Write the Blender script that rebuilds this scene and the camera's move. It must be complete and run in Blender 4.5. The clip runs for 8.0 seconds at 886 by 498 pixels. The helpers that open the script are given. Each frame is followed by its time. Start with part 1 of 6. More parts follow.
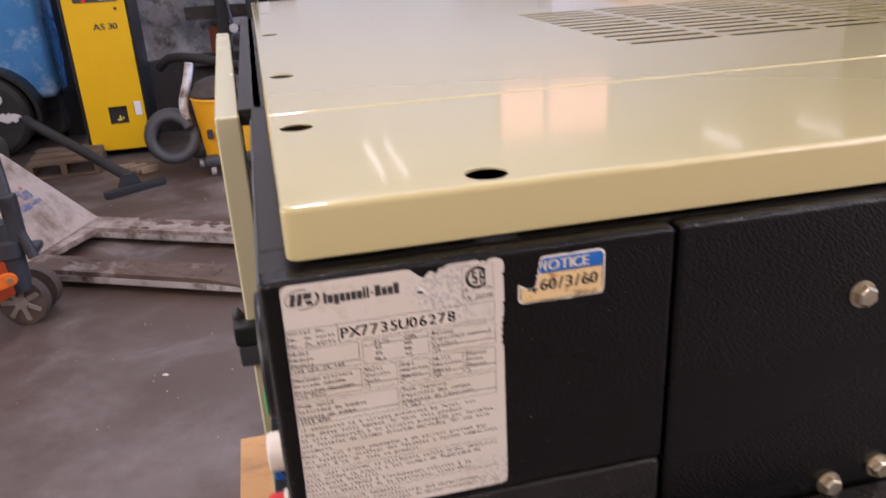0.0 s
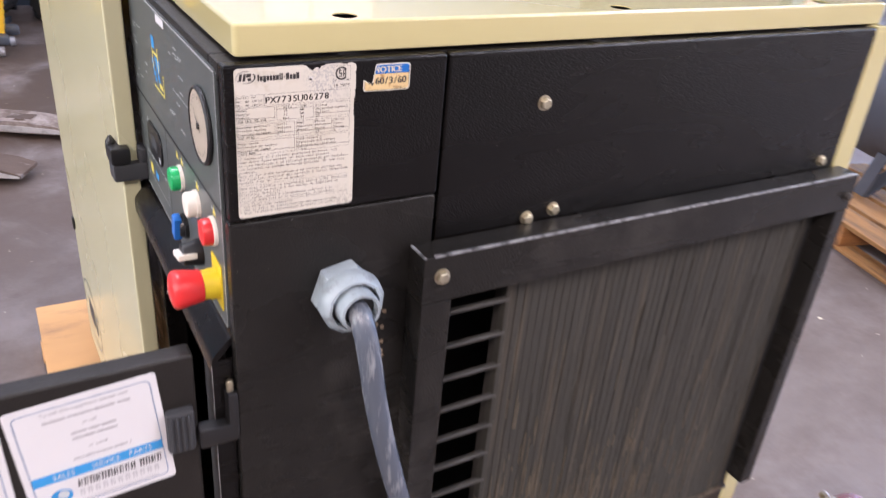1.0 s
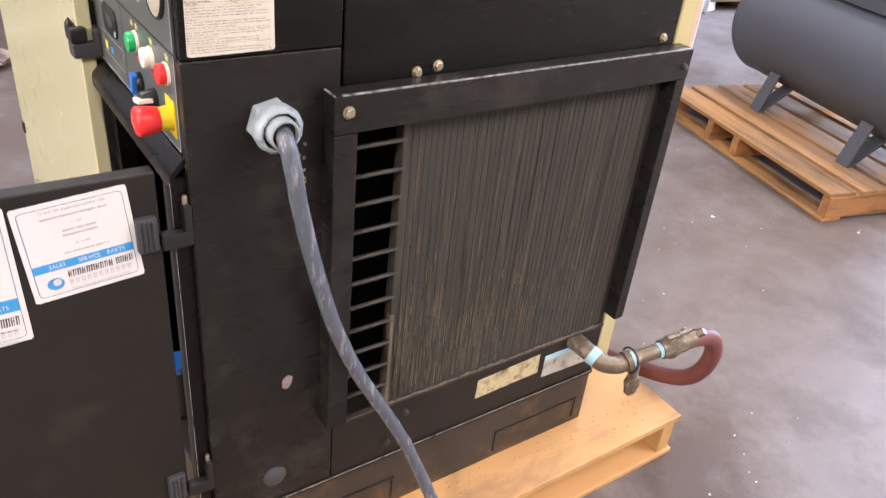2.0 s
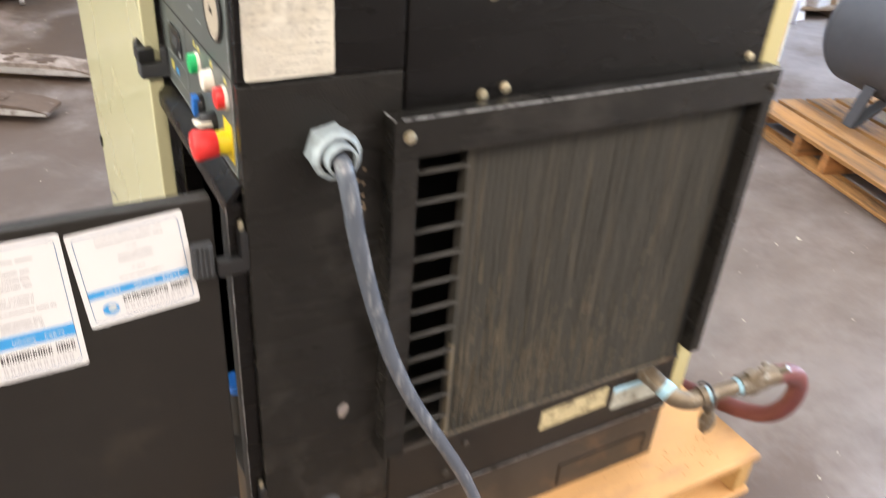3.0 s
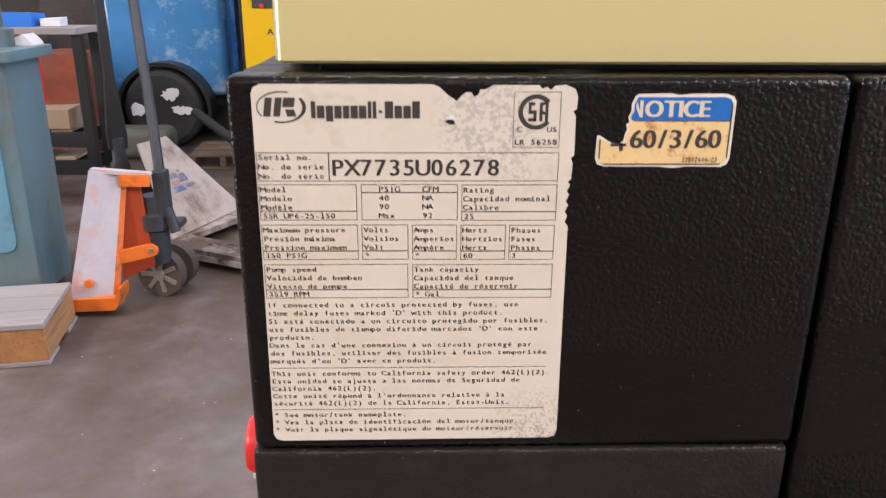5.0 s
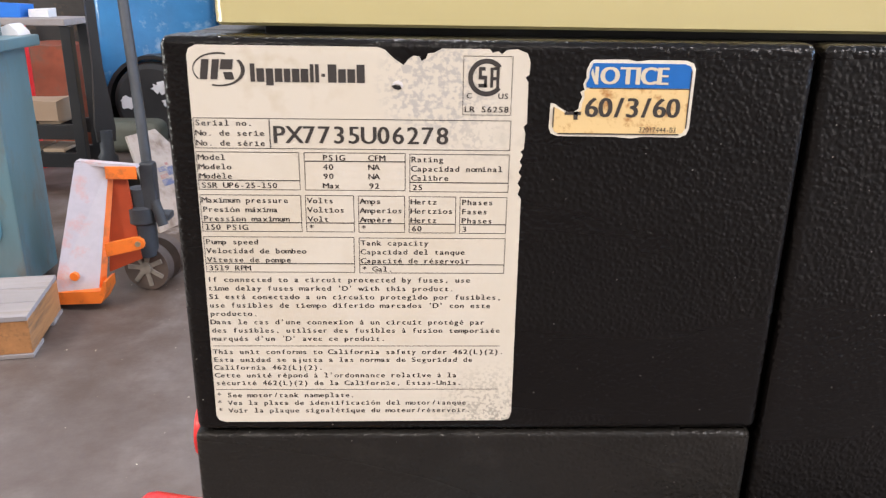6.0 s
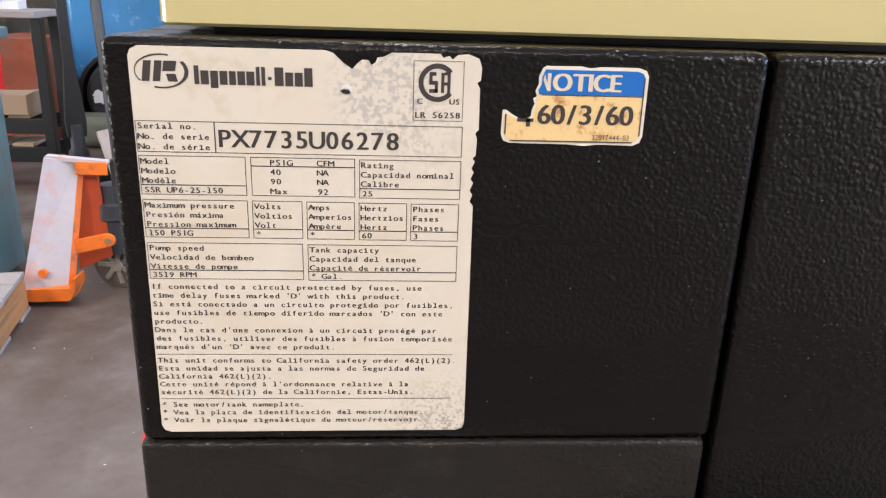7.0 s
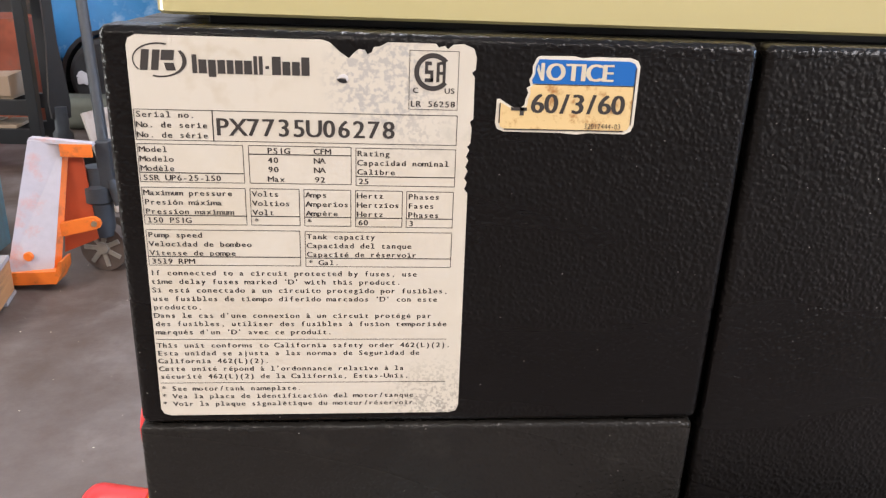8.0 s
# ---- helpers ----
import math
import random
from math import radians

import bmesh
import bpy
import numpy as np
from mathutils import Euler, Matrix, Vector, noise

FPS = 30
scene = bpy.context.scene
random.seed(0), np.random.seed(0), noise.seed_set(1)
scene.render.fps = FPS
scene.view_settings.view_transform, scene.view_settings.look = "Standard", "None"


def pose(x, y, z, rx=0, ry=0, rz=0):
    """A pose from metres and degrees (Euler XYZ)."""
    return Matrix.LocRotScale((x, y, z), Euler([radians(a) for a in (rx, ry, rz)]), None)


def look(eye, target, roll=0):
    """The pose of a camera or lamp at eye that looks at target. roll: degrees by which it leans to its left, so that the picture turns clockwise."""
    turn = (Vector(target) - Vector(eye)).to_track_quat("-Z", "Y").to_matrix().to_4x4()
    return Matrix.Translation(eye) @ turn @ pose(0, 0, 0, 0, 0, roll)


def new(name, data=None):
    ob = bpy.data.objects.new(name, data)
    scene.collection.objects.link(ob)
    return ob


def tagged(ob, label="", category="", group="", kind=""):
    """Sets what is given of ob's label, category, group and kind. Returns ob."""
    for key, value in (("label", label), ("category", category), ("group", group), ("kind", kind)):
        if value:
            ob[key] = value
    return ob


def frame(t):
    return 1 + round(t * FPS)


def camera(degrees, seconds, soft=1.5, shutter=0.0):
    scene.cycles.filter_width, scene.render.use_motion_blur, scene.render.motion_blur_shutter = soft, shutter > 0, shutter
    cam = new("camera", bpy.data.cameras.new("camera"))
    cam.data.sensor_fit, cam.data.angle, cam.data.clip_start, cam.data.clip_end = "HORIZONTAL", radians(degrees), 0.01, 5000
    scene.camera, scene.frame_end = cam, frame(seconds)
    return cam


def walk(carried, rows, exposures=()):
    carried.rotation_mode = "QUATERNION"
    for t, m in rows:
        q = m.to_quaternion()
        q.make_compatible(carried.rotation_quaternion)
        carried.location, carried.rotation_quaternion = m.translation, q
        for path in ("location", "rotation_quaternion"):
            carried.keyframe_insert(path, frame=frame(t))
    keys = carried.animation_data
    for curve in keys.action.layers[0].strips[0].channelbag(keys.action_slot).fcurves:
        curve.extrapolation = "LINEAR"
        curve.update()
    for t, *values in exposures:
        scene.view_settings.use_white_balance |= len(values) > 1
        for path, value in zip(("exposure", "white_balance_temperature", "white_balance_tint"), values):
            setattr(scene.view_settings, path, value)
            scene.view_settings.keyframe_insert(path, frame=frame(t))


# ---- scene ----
cam = camera(59.4, 8.0, soft=1.3, shutter=0.35)
PATH = [
    (0, (0.014, -0.343, 1.401), (0.411, 1.469, 0.653), -3.1),
    (0.2, (0.022, -0.364, 1.394), (0.453, 1.42, 0.599), -1.8),
    (0.5, (0.003, -0.441, 1.408), (0.597, 1.254, 0.527), 0.8),
    (0.8, (-0.092, -0.552, 1.431), (0.738, 1.008, 0.494), 4.3),
    (1, (-0.163, -0.634, 1.436), (0.765, 0.869, 0.498), 5.3),
    (1.2, (-0.216, -0.702, 1.453), (0.778, 0.744, 0.493), 6.1),
    (1.5, (-0.255, -0.789, 1.45), (0.794, 0.598, 0.463), 6.6),
    (1.7, (-0.265, -0.842, 1.44), (0.787, 0.519, 0.42), 6.6),
    (2.8, (-0.239, -0.974, 1.421), (0.672, 0.448, 0.35), 5.0),
    (3, (-0.22, -0.862, 1.429), (0.653, 0.609, 0.393), 4.4),
    (3.2, (-0.187, -0.757, 1.466), (0.615, 0.776, 0.463), 4.0),
    (3.5, (-0.139, -0.607, 1.467), (0.554, 1.035, 0.561), 3.1),
    (3.8, (-0.07, -0.471, 1.455), (0.423, 1.282, 0.628), 1.8),
    (4, (-0.028, -0.394, 1.431), (0.334, 1.418, 0.665), 1.6),
    (4.2, (-0.002, -0.33, 1.391), (0.256, 1.517, 0.668), 1.4),
    (4.5, (0.031, -0.288, 1.329), (0.164, 1.59, 0.656), 1.1),
    (4.7, (0.05, -0.274, 1.302), (0.131, 1.613, 0.644), 0.6),
    (5, (0.067, -0.266, 1.284), (0.117, 1.624, 0.633), 0.3),
    (5.2, (0.072, -0.264, 1.276), (0.107, 1.627, 0.625), 0.4),
    (6.5, (0.088, -0.255, 1.272), (0.192, 1.63, 0.612), 1.5),
    (7, (0.092, -0.253, 1.274), (0.22, 1.63, 0.614), 1.9),
    (7.5, (0.091, -0.255, 1.274), (0.226, 1.623, 0.6), 2.2),
    (8, (0.089, -0.257, 1.277), (0.25, 1.609, 0.575), 2.2),
]
EXPOSURE = ((0, -0.44, 6900, 31), (0.5, -0.10, 6550, 28), (1, 0.24, 6350, 24), (1.5, 0.40, 6600, 22), (2.7, 0.46, 7150, 14), (3, 0.50, 7100, 11), (3.5, 0.29, 6650, 15),
            (4, -0.17, 6600, 21), (4.5, -0.23, 6950, 25), (5, 0.02, 6900, 20), (6.5, 0.20, 6750, 15), (8, 0.17, 6750, 15))
walk(cam, [(t, look(eye, target, roll)) for t, eye, target, roll in PATH], EXPOSURE)

# ---- world and light ----
world = bpy.data.worlds.new("world")
scene.world = world
world.use_nodes = True
_wn = world.node_tree.nodes
_sky = _wn.new("ShaderNodeTexSky")
_sky.sky_type, _sky.sun_disc = "NISHITA", False
_sky.sun_elevation, _sky.sun_rotation = radians(38), radians(70)
world.node_tree.links.new(_sky.outputs[0], _wn["Background"].inputs[0])
_wn["Background"].inputs[1].default_value = 0.1
scene.view_settings.exposure = 0.0


def area_lamp(name, m, sx, sy, watts, colour):
    data = bpy.data.lights.new(name, "AREA")
    data.shape, data.size, data.size_y, data.energy, data.color = "RECTANGLE", sx, sy, watts, colour
    ob = new(name, data)
    ob.matrix_world = m
    return ob


# the open bay door's daylight
area_lamp("bay_daylight", look((11.9, 1.5, 2.1), (5.5, 1.3, 0.3)), 3.8, 4.0, 1550, (0.38, 0.63, 1.0))
# added unseen fill over the far half of the hall, whitening the roof covers
area_lamp("added_roof_fill", pose(-1.0, 9.3, 6.05), 15.0, 8.2, 480, (0.90, 0.94, 1.0))
# added unseen fill west of the machine, to brighten the cream door
area_lamp("added_west_fill", look((-8.9, 1.0, 2.0), (0, 0.8, 0.9)), 3.4, 3.4, 370, (0.94, 1.0, 0.96))
# two added unseen fills in the south-east bay, for sheen on the black panels
area_lamp("added_bay_fill", pose(6.4, -4.0, 6.05), 4.4, 4.0, 740, (0.95, 0.96, 1.0))
area_lamp("added_south_fill", look((8.8, -7.9, 2.25), (5.6, -2.6, 0.6)), 4.4, 4.2, 200, (1.0, 0.96, 0.91))


# ---- materials ----
def material(name, colour, rough=0.5, metal=0.0, vary=0.15, size=30.0, coarse=3.0, bump=0.1, bump_size=200.0, spec=0.5,
             coat=0.0, grime=None, grime_amount=0.0, grime_size=6.0, per_object=0.0, stretch=(1, 1, 1)):
    mt = bpy.data.materials.new(name)
    mt.use_nodes = True
    nt = mt.node_tree
    n, ln = nt.nodes, nt.links
    b = n["Principled BSDF"]
    b.inputs["Metallic"].default_value = metal
    b.inputs["Specular IOR Level"].default_value = spec
    b.inputs["Coat Weight"].default_value = coat
    b.inputs["Coat Roughness"].default_value = 0.06
    tc, mp = n.new("ShaderNodeTexCoord"), n.new("ShaderNodeMapping")
    mp.inputs["Scale"].default_value = stretch
    ln.new(tc.outputs["Object"], mp.inputs["Vector"])

    def noise_at(scale, detail=4.0, rough_=0.6):
        t = n.new("ShaderNodeTexNoise")
        t.inputs["Scale"].default_value, t.inputs["Detail"].default_value = scale, detail
        t.inputs["Roughness"].default_value = rough_
        ln.new(mp.outputs[0], t.inputs["Vector"])
        return t.outputs["Fac"]

    def math_(op, a, b_=None):
        t = n.new("ShaderNodeMath")
        t.operation = op
        for s, v in zip(t.inputs, (a, b_)):
            if v is None:
                continue
            if isinstance(v, (int, float)):
                s.default_value = v
            else:
                ln.new(v, s)
        return t.outputs[0]

    fine, broad = noise_at(size), noise_at(coarse, 3.0)
    both = math_("ADD", math_("MULTIPLY", fine, vary * 2), math_("MULTIPLY", broad, vary * 2))
    gain = math_("ADD", both, 1.0 - 2 * vary)
    if per_object:
        oi = n.new("ShaderNodeObjectInfo")
        gain = math_("ADD", gain, math_("MULTIPLY", math_("SUBTRACT", oi.outputs["Random"], 0.5), per_object * 2))
    mul = n.new("ShaderNodeVectorMath")
    mul.operation = "SCALE"
    mul.inputs[0].default_value = colour
    ln.new(gain, mul.inputs["Scale"])
    out = mul.outputs[0]
    if grime:
        g = n.new("ShaderNodeMapRange")
        g.inputs["From Min"].default_value, g.inputs["From Max"].default_value = 0.62 - grime_amount * 0.3, 0.75 - grime_amount * 0.2
        ln.new(noise_at(grime_size, 8.0, 0.7), g.inputs["Value"])
        mix = n.new("ShaderNodeMix")
        mix.data_type = "RGBA"
        ln.new(g.outputs[0], mix.inputs["Factor"])
        ln.new(out, mix.inputs["A"])
        mix.inputs["B"].default_value = (*grime, 1)
        out = mix.outputs["Result"]
    ln.new(out, b.inputs["Base Color"])
    ln.new(math_("ADD", math_("MULTIPLY", broad, 0.25 * rough), rough * 0.88), b.inputs["Roughness"])
    if bump:
        bp = n.new("ShaderNodeBump")
        bp.inputs["Strength"].default_value, bp.inputs["Distance"].default_value = bump, 0.002
        ln.new(noise_at(bump_size, 3.0), bp.inputs["Height"])
        ln.new(bp.outputs[0], b.inputs["Normal"])
    return mt


def plain(name, colour, rough=0.5, metal=0.0, coat=0.0):
    return material(name, colour, rough, metal, vary=0.05, size=60, coarse=8, bump=0.03, bump_size=300, coat=coat)


CREAM = material("cream_enamel", (0.545, 0.478, 0.235), 0.12, vary=0.006, size=12, coarse=2, bump=0, spec=0.5, coat=0.7)
# same enamel, made paler and greener: the door's side light in its colour
LITCREAM = material("cream_enamel_lit_copy", (0.555, 0.530, 0.335), 0.27, vary=0.0, size=12, coarse=2, bump=0, spec=0.5, coat=0.25)
ROOF_IN = plain("dark_inside", (0.012, 0.012, 0.013), 0.7)
STEEL = material("galvanised_steel", (0.47, 0.42, 0.31), 0.38, 0.9, vary=0.2, size=200, coarse=30, bump=0.15, bump_size=500)
BARE = material("scuffed_bare_edge", (0.36, 0.36, 0.37), 0.45, 0.4, vary=0.3, size=400, coarse=60, bump=0.2, bump_size=600,
                grime=(0.015, 0.015, 0.015), grime_amount=0.55, grime_size=55)
FIN = material("dusty_black_fins", (0.033, 0.0305, 0.025), 0.8, vary=0.2, size=42, coarse=6, bump=0.3, bump_size=120,
               grime=(0.075, 0.060, 0.043), grime_amount=0.34, grime_size=9, stretch=(9, 9, 0.4))
FINGAP = plain("fin_gap_shade", (0.030, 0.026, 0.022), 0.85)
BARGREY = material("dusty_grille_bar", (0.040, 0.037, 0.033), 0.5, vary=0.3, size=60, coarse=9, bump=0.1, bump_size=300)
SKID = material("dusty_black_skid", (0.035, 0.028, 0.023), 0.55, vary=0.25, size=25, coarse=3, bump=0.2, bump_size=300,
                grime=(0.13, 0.075, 0.04), grime_amount=0.35, grime_size=5)
RUBBER = material("grey_cord_jacket", (0.085, 0.098, 0.125), 0.26, vary=0.18, size=50, coarse=9, bump=0.12, bump_size=300,
                  grime=(0.27, 0.28, 0.30), grime_amount=0.36, grime_size=75, stretch=(1, 1, 0.2))
GLAND = material("grey_gland_plastic", (0.33, 0.385, 0.42), 0.33, vary=0.22, size=60, coarse=14, bump=0.08, bump_size=300,
                 grime=(0.16, 0.17, 0.18), grime_amount=0.34, grime_size=45)
BLACK = plain("black_plastic", (0.012, 0.012, 0.013), 0.42)
HINGE = plain("dark_grey_plastic", (0.045, 0.047, 0.052), 0.5)
RED = plain("red_plastic", (0.72, 0.03, 0.03), 0.3)
GREEN = plain("green_plastic", (0.0, 0.42, 0.13), 0.3)
WHITE = plain("white_plastic", (0.78, 0.74, 0.66), 0.35)
BLUE = plain("blue_plastic", (0.02, 0.16, 0.55), 0.35)
YELLOW = plain("yellow_plastic", (0.75, 0.55, 0.02), 0.4)
FACE = material("grey_overlay_film", (0.082, 0.094, 0.092), 0.36, vary=0.06, size=40, coarse=5, bump=0.02, bump_size=500)
INKGREY = plain("grey_print_ink", (0.30, 0.29, 0.31), 0.6)
INKDARK = plain("dark_grey_ink", (0.075, 0.072, 0.075), 0.6)
INKSOFT = plain("soft_grey_ink", (0.50, 0.49, 0.51), 0.6)
INKBORDER = plain("dark_blue_ink", (0.05, 0.14, 0.30), 0.6)
LINE = plain("pale_print", (0.52, 0.55, 0.56), 0.5)
DARKLINE = plain("dark_print", (0.012, 0.013, 0.014), 0.5)
INK = plain("printed_ink", (0.035, 0.03, 0.028), 0.6)
INKBLUE = plain("blue_ink", (0.0, 0.12, 0.44), 0.45)
INKSKY = plain("sky_blue_ink", (0.03, 0.28, 0.62), 0.5)
INKYEL = plain("yellow_ink", (0.72, 0.60, 0.12), 0.5)
INKPALE = plain("pale_ink", (0.60, 0.55, 0.43), 0.5)
PAPER = material("white_paper", (0.66, 0.65, 0.66), 0.5, vary=0.02, size=30, coarse=6, bump=0.02)
DIAL = plain("dial_face", (0.46, 0.40, 0.32), 0.3)
WOOD = material("fresh_pallet_wood", (0.56, 0.33, 0.115), 0.7, vary=0.16, size=14, coarse=2.5, bump=0.35, bump_size=120, per_object=0.10,
                grime=(0.36, 0.19, 0.065), grime_amount=0.2, grime_size=7, stretch=(0.25, 3.0, 3.0))
WOODY = material("fresh_pallet_wood_along_y", (0.54, 0.32, 0.12), 0.7, vary=0.16, size=14, coarse=2.5, bump=0.35, bump_size=120, per_object=0.10,
                 grime=(0.36, 0.19, 0.065), grime_amount=0.2, grime_size=7, stretch=(3.0, 0.25, 3.0))
DECK = material("plywood_deck", (0.55, 0.305, 0.125), 0.65, vary=0.10, size=9, coarse=1.8, bump=0.12, bump_size=120,
                grime=(0.36, 0.20, 0.10), grime_amount=0.25, grime_size=4, stretch=(0.6, 1.6, 1.0))
OLDWOOD = material("old_wood", (0.30, 0.22, 0.15), 0.8, vary=0.25, size=12, coarse=2, bump=0.4, bump_size=100, per_object=0.15, stretch=(0.3, 3, 3))
DIRTYWOOD = material("oil_dark_wood", (0.115, 0.078, 0.052), 0.75, vary=0.35, size=12, coarse=2, bump=0.4, bump_size=100, per_object=0.3, stretch=(0.3, 3, 3))
BROWNWOOD = material("stained_plywood", (0.33, 0.115, 0.035), 0.5, vary=0.2, size=8, coarse=1.5, bump=0.1, bump_size=60, stretch=(0.4, 3, 3))
TANK = material("charcoal_tank_paint", (0.075, 0.084, 0.105), 0.6, vary=0.12, size=25, coarse=3, bump=0.06, bump_size=200)
BRASS = material("weathered_pipe", (0.20, 0.155, 0.11), 0.42, 0.6, vary=0.3, size=90, coarse=15, bump=0.3, bump_size=300,
                 grime=(0.42, 0.40, 0.36), grime_amount=0.3, grime_size=40)
TAPE = plain("pale_blue_tape", (0.35, 0.60, 0.75), 0.5)
HOSE = material("maroon_hose", (0.155, 0.045, 0.045), 0.5, vary=0.15, size=40, coarse=6, bump=0.05)
YPAINT = material("yellow_paint", (0.70, 0.40, 0.005), 0.36, vary=0.05, size=10, coarse=1.5, bump=0.03, bump_size=80)
VACY = material("vac_yellow", (0.74, 0.34, 0.006), 0.4, vary=0.06, size=10, coarse=2, bump=0.03)
# pale patches put the film's crinkle highlights into the colour
BLUEP = material("blue_paint_under_film", (0.045, 0.215, 0.47), 0.2, vary=0.22, size=7, coarse=1.2, bump=0.9, bump_size=14, coat=0.6,
                 grime=(0.30, 0.44, 0.60), grime_amount=0.30, grime_size=3.4)
# dark patches paint the shade of the film's folds into its colour
FILM = material("stretch_film", (0.27, 0.265, 0.275), 0.18, vary=0.45, size=16, coarse=4, bump=1.0, bump_size=24, coat=0.8,
                grime=(0.05, 0.045, 0.045), grime_amount=0.4, grime_size=7)
TYRE = material("tyre_rubber", (0.018, 0.018, 0.019), 0.75, vary=0.2, size=30, coarse=4, bump=0.3, bump_size=90)
TEAL = material("teal_machine_paint", (0.095, 0.185, 0.22), 0.42, vary=0.22, size=10, coarse=1.5, bump=0.05, bump_size=60,
                grime=(0.11, 0.115, 0.105), grime_amount=0.42, grime_size=5, stretch=(1, 1, 0.4))
TEALDOOR = material("blue_teal_door_paint", (0.10, 0.27, 0.38), 0.4, vary=0.12, size=10, coarse=1.5, bump=0.04, bump_size=60,
                    grime=(0.10, 0.15, 0.17), grime_amount=0.25, grime_size=6)
COLUMN = material("grey_green_column_paint", (0.075, 0.105, 0.10), 0.45, vary=0.2, size=12, coarse=2, bump=0.05, bump_size=60)
RUST = material("dull_orange_paint", (0.23, 0.045, 0.016), 0.6, vary=0.35, size=12, coarse=3, bump=0.2, bump_size=60,
                grime=(0.10, 0.05, 0.03), grime_amount=0.5, grime_size=6)
ORANGE = material("orange_paint", (0.76, 0.165, 0.02), 0.45, vary=0.15, size=20, coarse=4, bump=0.08, bump_size=80,
                  grime=(0.22, 0.075, 0.03), grime_amount=0.3, grime_size=9)
WORN = material("worn_pink_orange_paint", (0.44, 0.41, 0.45), 0.5, vary=0.12, size=25, coarse=5, bump=0.1, bump_size=100,
                grime=(0.60, 0.25, 0.18), grime_amount=0.33, grime_size=4)
JACKGREY = material("dirty_grey_paint", (0.36, 0.305, 0.275), 0.6, vary=0.28, size=25, coarse=4, bump=0.25, bump_size=90,
                    grime=(0.105, 0.07, 0.052), grime_amount=0.72, grime_size=7)
JACKEDGE = material("worn_fork_edge", (0.50, 0.48, 0.47), 0.5, 0.3, vary=0.2, size=40, coarse=6, bump=0.2, bump_size=120,
                    grime=(0.12, 0.08, 0.06), grime_amount=0.5, grime_size=9)
DUST = material("tan_dust", (0.125, 0.102, 0.072), 0.9, vary=0.3, size=80, coarse=12, bump=0.3, bump_size=400)
GREYBOARD = material("weathered_board", (0.27, 0.24, 0.235), 0.8, vary=0.2, size=10, coarse=2, bump=0.3, bump_size=80, per_object=0.1,
                     grime=(0.22, 0.16, 0.12), grime_amount=0.35, grime_size=4, stretch=(0.4, 2, 2))
PEELED = material("peeled_sticker", (0.50, 0.42, 0.25), 0.6, vary=0.2, size=90, coarse=20, bump=0.1, bump_size=300,
                  grime=(0.10, 0.08, 0.05), grime_amount=0.45, grime_size=40)
PEELBLUE = material("peeled_blue_sticker", (0.46, 0.46, 0.40), 0.6, vary=0.2, size=90, coarse=20, bump=0.1, bump_size=300,
                    grime=(0.12, 0.10, 0.07), grime_amount=0.4, grime_size=40)
TANBOARD = material("aged_orange_board", (0.42, 0.215, 0.08), 0.75, vary=0.42, size=12, coarse=2.5, bump=0.35, bump_size=120, per_object=0.18,
                    grime=(0.13, 0.078, 0.045), grime_amount=0.52, grime_size=6, stretch=(0.35, 2.4, 3.0))
TANBLOCK = material("aged_orange_block", (0.40, 0.18, 0.065), 0.75, vary=0.3, size=12, coarse=2.5, bump=0.35, bump_size=120, per_object=0.15,
                    grime=(0.14, 0.075, 0.04), grime_amount=0.35, grime_size=9, stretch=(3.0, 0.25, 3.0))
SHIELD = material("dirty_beige_paint", (0.40, 0.34, 0.30), 0.6, vary=0.18, size=20, coarse=3, bump=0.2, bump_size=90,
                  grime=(0.19, 0.14, 0.11), grime_amount=0.45, grime_size=5)
FORKDIRT = material("caked_fork_dirt", (0.10, 0.068, 0.052), 0.8, vary=0.35, size=18, coarse=4, bump=0.5, bump_size=60,
                    grime=(0.30, 0.265, 0.25), grime_amount=0.26, grime_size=7)
WHEELRIM = material("dirty_wheel", (0.075, 0.054, 0.045), 0.65, vary=0.35, size=30, coarse=6, bump=0.2, bump_size=120)
INKFADE = material("faded_blue_print", (0.10, 0.125, 0.235), 0.7, vary=0.2, size=30, coarse=8, bump=0, grime=(0.34, 0.30, 0.27), grime_amount=0.5, grime_size=30)
REDFADE = material("faded_red_print", (0.36, 0.16, 0.15), 0.7, vary=0.2, size=30, coarse=8, bump=0, grime=(0.34, 0.30, 0.27), grime_amount=0.5, grime_size=30)
NAVY = plain("navy_plastic", (0.007, 0.016, 0.07), 0.5)
BINBLUE = plain("bright_blue_plastic", (0.03, 0.13, 0.50), 0.45)
RACKGREEN = material("dark_green_rack_paint", (0.045, 0.085, 0.07), 0.5, vary=0.2, size=20, coarse=4, bump=0.1, bump_size=90)
CHROME = material("scuffed_chrome", (0.62, 0.62, 0.64), 0.16, 1.0, vary=0.15, size=60, coarse=9, bump=0.1, bump_size=300)
TANPANEL = material("pale_orange_plywood", (0.58, 0.38, 0.26), 0.55, vary=0.12, size=8, coarse=1.5, bump=0.1, bump_size=60, stretch=(0.4, 3, 3))
SPOKE = material("dirty_spoke", (0.20, 0.18, 0.155), 0.6, vary=0.4, size=40, coarse=8, bump=0.2, bump_size=120)
REDOX = material("red_oxide_paint", (0.40, 0.055, 0.015), 0.5, vary=0.15, size=20, coarse=4, bump=0.1, bump_size=80)
GREENGREY = material("grey_green_dusty_paint", (0.075, 0.078, 0.06), 0.7, vary=0.2, size=14, coarse=3, bump=0.2, bump_size=60)
IRON = material("dark_cast_iron", (0.038, 0.042, 0.049), 0.5, 0.2, vary=0.3, size=30, coarse=5, bump=0.2, bump_size=100)
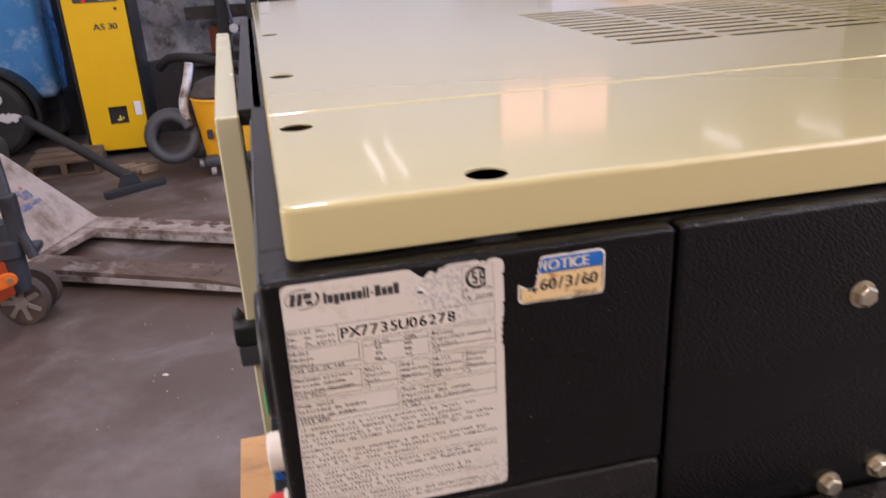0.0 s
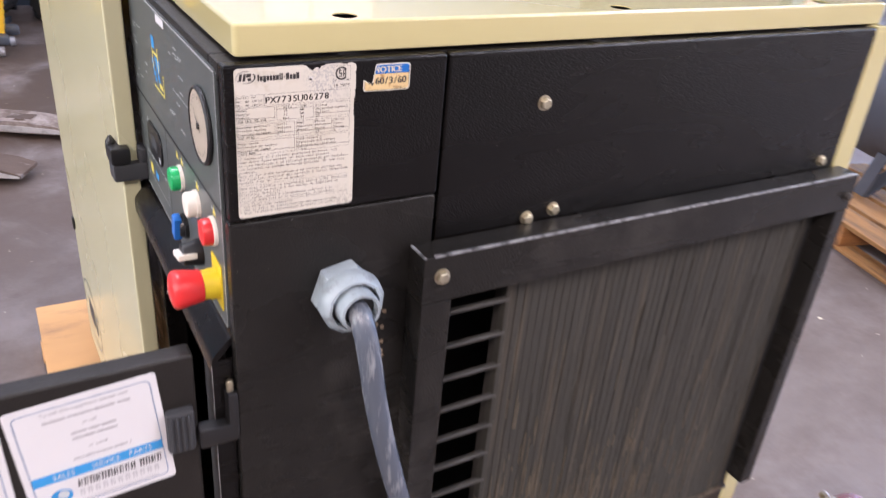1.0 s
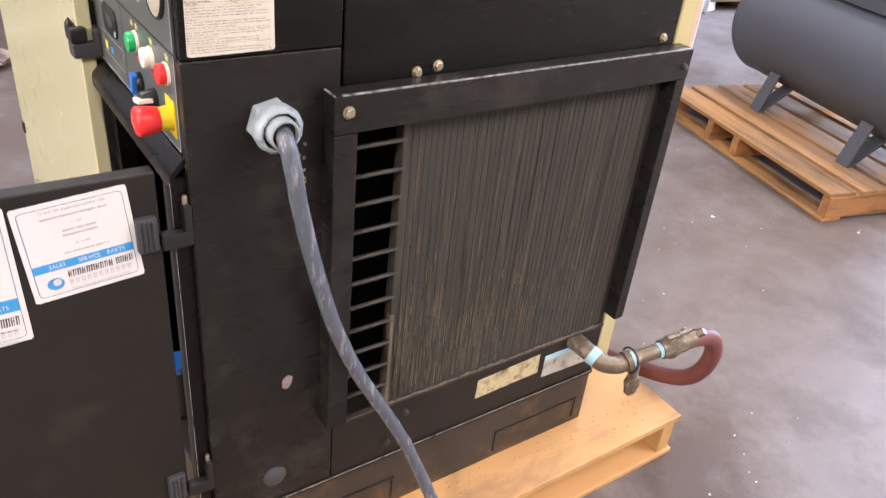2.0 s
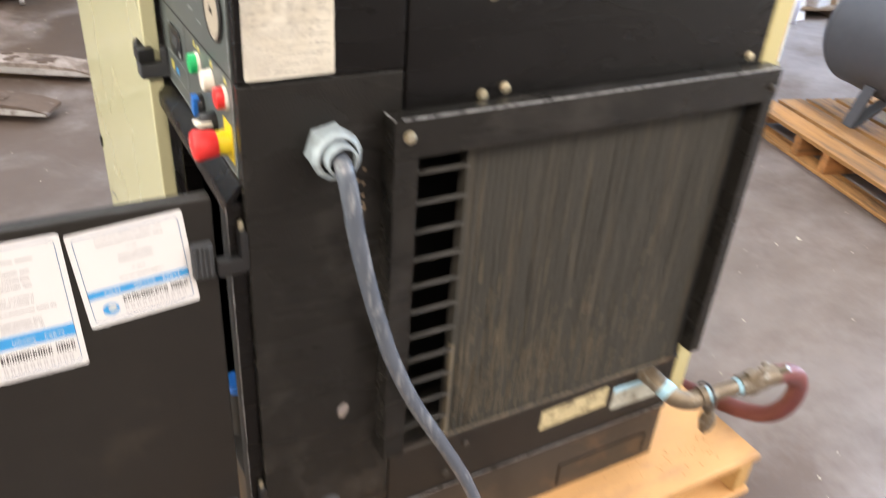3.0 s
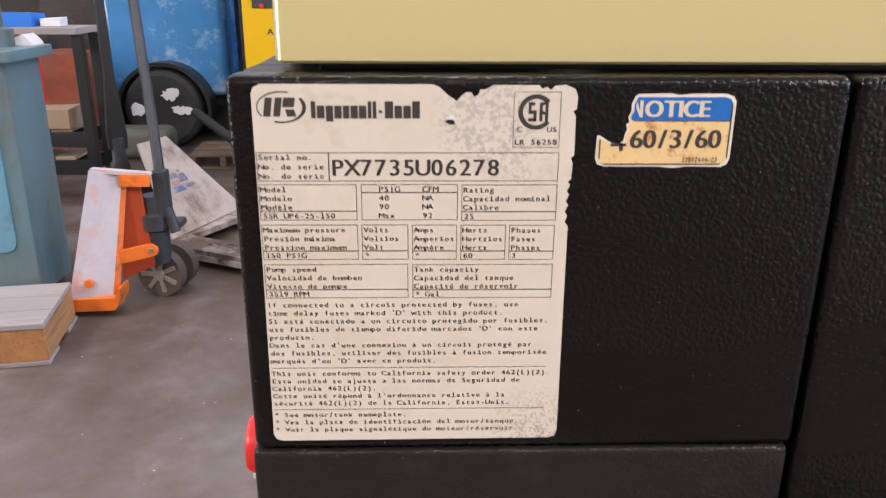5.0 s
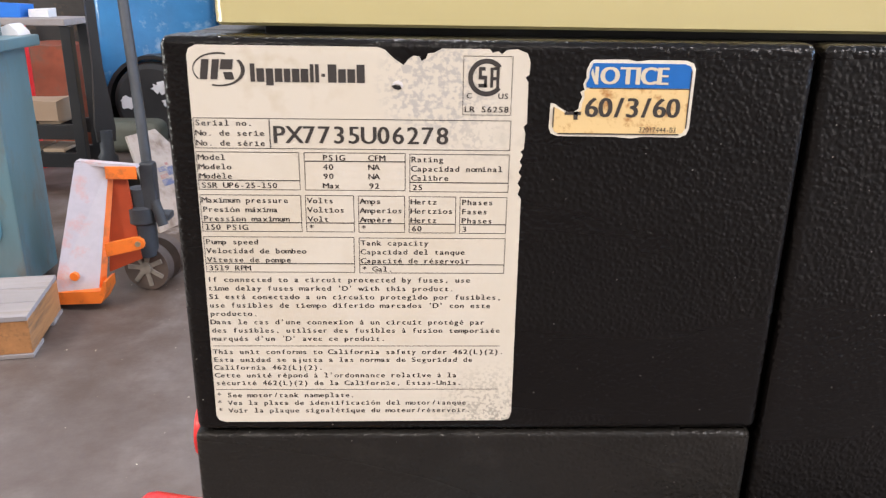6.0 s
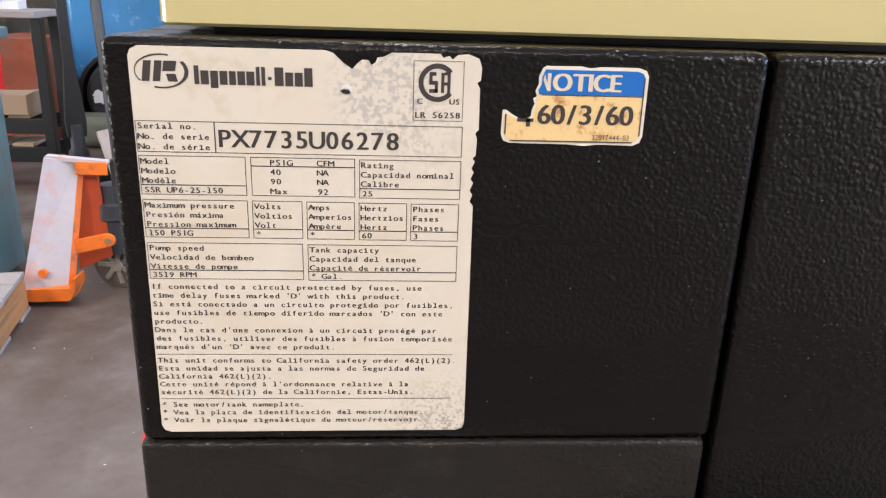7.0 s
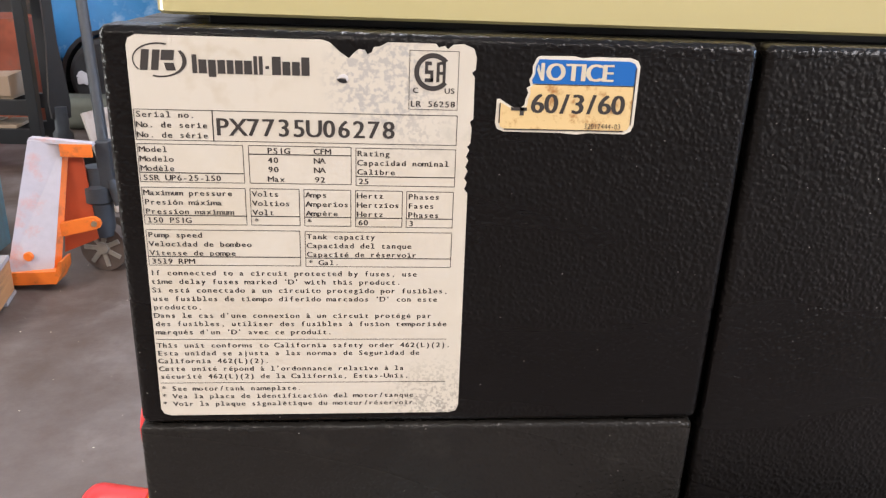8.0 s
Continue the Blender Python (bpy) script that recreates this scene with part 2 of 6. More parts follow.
CLUTTER = material("dusty_dark_metal", (0.036, 0.031, 0.028), 0.7, vary=0.35, size=14, coarse=3, bump=0.3, bump_size=50,
                   grime=(0.13, 0.075, 0.045), grime_amount=0.25, grime_size=5)
WALL = material("grey_block_wall", (0.30, 0.28, 0.26), 0.8, vary=0.1, size=6, coarse=0.6, bump=0.2, bump_size=30)
CEIL = material("white_roof_deck", (0.78, 0.78, 0.76), 0.7, vary=0.06, size=5, coarse=0.5, bump=0.1, bump_size=20)
GLOW = bpy.data.materials.new("dusk_lit_glass")
GLOW.use_nodes = True
GLOW.node_tree.nodes["Principled BSDF"].inputs["Base Color"].default_value = (0.5, 0.4, 0.36, 1)
GLOW.node_tree.nodes["Principled BSDF"].inputs["Emission Color"].default_value = (1.0, 0.62, 0.52, 1)
GLOW.node_tree.nodes["Principled BSDF"].inputs["Emission Strength"].default_value = 1.1
LAMPBODY = plain("white_lamp_housing", (0.7, 0.7, 0.68), 0.5)


def black_coat(name, colour, film):
    """Black powder coat with an orange-peel grain, a pale dust-and-sheen film and a sprinkle of pale specks."""
    mt = material(name, colour, 0.22, vary=0.25, size=40, coarse=3, bump=0, spec=0.26,
                  grime=(0.034, 0.031, 0.028) if film else None, grime_amount=film, grime_size=7)
    n, ln = mt.node_tree.nodes, mt.node_tree.links
    b = n["Principled BSDF"]
    tc = n.new("ShaderNodeTexCoord")
    v = n.new("ShaderNodeTexVoronoi")
    v.feature = "SMOOTH_F1"
    v.inputs["Scale"].default_value = 600
    warp = n.new("ShaderNodeTexNoise")
    warp.inputs["Scale"].default_value = 260
    warp.inputs["Detail"].default_value = 2
    add = n.new("ShaderNodeVectorMath")
    add.operation = "MULTIPLY_ADD"
    add.inputs[1].default_value = (0.0016, 0.0016, 0.0016)
    ln.new(tc.outputs["Object"], warp.inputs["Vector"])
    ln.new(warp.outputs["Color"], add.inputs[0])
    ln.new(tc.outputs["Object"], add.inputs[2])
    ln.new(add.outputs[0], v.inputs["Vector"])
    wipe = n.new("ShaderNodeTexNoise")
    wipe.inputs["Scale"].default_value, wipe.inputs["Detail"].default_value, wipe.inputs["Distortion"].default_value = 5.0, 6, 1.2
    way = n.new("ShaderNodeMapping")
    way.inputs["Scale"].default_value, way.inputs["Rotation"].default_value = (0.5, 1, 2.2), (0, 0.35, 0)
    ln.new(tc.outputs["Object"], way.inputs["Vector"])
    ln.new(way.outputs[0], wipe.inputs["Vector"])
    gloss = n.new("ShaderNodeMapRange")
    gloss.inputs["From Min"].default_value, gloss.inputs["From Max"].default_value = 0.35, 0.68
    gloss.inputs["To Min"].default_value, gloss.inputs["To Max"].default_value = 0.18, 0.38
    ln.new(wipe.outputs["Fac"], gloss.inputs["Value"])
    ln.new(gloss.outputs[0], b.inputs["Roughness"])
    bp = n.new("ShaderNodeBump")
    bp.invert = True
    bp.inputs["Strength"].default_value, bp.inputs["Distance"].default_value = 0.50, 0.0009
    ln.new(v.outputs["Distance"], bp.inputs["Height"])
    ln.new(bp.outputs[0], b.inputs["Normal"])
    # pale specks: dust, packed denser to put sparkle into the colour
    dust = n.new("ShaderNodeTexVoronoi")
    dust.inputs["Scale"].default_value = 185
    ln.new(tc.outputs["Object"], dust.inputs["Vector"])
    small = n.new("ShaderNodeMath")
    small.operation = "LESS_THAN"
    small.inputs[1].default_value = 0.04
    ln.new(dust.outputs["Distance"], small.inputs[0])
    some = n.new("ShaderNodeSeparateColor")
    ln.new(dust.outputs["Color"], some.inputs[0])
    pick = n.new("ShaderNodeMath")
    pick.operation = "GREATER_THAN"
    pick.inputs[1].default_value = 0.38
    ln.new(some.outputs[0], pick.inputs[0])
    both = n.new("ShaderNodeMath")
    both.operation = "MULTIPLY"
    ln.new(small.outputs[0], both.inputs[0])
    ln.new(pick.outputs[0], both.inputs[1])
    old = b.inputs["Base Color"].links[0].from_socket
    mix = n.new("ShaderNodeMix")
    mix.data_type = "RGBA"
    ln.new(both.outputs[0], mix.inputs["Factor"])
    ln.new(old, mix.inputs["A"])
    mix.inputs["B"].default_value = (0.30, 0.29, 0.27, 1)
    ln.new(mix.outputs["Result"], b.inputs["Base Color"])
    return mt


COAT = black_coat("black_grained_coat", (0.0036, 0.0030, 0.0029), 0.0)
# lighter copy of the coat: dust and sheen put into its base colour
HAZED = black_coat("black_grained_coat_hazed", (0.0138, 0.0127, 0.0115), 0.38)
# brownish dusty coat, its base also lifted in place of brighter light
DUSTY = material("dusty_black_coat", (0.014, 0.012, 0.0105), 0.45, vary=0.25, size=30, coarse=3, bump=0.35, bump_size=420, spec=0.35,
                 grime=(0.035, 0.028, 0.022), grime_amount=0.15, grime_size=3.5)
CARD = material("tan_cardboard", (0.30, 0.205, 0.135), 0.7, vary=0.08, size=8, coarse=1.5, bump=0.1)
WRAP = material("white_wrap", (0.75, 0.75, 0.80), 0.35, vary=0.08, size=6, coarse=1.5, bump=0.3, bump_size=15)


def nameplate_vinyl():
    """Silvery cream label film, its top layer mottled off below the tear, with smudges low down."""
    mt = material("nameplate_vinyl", (0.62, 0.578, 0.500), 0.42, vary=0.03, size=60, coarse=18, bump=0.03, bump_size=400)
    n, ln = mt.node_tree.nodes, mt.node_tree.links
    b = n["Principled BSDF"]
    tc = n.new("ShaderNodeTexCoord")

    def spot(centre, radius, soft):
        d = n.new("ShaderNodeVectorMath")
        d.operation = "DISTANCE"
        d.inputs[1].default_value = centre
        ln.new(tc.outputs["Object"], d.inputs[0])
        r = n.new("ShaderNodeMapRange")
        r.inputs["From Min"].default_value, r.inputs["From Max"].default_value = radius, radius - soft
        ln.new(d.outputs["Value"], r.inputs["Value"])
        return r.outputs[0]

    def grain(scale, lo, hi, detail=2.0):
        t = n.new("ShaderNodeTexNoise")
        t.inputs["Scale"].default_value, t.inputs["Detail"].default_value = scale, detail
        ln.new(tc.outputs["Object"], t.inputs["Vector"])
        r = n.new("ShaderNodeMapRange")
        r.inputs["From Min"].default_value, r.inputs["From Max"].default_value = lo, hi
        ln.new(t.outputs["Fac"], r.inputs["Value"])
        return r.outputs[0]

    out = b.inputs["Base Color"].links[0].from_socket
    for a, c, colour, amount in (
            (spot((0.088, -0.0006, 1.240), 0.020, 0.008), grain(620, 0.46, 0.60), (0.40, 0.39, 0.38, 1), 0.8),
            (spot((0.100, -0.0006, 1.226), 0.015, 0.008), grain(620, 0.48, 0.60), (0.44, 0.42, 0.39, 1), 0.6),
            (spot((0.117, -0.0006, 1.216), 0.014, 0.012), grain(150, 0.45, 0.65, 4), (0.38, 0.37, 0.33, 1), 0.6),
            (spot((0.112, -0.0006, 1.114), 0.026, 0.024), grain(900, 0.48, 0.60, 3), (0.20, 0.19, 0.17, 1), 0.7),
            (spot((0.040, -0.0006, 1.246), 0.030, 0.025), grain(120, 0.52, 0.70, 4), (0.44, 0.36, 0.24, 1), 0.5),
            (spot((0.060, -0.0006, 1.180), 0.100, 0.060), grain(28, 0.45, 0.75, 5), (0.56, 0.49, 0.37, 1), 0.55),
            (spot((0.030, -0.0006, 1.150), 0.050, 0.050), grain(45, 0.50, 0.72, 5), (0.50, 0.43, 0.33, 1), 0.5)):
        f = n.new("ShaderNodeMath")
        f.operation = "MULTIPLY"
        ln.new(a, f.inputs[0])
        ln.new(c, f.inputs[1])
        g = n.new("ShaderNodeMath")
        g.operation = "MULTIPLY"
        g.inputs[1].default_value = amount
        ln.new(f.outputs[0], g.inputs[0])
        mix = n.new("ShaderNodeMix")
        mix.data_type = "RGBA"
        ln.new(g.outputs[0], mix.inputs["Factor"])
        ln.new(out, mix.inputs["A"])
        mix.inputs["B"].default_value = colour
        out = mix.outputs["Result"]
    ln.new(out, b.inputs["Base Color"])
    return mt


VINYL = nameplate_vinyl()
NOTICE = material("rust_spotted_label", (0.72, 0.53, 0.26), 0.45, vary=0.04, size=60, coarse=20, bump=0.03, bump_size=400,
                  grime=(0.38, 0.15, 0.035), grime_amount=0.30, grime_size=210)
NOTICEW = plain("label_white_edge", (0.70, 0.66, 0.57), 0.5)


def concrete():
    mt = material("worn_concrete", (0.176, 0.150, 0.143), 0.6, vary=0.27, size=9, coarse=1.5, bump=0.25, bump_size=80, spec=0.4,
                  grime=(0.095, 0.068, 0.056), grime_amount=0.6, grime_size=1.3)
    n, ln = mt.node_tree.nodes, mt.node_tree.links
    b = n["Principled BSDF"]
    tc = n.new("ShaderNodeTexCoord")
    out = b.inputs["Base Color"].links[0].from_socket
    # brown stains; the wide rear one also puts the far floor's dimness into colour
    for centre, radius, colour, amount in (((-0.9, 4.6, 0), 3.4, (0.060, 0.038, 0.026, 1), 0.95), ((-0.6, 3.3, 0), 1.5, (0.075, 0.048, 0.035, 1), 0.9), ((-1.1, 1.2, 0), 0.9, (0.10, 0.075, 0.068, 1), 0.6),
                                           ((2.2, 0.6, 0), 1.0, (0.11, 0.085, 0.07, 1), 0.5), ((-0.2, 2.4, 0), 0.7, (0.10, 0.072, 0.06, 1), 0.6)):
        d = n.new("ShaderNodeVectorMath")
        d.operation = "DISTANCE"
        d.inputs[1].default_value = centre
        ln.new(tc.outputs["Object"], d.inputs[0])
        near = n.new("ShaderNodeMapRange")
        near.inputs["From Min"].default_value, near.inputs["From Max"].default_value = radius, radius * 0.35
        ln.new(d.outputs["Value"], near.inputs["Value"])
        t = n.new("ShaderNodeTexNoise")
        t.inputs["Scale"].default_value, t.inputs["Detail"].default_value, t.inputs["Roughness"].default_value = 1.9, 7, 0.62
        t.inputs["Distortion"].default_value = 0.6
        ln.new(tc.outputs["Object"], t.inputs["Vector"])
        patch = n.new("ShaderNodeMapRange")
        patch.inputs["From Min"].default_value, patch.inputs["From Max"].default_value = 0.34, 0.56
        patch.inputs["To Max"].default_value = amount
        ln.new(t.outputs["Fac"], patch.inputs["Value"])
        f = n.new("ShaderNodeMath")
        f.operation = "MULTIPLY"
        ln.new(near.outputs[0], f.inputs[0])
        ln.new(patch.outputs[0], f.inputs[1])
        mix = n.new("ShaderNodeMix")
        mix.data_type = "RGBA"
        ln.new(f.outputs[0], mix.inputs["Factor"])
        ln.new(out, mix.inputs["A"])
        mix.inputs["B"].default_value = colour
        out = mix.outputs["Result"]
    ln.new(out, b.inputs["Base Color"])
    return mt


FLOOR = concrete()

# ---- mesh helpers ----
INV = {}
PRINT = ("printed_text", "ruling", "pale_print", "dark_print", "grey_print", "printed_lines", "yellow_diagram", "blue_diagram",
         "maker_mark", "figure_print", "band_words", "red_arrows", "dust_flecks", "serial_number", "model_letters", "heading", "border", "punched_holes")
PIECES = ("deck_board", "stringer", "bottom_board", "grille_bar", "finned_face")
UNIT = Matrix.Identity(4)


def box(bm, x0, x1, y0, y1, z0, z1, r=0.0, seg=2, m=None):
    g = bmesh.ops.create_cube(bm, size=1, matrix=Matrix.LocRotScale(
        ((x0 + x1) / 2, (y0 + y1) / 2, (z0 + z1) / 2), None, (x1 - x0, y1 - y0, z1 - z0)))
    vs = set(g["verts"])
    if r > 0:
        es = list({e for v in vs for e in v.link_edges})
        res = bmesh.ops.bevel(bm, geom=es, offset=r, segments=seg, affect="EDGES", profile=0.5, clamp_overlap=True)
        vs = {v for f in res["faces"] for v in f.verts}
    if m is not None:
        bmesh.ops.transform(bm, matrix=m, verts=list(vs))
    return vs


def toward(p0, p1):
    p0, p1 = Vector(p0), Vector(p1)
    return Matrix.Translation((p0 + p1) / 2) @ (p1 - p0).to_track_quat("Z", "Y").to_matrix().to_4x4(), (p1 - p0).length


def cyl(bm, p0, p1, r0, r1=None, seg=24):
    m, d = toward(p0, p1)
    return bmesh.ops.create_cone(bm, cap_ends=True, segments=seg, radius1=r0, radius2=r0 if r1 is None else r1, depth=d, matrix=m)["verts"]


def lathe(bm, profile, m=UNIT, seg=32, last=True):
    """Turns a profile of (radius, height) round z."""
    rings = []
    for r, z in profile:
        rings.append([bm.verts.new(m @ Vector((r * math.cos(2 * math.pi * k / seg), r * math.sin(2 * math.pi * k / seg), z))) for k in range(seg)])
    for a, b in zip(rings, rings[1:]):
        for k in range(seg):
            bm.faces.new((a[k], a[(k + 1) % seg], b[(k + 1) % seg], b[k]))
    if profile[0][0] > 0:
        bm.faces.new(rings[0])
        if last:
            bm.faces.new(rings[-1])


def smooth_line(points, steps=8):
    pts = [Vector(p) for p in points]
    pts = [2 * pts[0] - pts[1], *pts, 2 * pts[-1] - pts[-2]]
    out = []
    for a, b, c, d in zip(pts, pts[1:], pts[2:], pts[3:]):
        for k in range(steps):
            t = k / steps
            out.append(0.5 * (2 * b + (c - a) * t + (2 * a - 5 * b + 4 * c - d) * t * t + (3 * b - a - 3 * c + d) * t ** 3))
    out.append(pts[-2])
    return out


def tube(bm, points, r, seg=14, steps=8, ribs=0.0):
    line = smooth_line(points, steps) if steps else [Vector(p) for p in points]
    side = None
    rings = []
    for k, p in enumerate(line):
        way = (line[min(k + 1, len(line) - 1)] - line[max(k - 1, 0)]).normalized()
        if side is None:
            side = way.orthogonal().normalized()
        side = (side - way * side.dot(way)).normalized()
        up = way.cross(side)
        rr = r * (1 + (ribs if k % 2 else 0))
        rings.append([bm.verts.new(p + rr * (math.cos(2 * math.pi * j / seg) * side + math.sin(2 * math.pi * j / seg) * up)) for j in range(seg)])
    for a, b in zip(rings, rings[1:]):
        for j in range(seg):
            bm.faces.new((a[j], a[(j + 1) % seg], b[(j + 1) % seg], b[j]))
    bm.faces.new(rings[0])
    bm.faces.new(rings[-1])


def prism(bm, pts, y0, y1, m=UNIT):
    """A polygon of (x, z), from y0 to y1."""
    a = [bm.verts.new(m @ Vector((x, y0, z))) for x, z in pts]
    b = [bm.verts.new(m @ Vector((x, y1, z))) for x, z in pts]
    bm.faces.new(a)
    bm.faces.new(b)
    for k in range(len(pts)):
        j = (k + 1) % len(pts)
        bm.faces.new((a[k], a[j], b[j], b[k]))


def rounded(x0, x1, z0, z1, r, n=5):
    pts = []
    for cx, cz, a in ((x1 - r, z1 - r, 0), (x0 + r, z1 - r, 90), (x0 + r, z0 + r, 180), (x1 - r, z0 + r, 270)):
        for k in range(n):
            t = radians(a + 90 * k / (n - 1))
            pts.append((cx + r * math.cos(t), cz + r * math.sin(t)))
    return pts


def part(name, bm, mat, parent=None, label="", smooth=38):
    bmesh.ops.recalc_face_normals(bm, faces=bm.faces)
    lim = radians(smooth)
    for e in bm.edges:
        e.smooth = not (len(e.link_faces) == 2 and e.calc_face_angle(0) > lim)
    for f in bm.faces:
        f.smooth = True
    rounded_mesh = len(bm.faces) > 8 and name not in PIECES and any(not e.smooth or e.calc_face_angle(0) > 0.15 for e in bm.edges if len(e.link_faces) == 2)
    me = bpy.data.meshes.new(name)
    bm.to_mesh(me)
    bm.free()
    me.materials.append(mat)
    ob = new(name, me)
    if rounded_mesh and name not in PRINT:
        wn = ob.modifiers.new("weighted_normal", "WEIGHTED_NORMAL")
        wn.keep_sharp, wn.weight = True, 80
    if parent is not None:
        ob.parent = parent
        ob.matrix_parent_inverse = INV.get(parent.name, UNIT)
    if label:
        tagged(ob, label)
    if name in PRINT:
        tagged(ob, kind="stuff")
    return ob


def thing(name, label, category, m=UNIT, group="", kind="", world_parts=False):
    ob = new(name)
    ob.empty_display_size = 0.1
    ob.matrix_basis = m
    tagged(ob, label, category, group, kind)
    if world_parts:
        INV[ob.name] = m.inverted()
    return ob


def solid(name, bm, mat, label, category="", group="", kind=""):
    return tagged(part(name, bm, mat), label, category, group, kind)


def B():
    return bmesh.new()


def boxed(name, mat, parent, x0, x1, y0, y1, z0, z1, r=0.0, label="", m=None, seg=2):
    bm = B()
    box(bm, x0, x1, y0, y1, z0, z1, r, seg, m)
    return part(name, bm, mat, parent, label)


GLYPHS = {}


def glyph(ch):
    if ch not in GLYPHS:
        cu = bpy.data.curves.new("glyph", "FONT")
        cu.body, cu.size, cu.resolution_u = ch, 1.0, 3
        ob = new("glyph", cu)
        me = bpy.data.meshes.new_from_object(ob)
        co = [v.co.copy() for v in me.vertices]
        GLYPHS[ch] = (co, [tuple(p.vertices) for p in me.polygons])
        bpy.data.objects.remove(ob)
        bpy.data.curves.remove(cu)
        bpy.data.meshes.remove(me)
    return GLYPHS[ch]


def write(bm, text, m, size, advance=None, wide=1.0, bold=0.0):
    """Letters in the plane of m (x along, y up). advance: a fixed step for each character; else as wide as they come."""
    x = 0.0
    for ch in text:
        if ch == " ":
            x += advance or size * 0.3
            continue
        co, faces = glyph(ch)
        lo, hi = min(c.x for c in co), max(c.x for c in co)
        if advance:
            shift = x + advance / 2 - (lo + hi) / 2 * size * wide
            x += advance
        else:
            shift = x - lo * size * wide
            x += (hi - lo) * size * wide + size * 0.09
        for dx in ((0.0,) if not bold else (-bold, bold)):
            vs = [bm.verts.new(m @ Vector((c.x * size * wide + shift + dx, c.y * size, 0.0 if dx <= 0 else 0.00002))) for c in co]
            for f in faces:
                try:
                    bm.faces.new([vs[k] for k in f])
                except ValueError:
                    pass
    return x


FRONT = Matrix(((1, 0, 0, 0), (0, 0, -1, 0), (0, 1, 0, 0), (0, 0, 0, 1)))   # x along x, y up z, facing -y

# ---- the hall ----
bm = B()
box(bm, -9, 12, -8, 14, -0.2, 0.0)
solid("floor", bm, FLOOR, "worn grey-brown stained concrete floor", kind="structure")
# the opening here is unseen, left for the added west fill
bm = B()
for a, b, lo, hi in ((-8, -0.8, 0, 6), (2.8, 14, 0, 6), (-0.8, 2.8, 3.8, 6)):
    box(bm, -9.2, -9.0, a, b, lo, hi)
solid("wall_west", bm, WALL, "grey block wall with an unseen opening for added fill light", kind="structure")
# unseen wall, made white to put a pale reflection on the roof covers
bm = B()
box(bm, -9.2, 12.2, 14.0, 14.2, 0, 6)
solid("wall_north", bm, CEIL, "unseen wall, white for the roof covers to reflect", kind="structure")
bm = B()
for a, b, lo, hi in ((-8, -0.5, 0, 6), (3.5, 14, 0, 6), (-0.5, 3.5, 4.2, 6)):
    box(bm, 12.0, 12.2, a, b, lo, hi)
solid("wall_east", bm, WALL, "grey block wall with an open bay door", kind="structure")
# the wide opening is unseen, placed for the added south fill
bm = B()
for a, b, lo, hi in ((-9.2, 6.4, 0, 6), (11.2, 12.2, 0, 6), (6.4, 11.2, 4.6, 6)):
    box(bm, a, b, -8.2, -8.0, lo, hi)
solid("wall_south", bm, WALL, "grey block wall with a wide unseen opening for added light", kind="structure")
win = thing("window_1", "two-pane frosted window with pinkish evening light", "window", pose(5.55, 13.95, 3.92), kind="structure", world_parts=True)
bm = B()
for q in ((4.38, 6.71, 3.86, 3.92), (4.38, 6.71, 4.95, 5.01), (4.38, 4.44, 3.92, 4.95), (5.31, 5.39, 3.92, 4.95), (6.65, 6.71, 3.92, 4.95)):
    box(bm, q[0], q[1], 13.93, 13.998, q[2], q[3])
part("window_frame", bm, LAMPBODY, win)
for x0, x1 in ((4.44, 5.31), (5.39, 6.65)):
    bm = B()
    box(bm, x0, x1, 13.975, 13.997, 3.92, 4.95)
    part("pane", bm, GLOW, win)
# the two roof openings are unseen, cut for the added fill lamps
bm = B()
for a, b, c, d in ((-9.2, 12.2, -8.2, -5.9), (-9.2, 4.1, -5.9, -1.7), (8.7, 12.2, -5.9, -1.7), (-9.2, 12.2, -1.7, 5.2), (-9.2, 12.2, 13.4, 14.2), (-9.2, -8.5, 5.2, 13.4), (6.5, 12.2, 5.2, 13.4)):
    box(bm, a, b, c, d, 6.0, 6.2)
for k in range(21):
    y = -7.7 + 0.62 * k
    for a, b in (((-9.0, 4.1), (8.7, 12.0)) if -6.1 < y < -1.7 else ((-9.0, 12.0),)):
        box(bm, a, b, y, y + 0.12, 5.95, 6.0)
for y in (12.14, 13.04):
    box(bm, -9.0, 12.0, y, y + 0.12, 5.95, 6.0)
solid("ceiling", bm, CEIL, "white ribbed steel roof deck with two openings for added light", kind="structure")
bm = B()
box(bm, -60, 60, -60, 60, -0.30, -0.22)
solid("ground", bm, FLOOR, "grey yard outside the hall", kind="structure")


def strip_light(x, y, watts, colour, half=0.62):
    m = pose(x, y, 4.7)
    t = thing("ceiling_light", "white strip light hung under the roof", "lamp", m, "strip lights under the roof")
    bm = B()
    box(bm, -0.12, 0.12, -half, half, 0.02, 0.09, 0.01)
    part("housing", bm, LAMPBODY, t)
    for s in (-0.45, 0.45):
        bm = B()
        cyl(bm, (0, s, 0.085), (0, s, 1.302), 0.006, seg=8)
        part("hanger", bm, STEEL, t)
    area_lamp("strip_lamp", m @ pose(0, 0, 0.012, 0, 0, 0), 0.2 if y < 6.5 else 0.07, 2 * half - 0.04, watts, colour)


# first six are unseen and added for light; the rest match the roof's glints
for lx, ly, w in ((-4.5, -3.2, 440), (-0.4, -4.4, 100), (2.7, -3.2, 45), (-4.2, 1.8, 140), (0.1, 1.6, 85), (4.2, 1.8, 110),
                  (7.7, 11.5, 2.0), (9.7, 11.6, 2.0)):
    strip_light(lx, ly, w, (1.0, 0.92, 0.83) if ly < 0 else (0.90, 0.94, 1.0))
for lx in (1.72, 2.10):
    strip_light(lx, 12.65, 1.9, (0.90, 0.94, 1.0), 1.12)

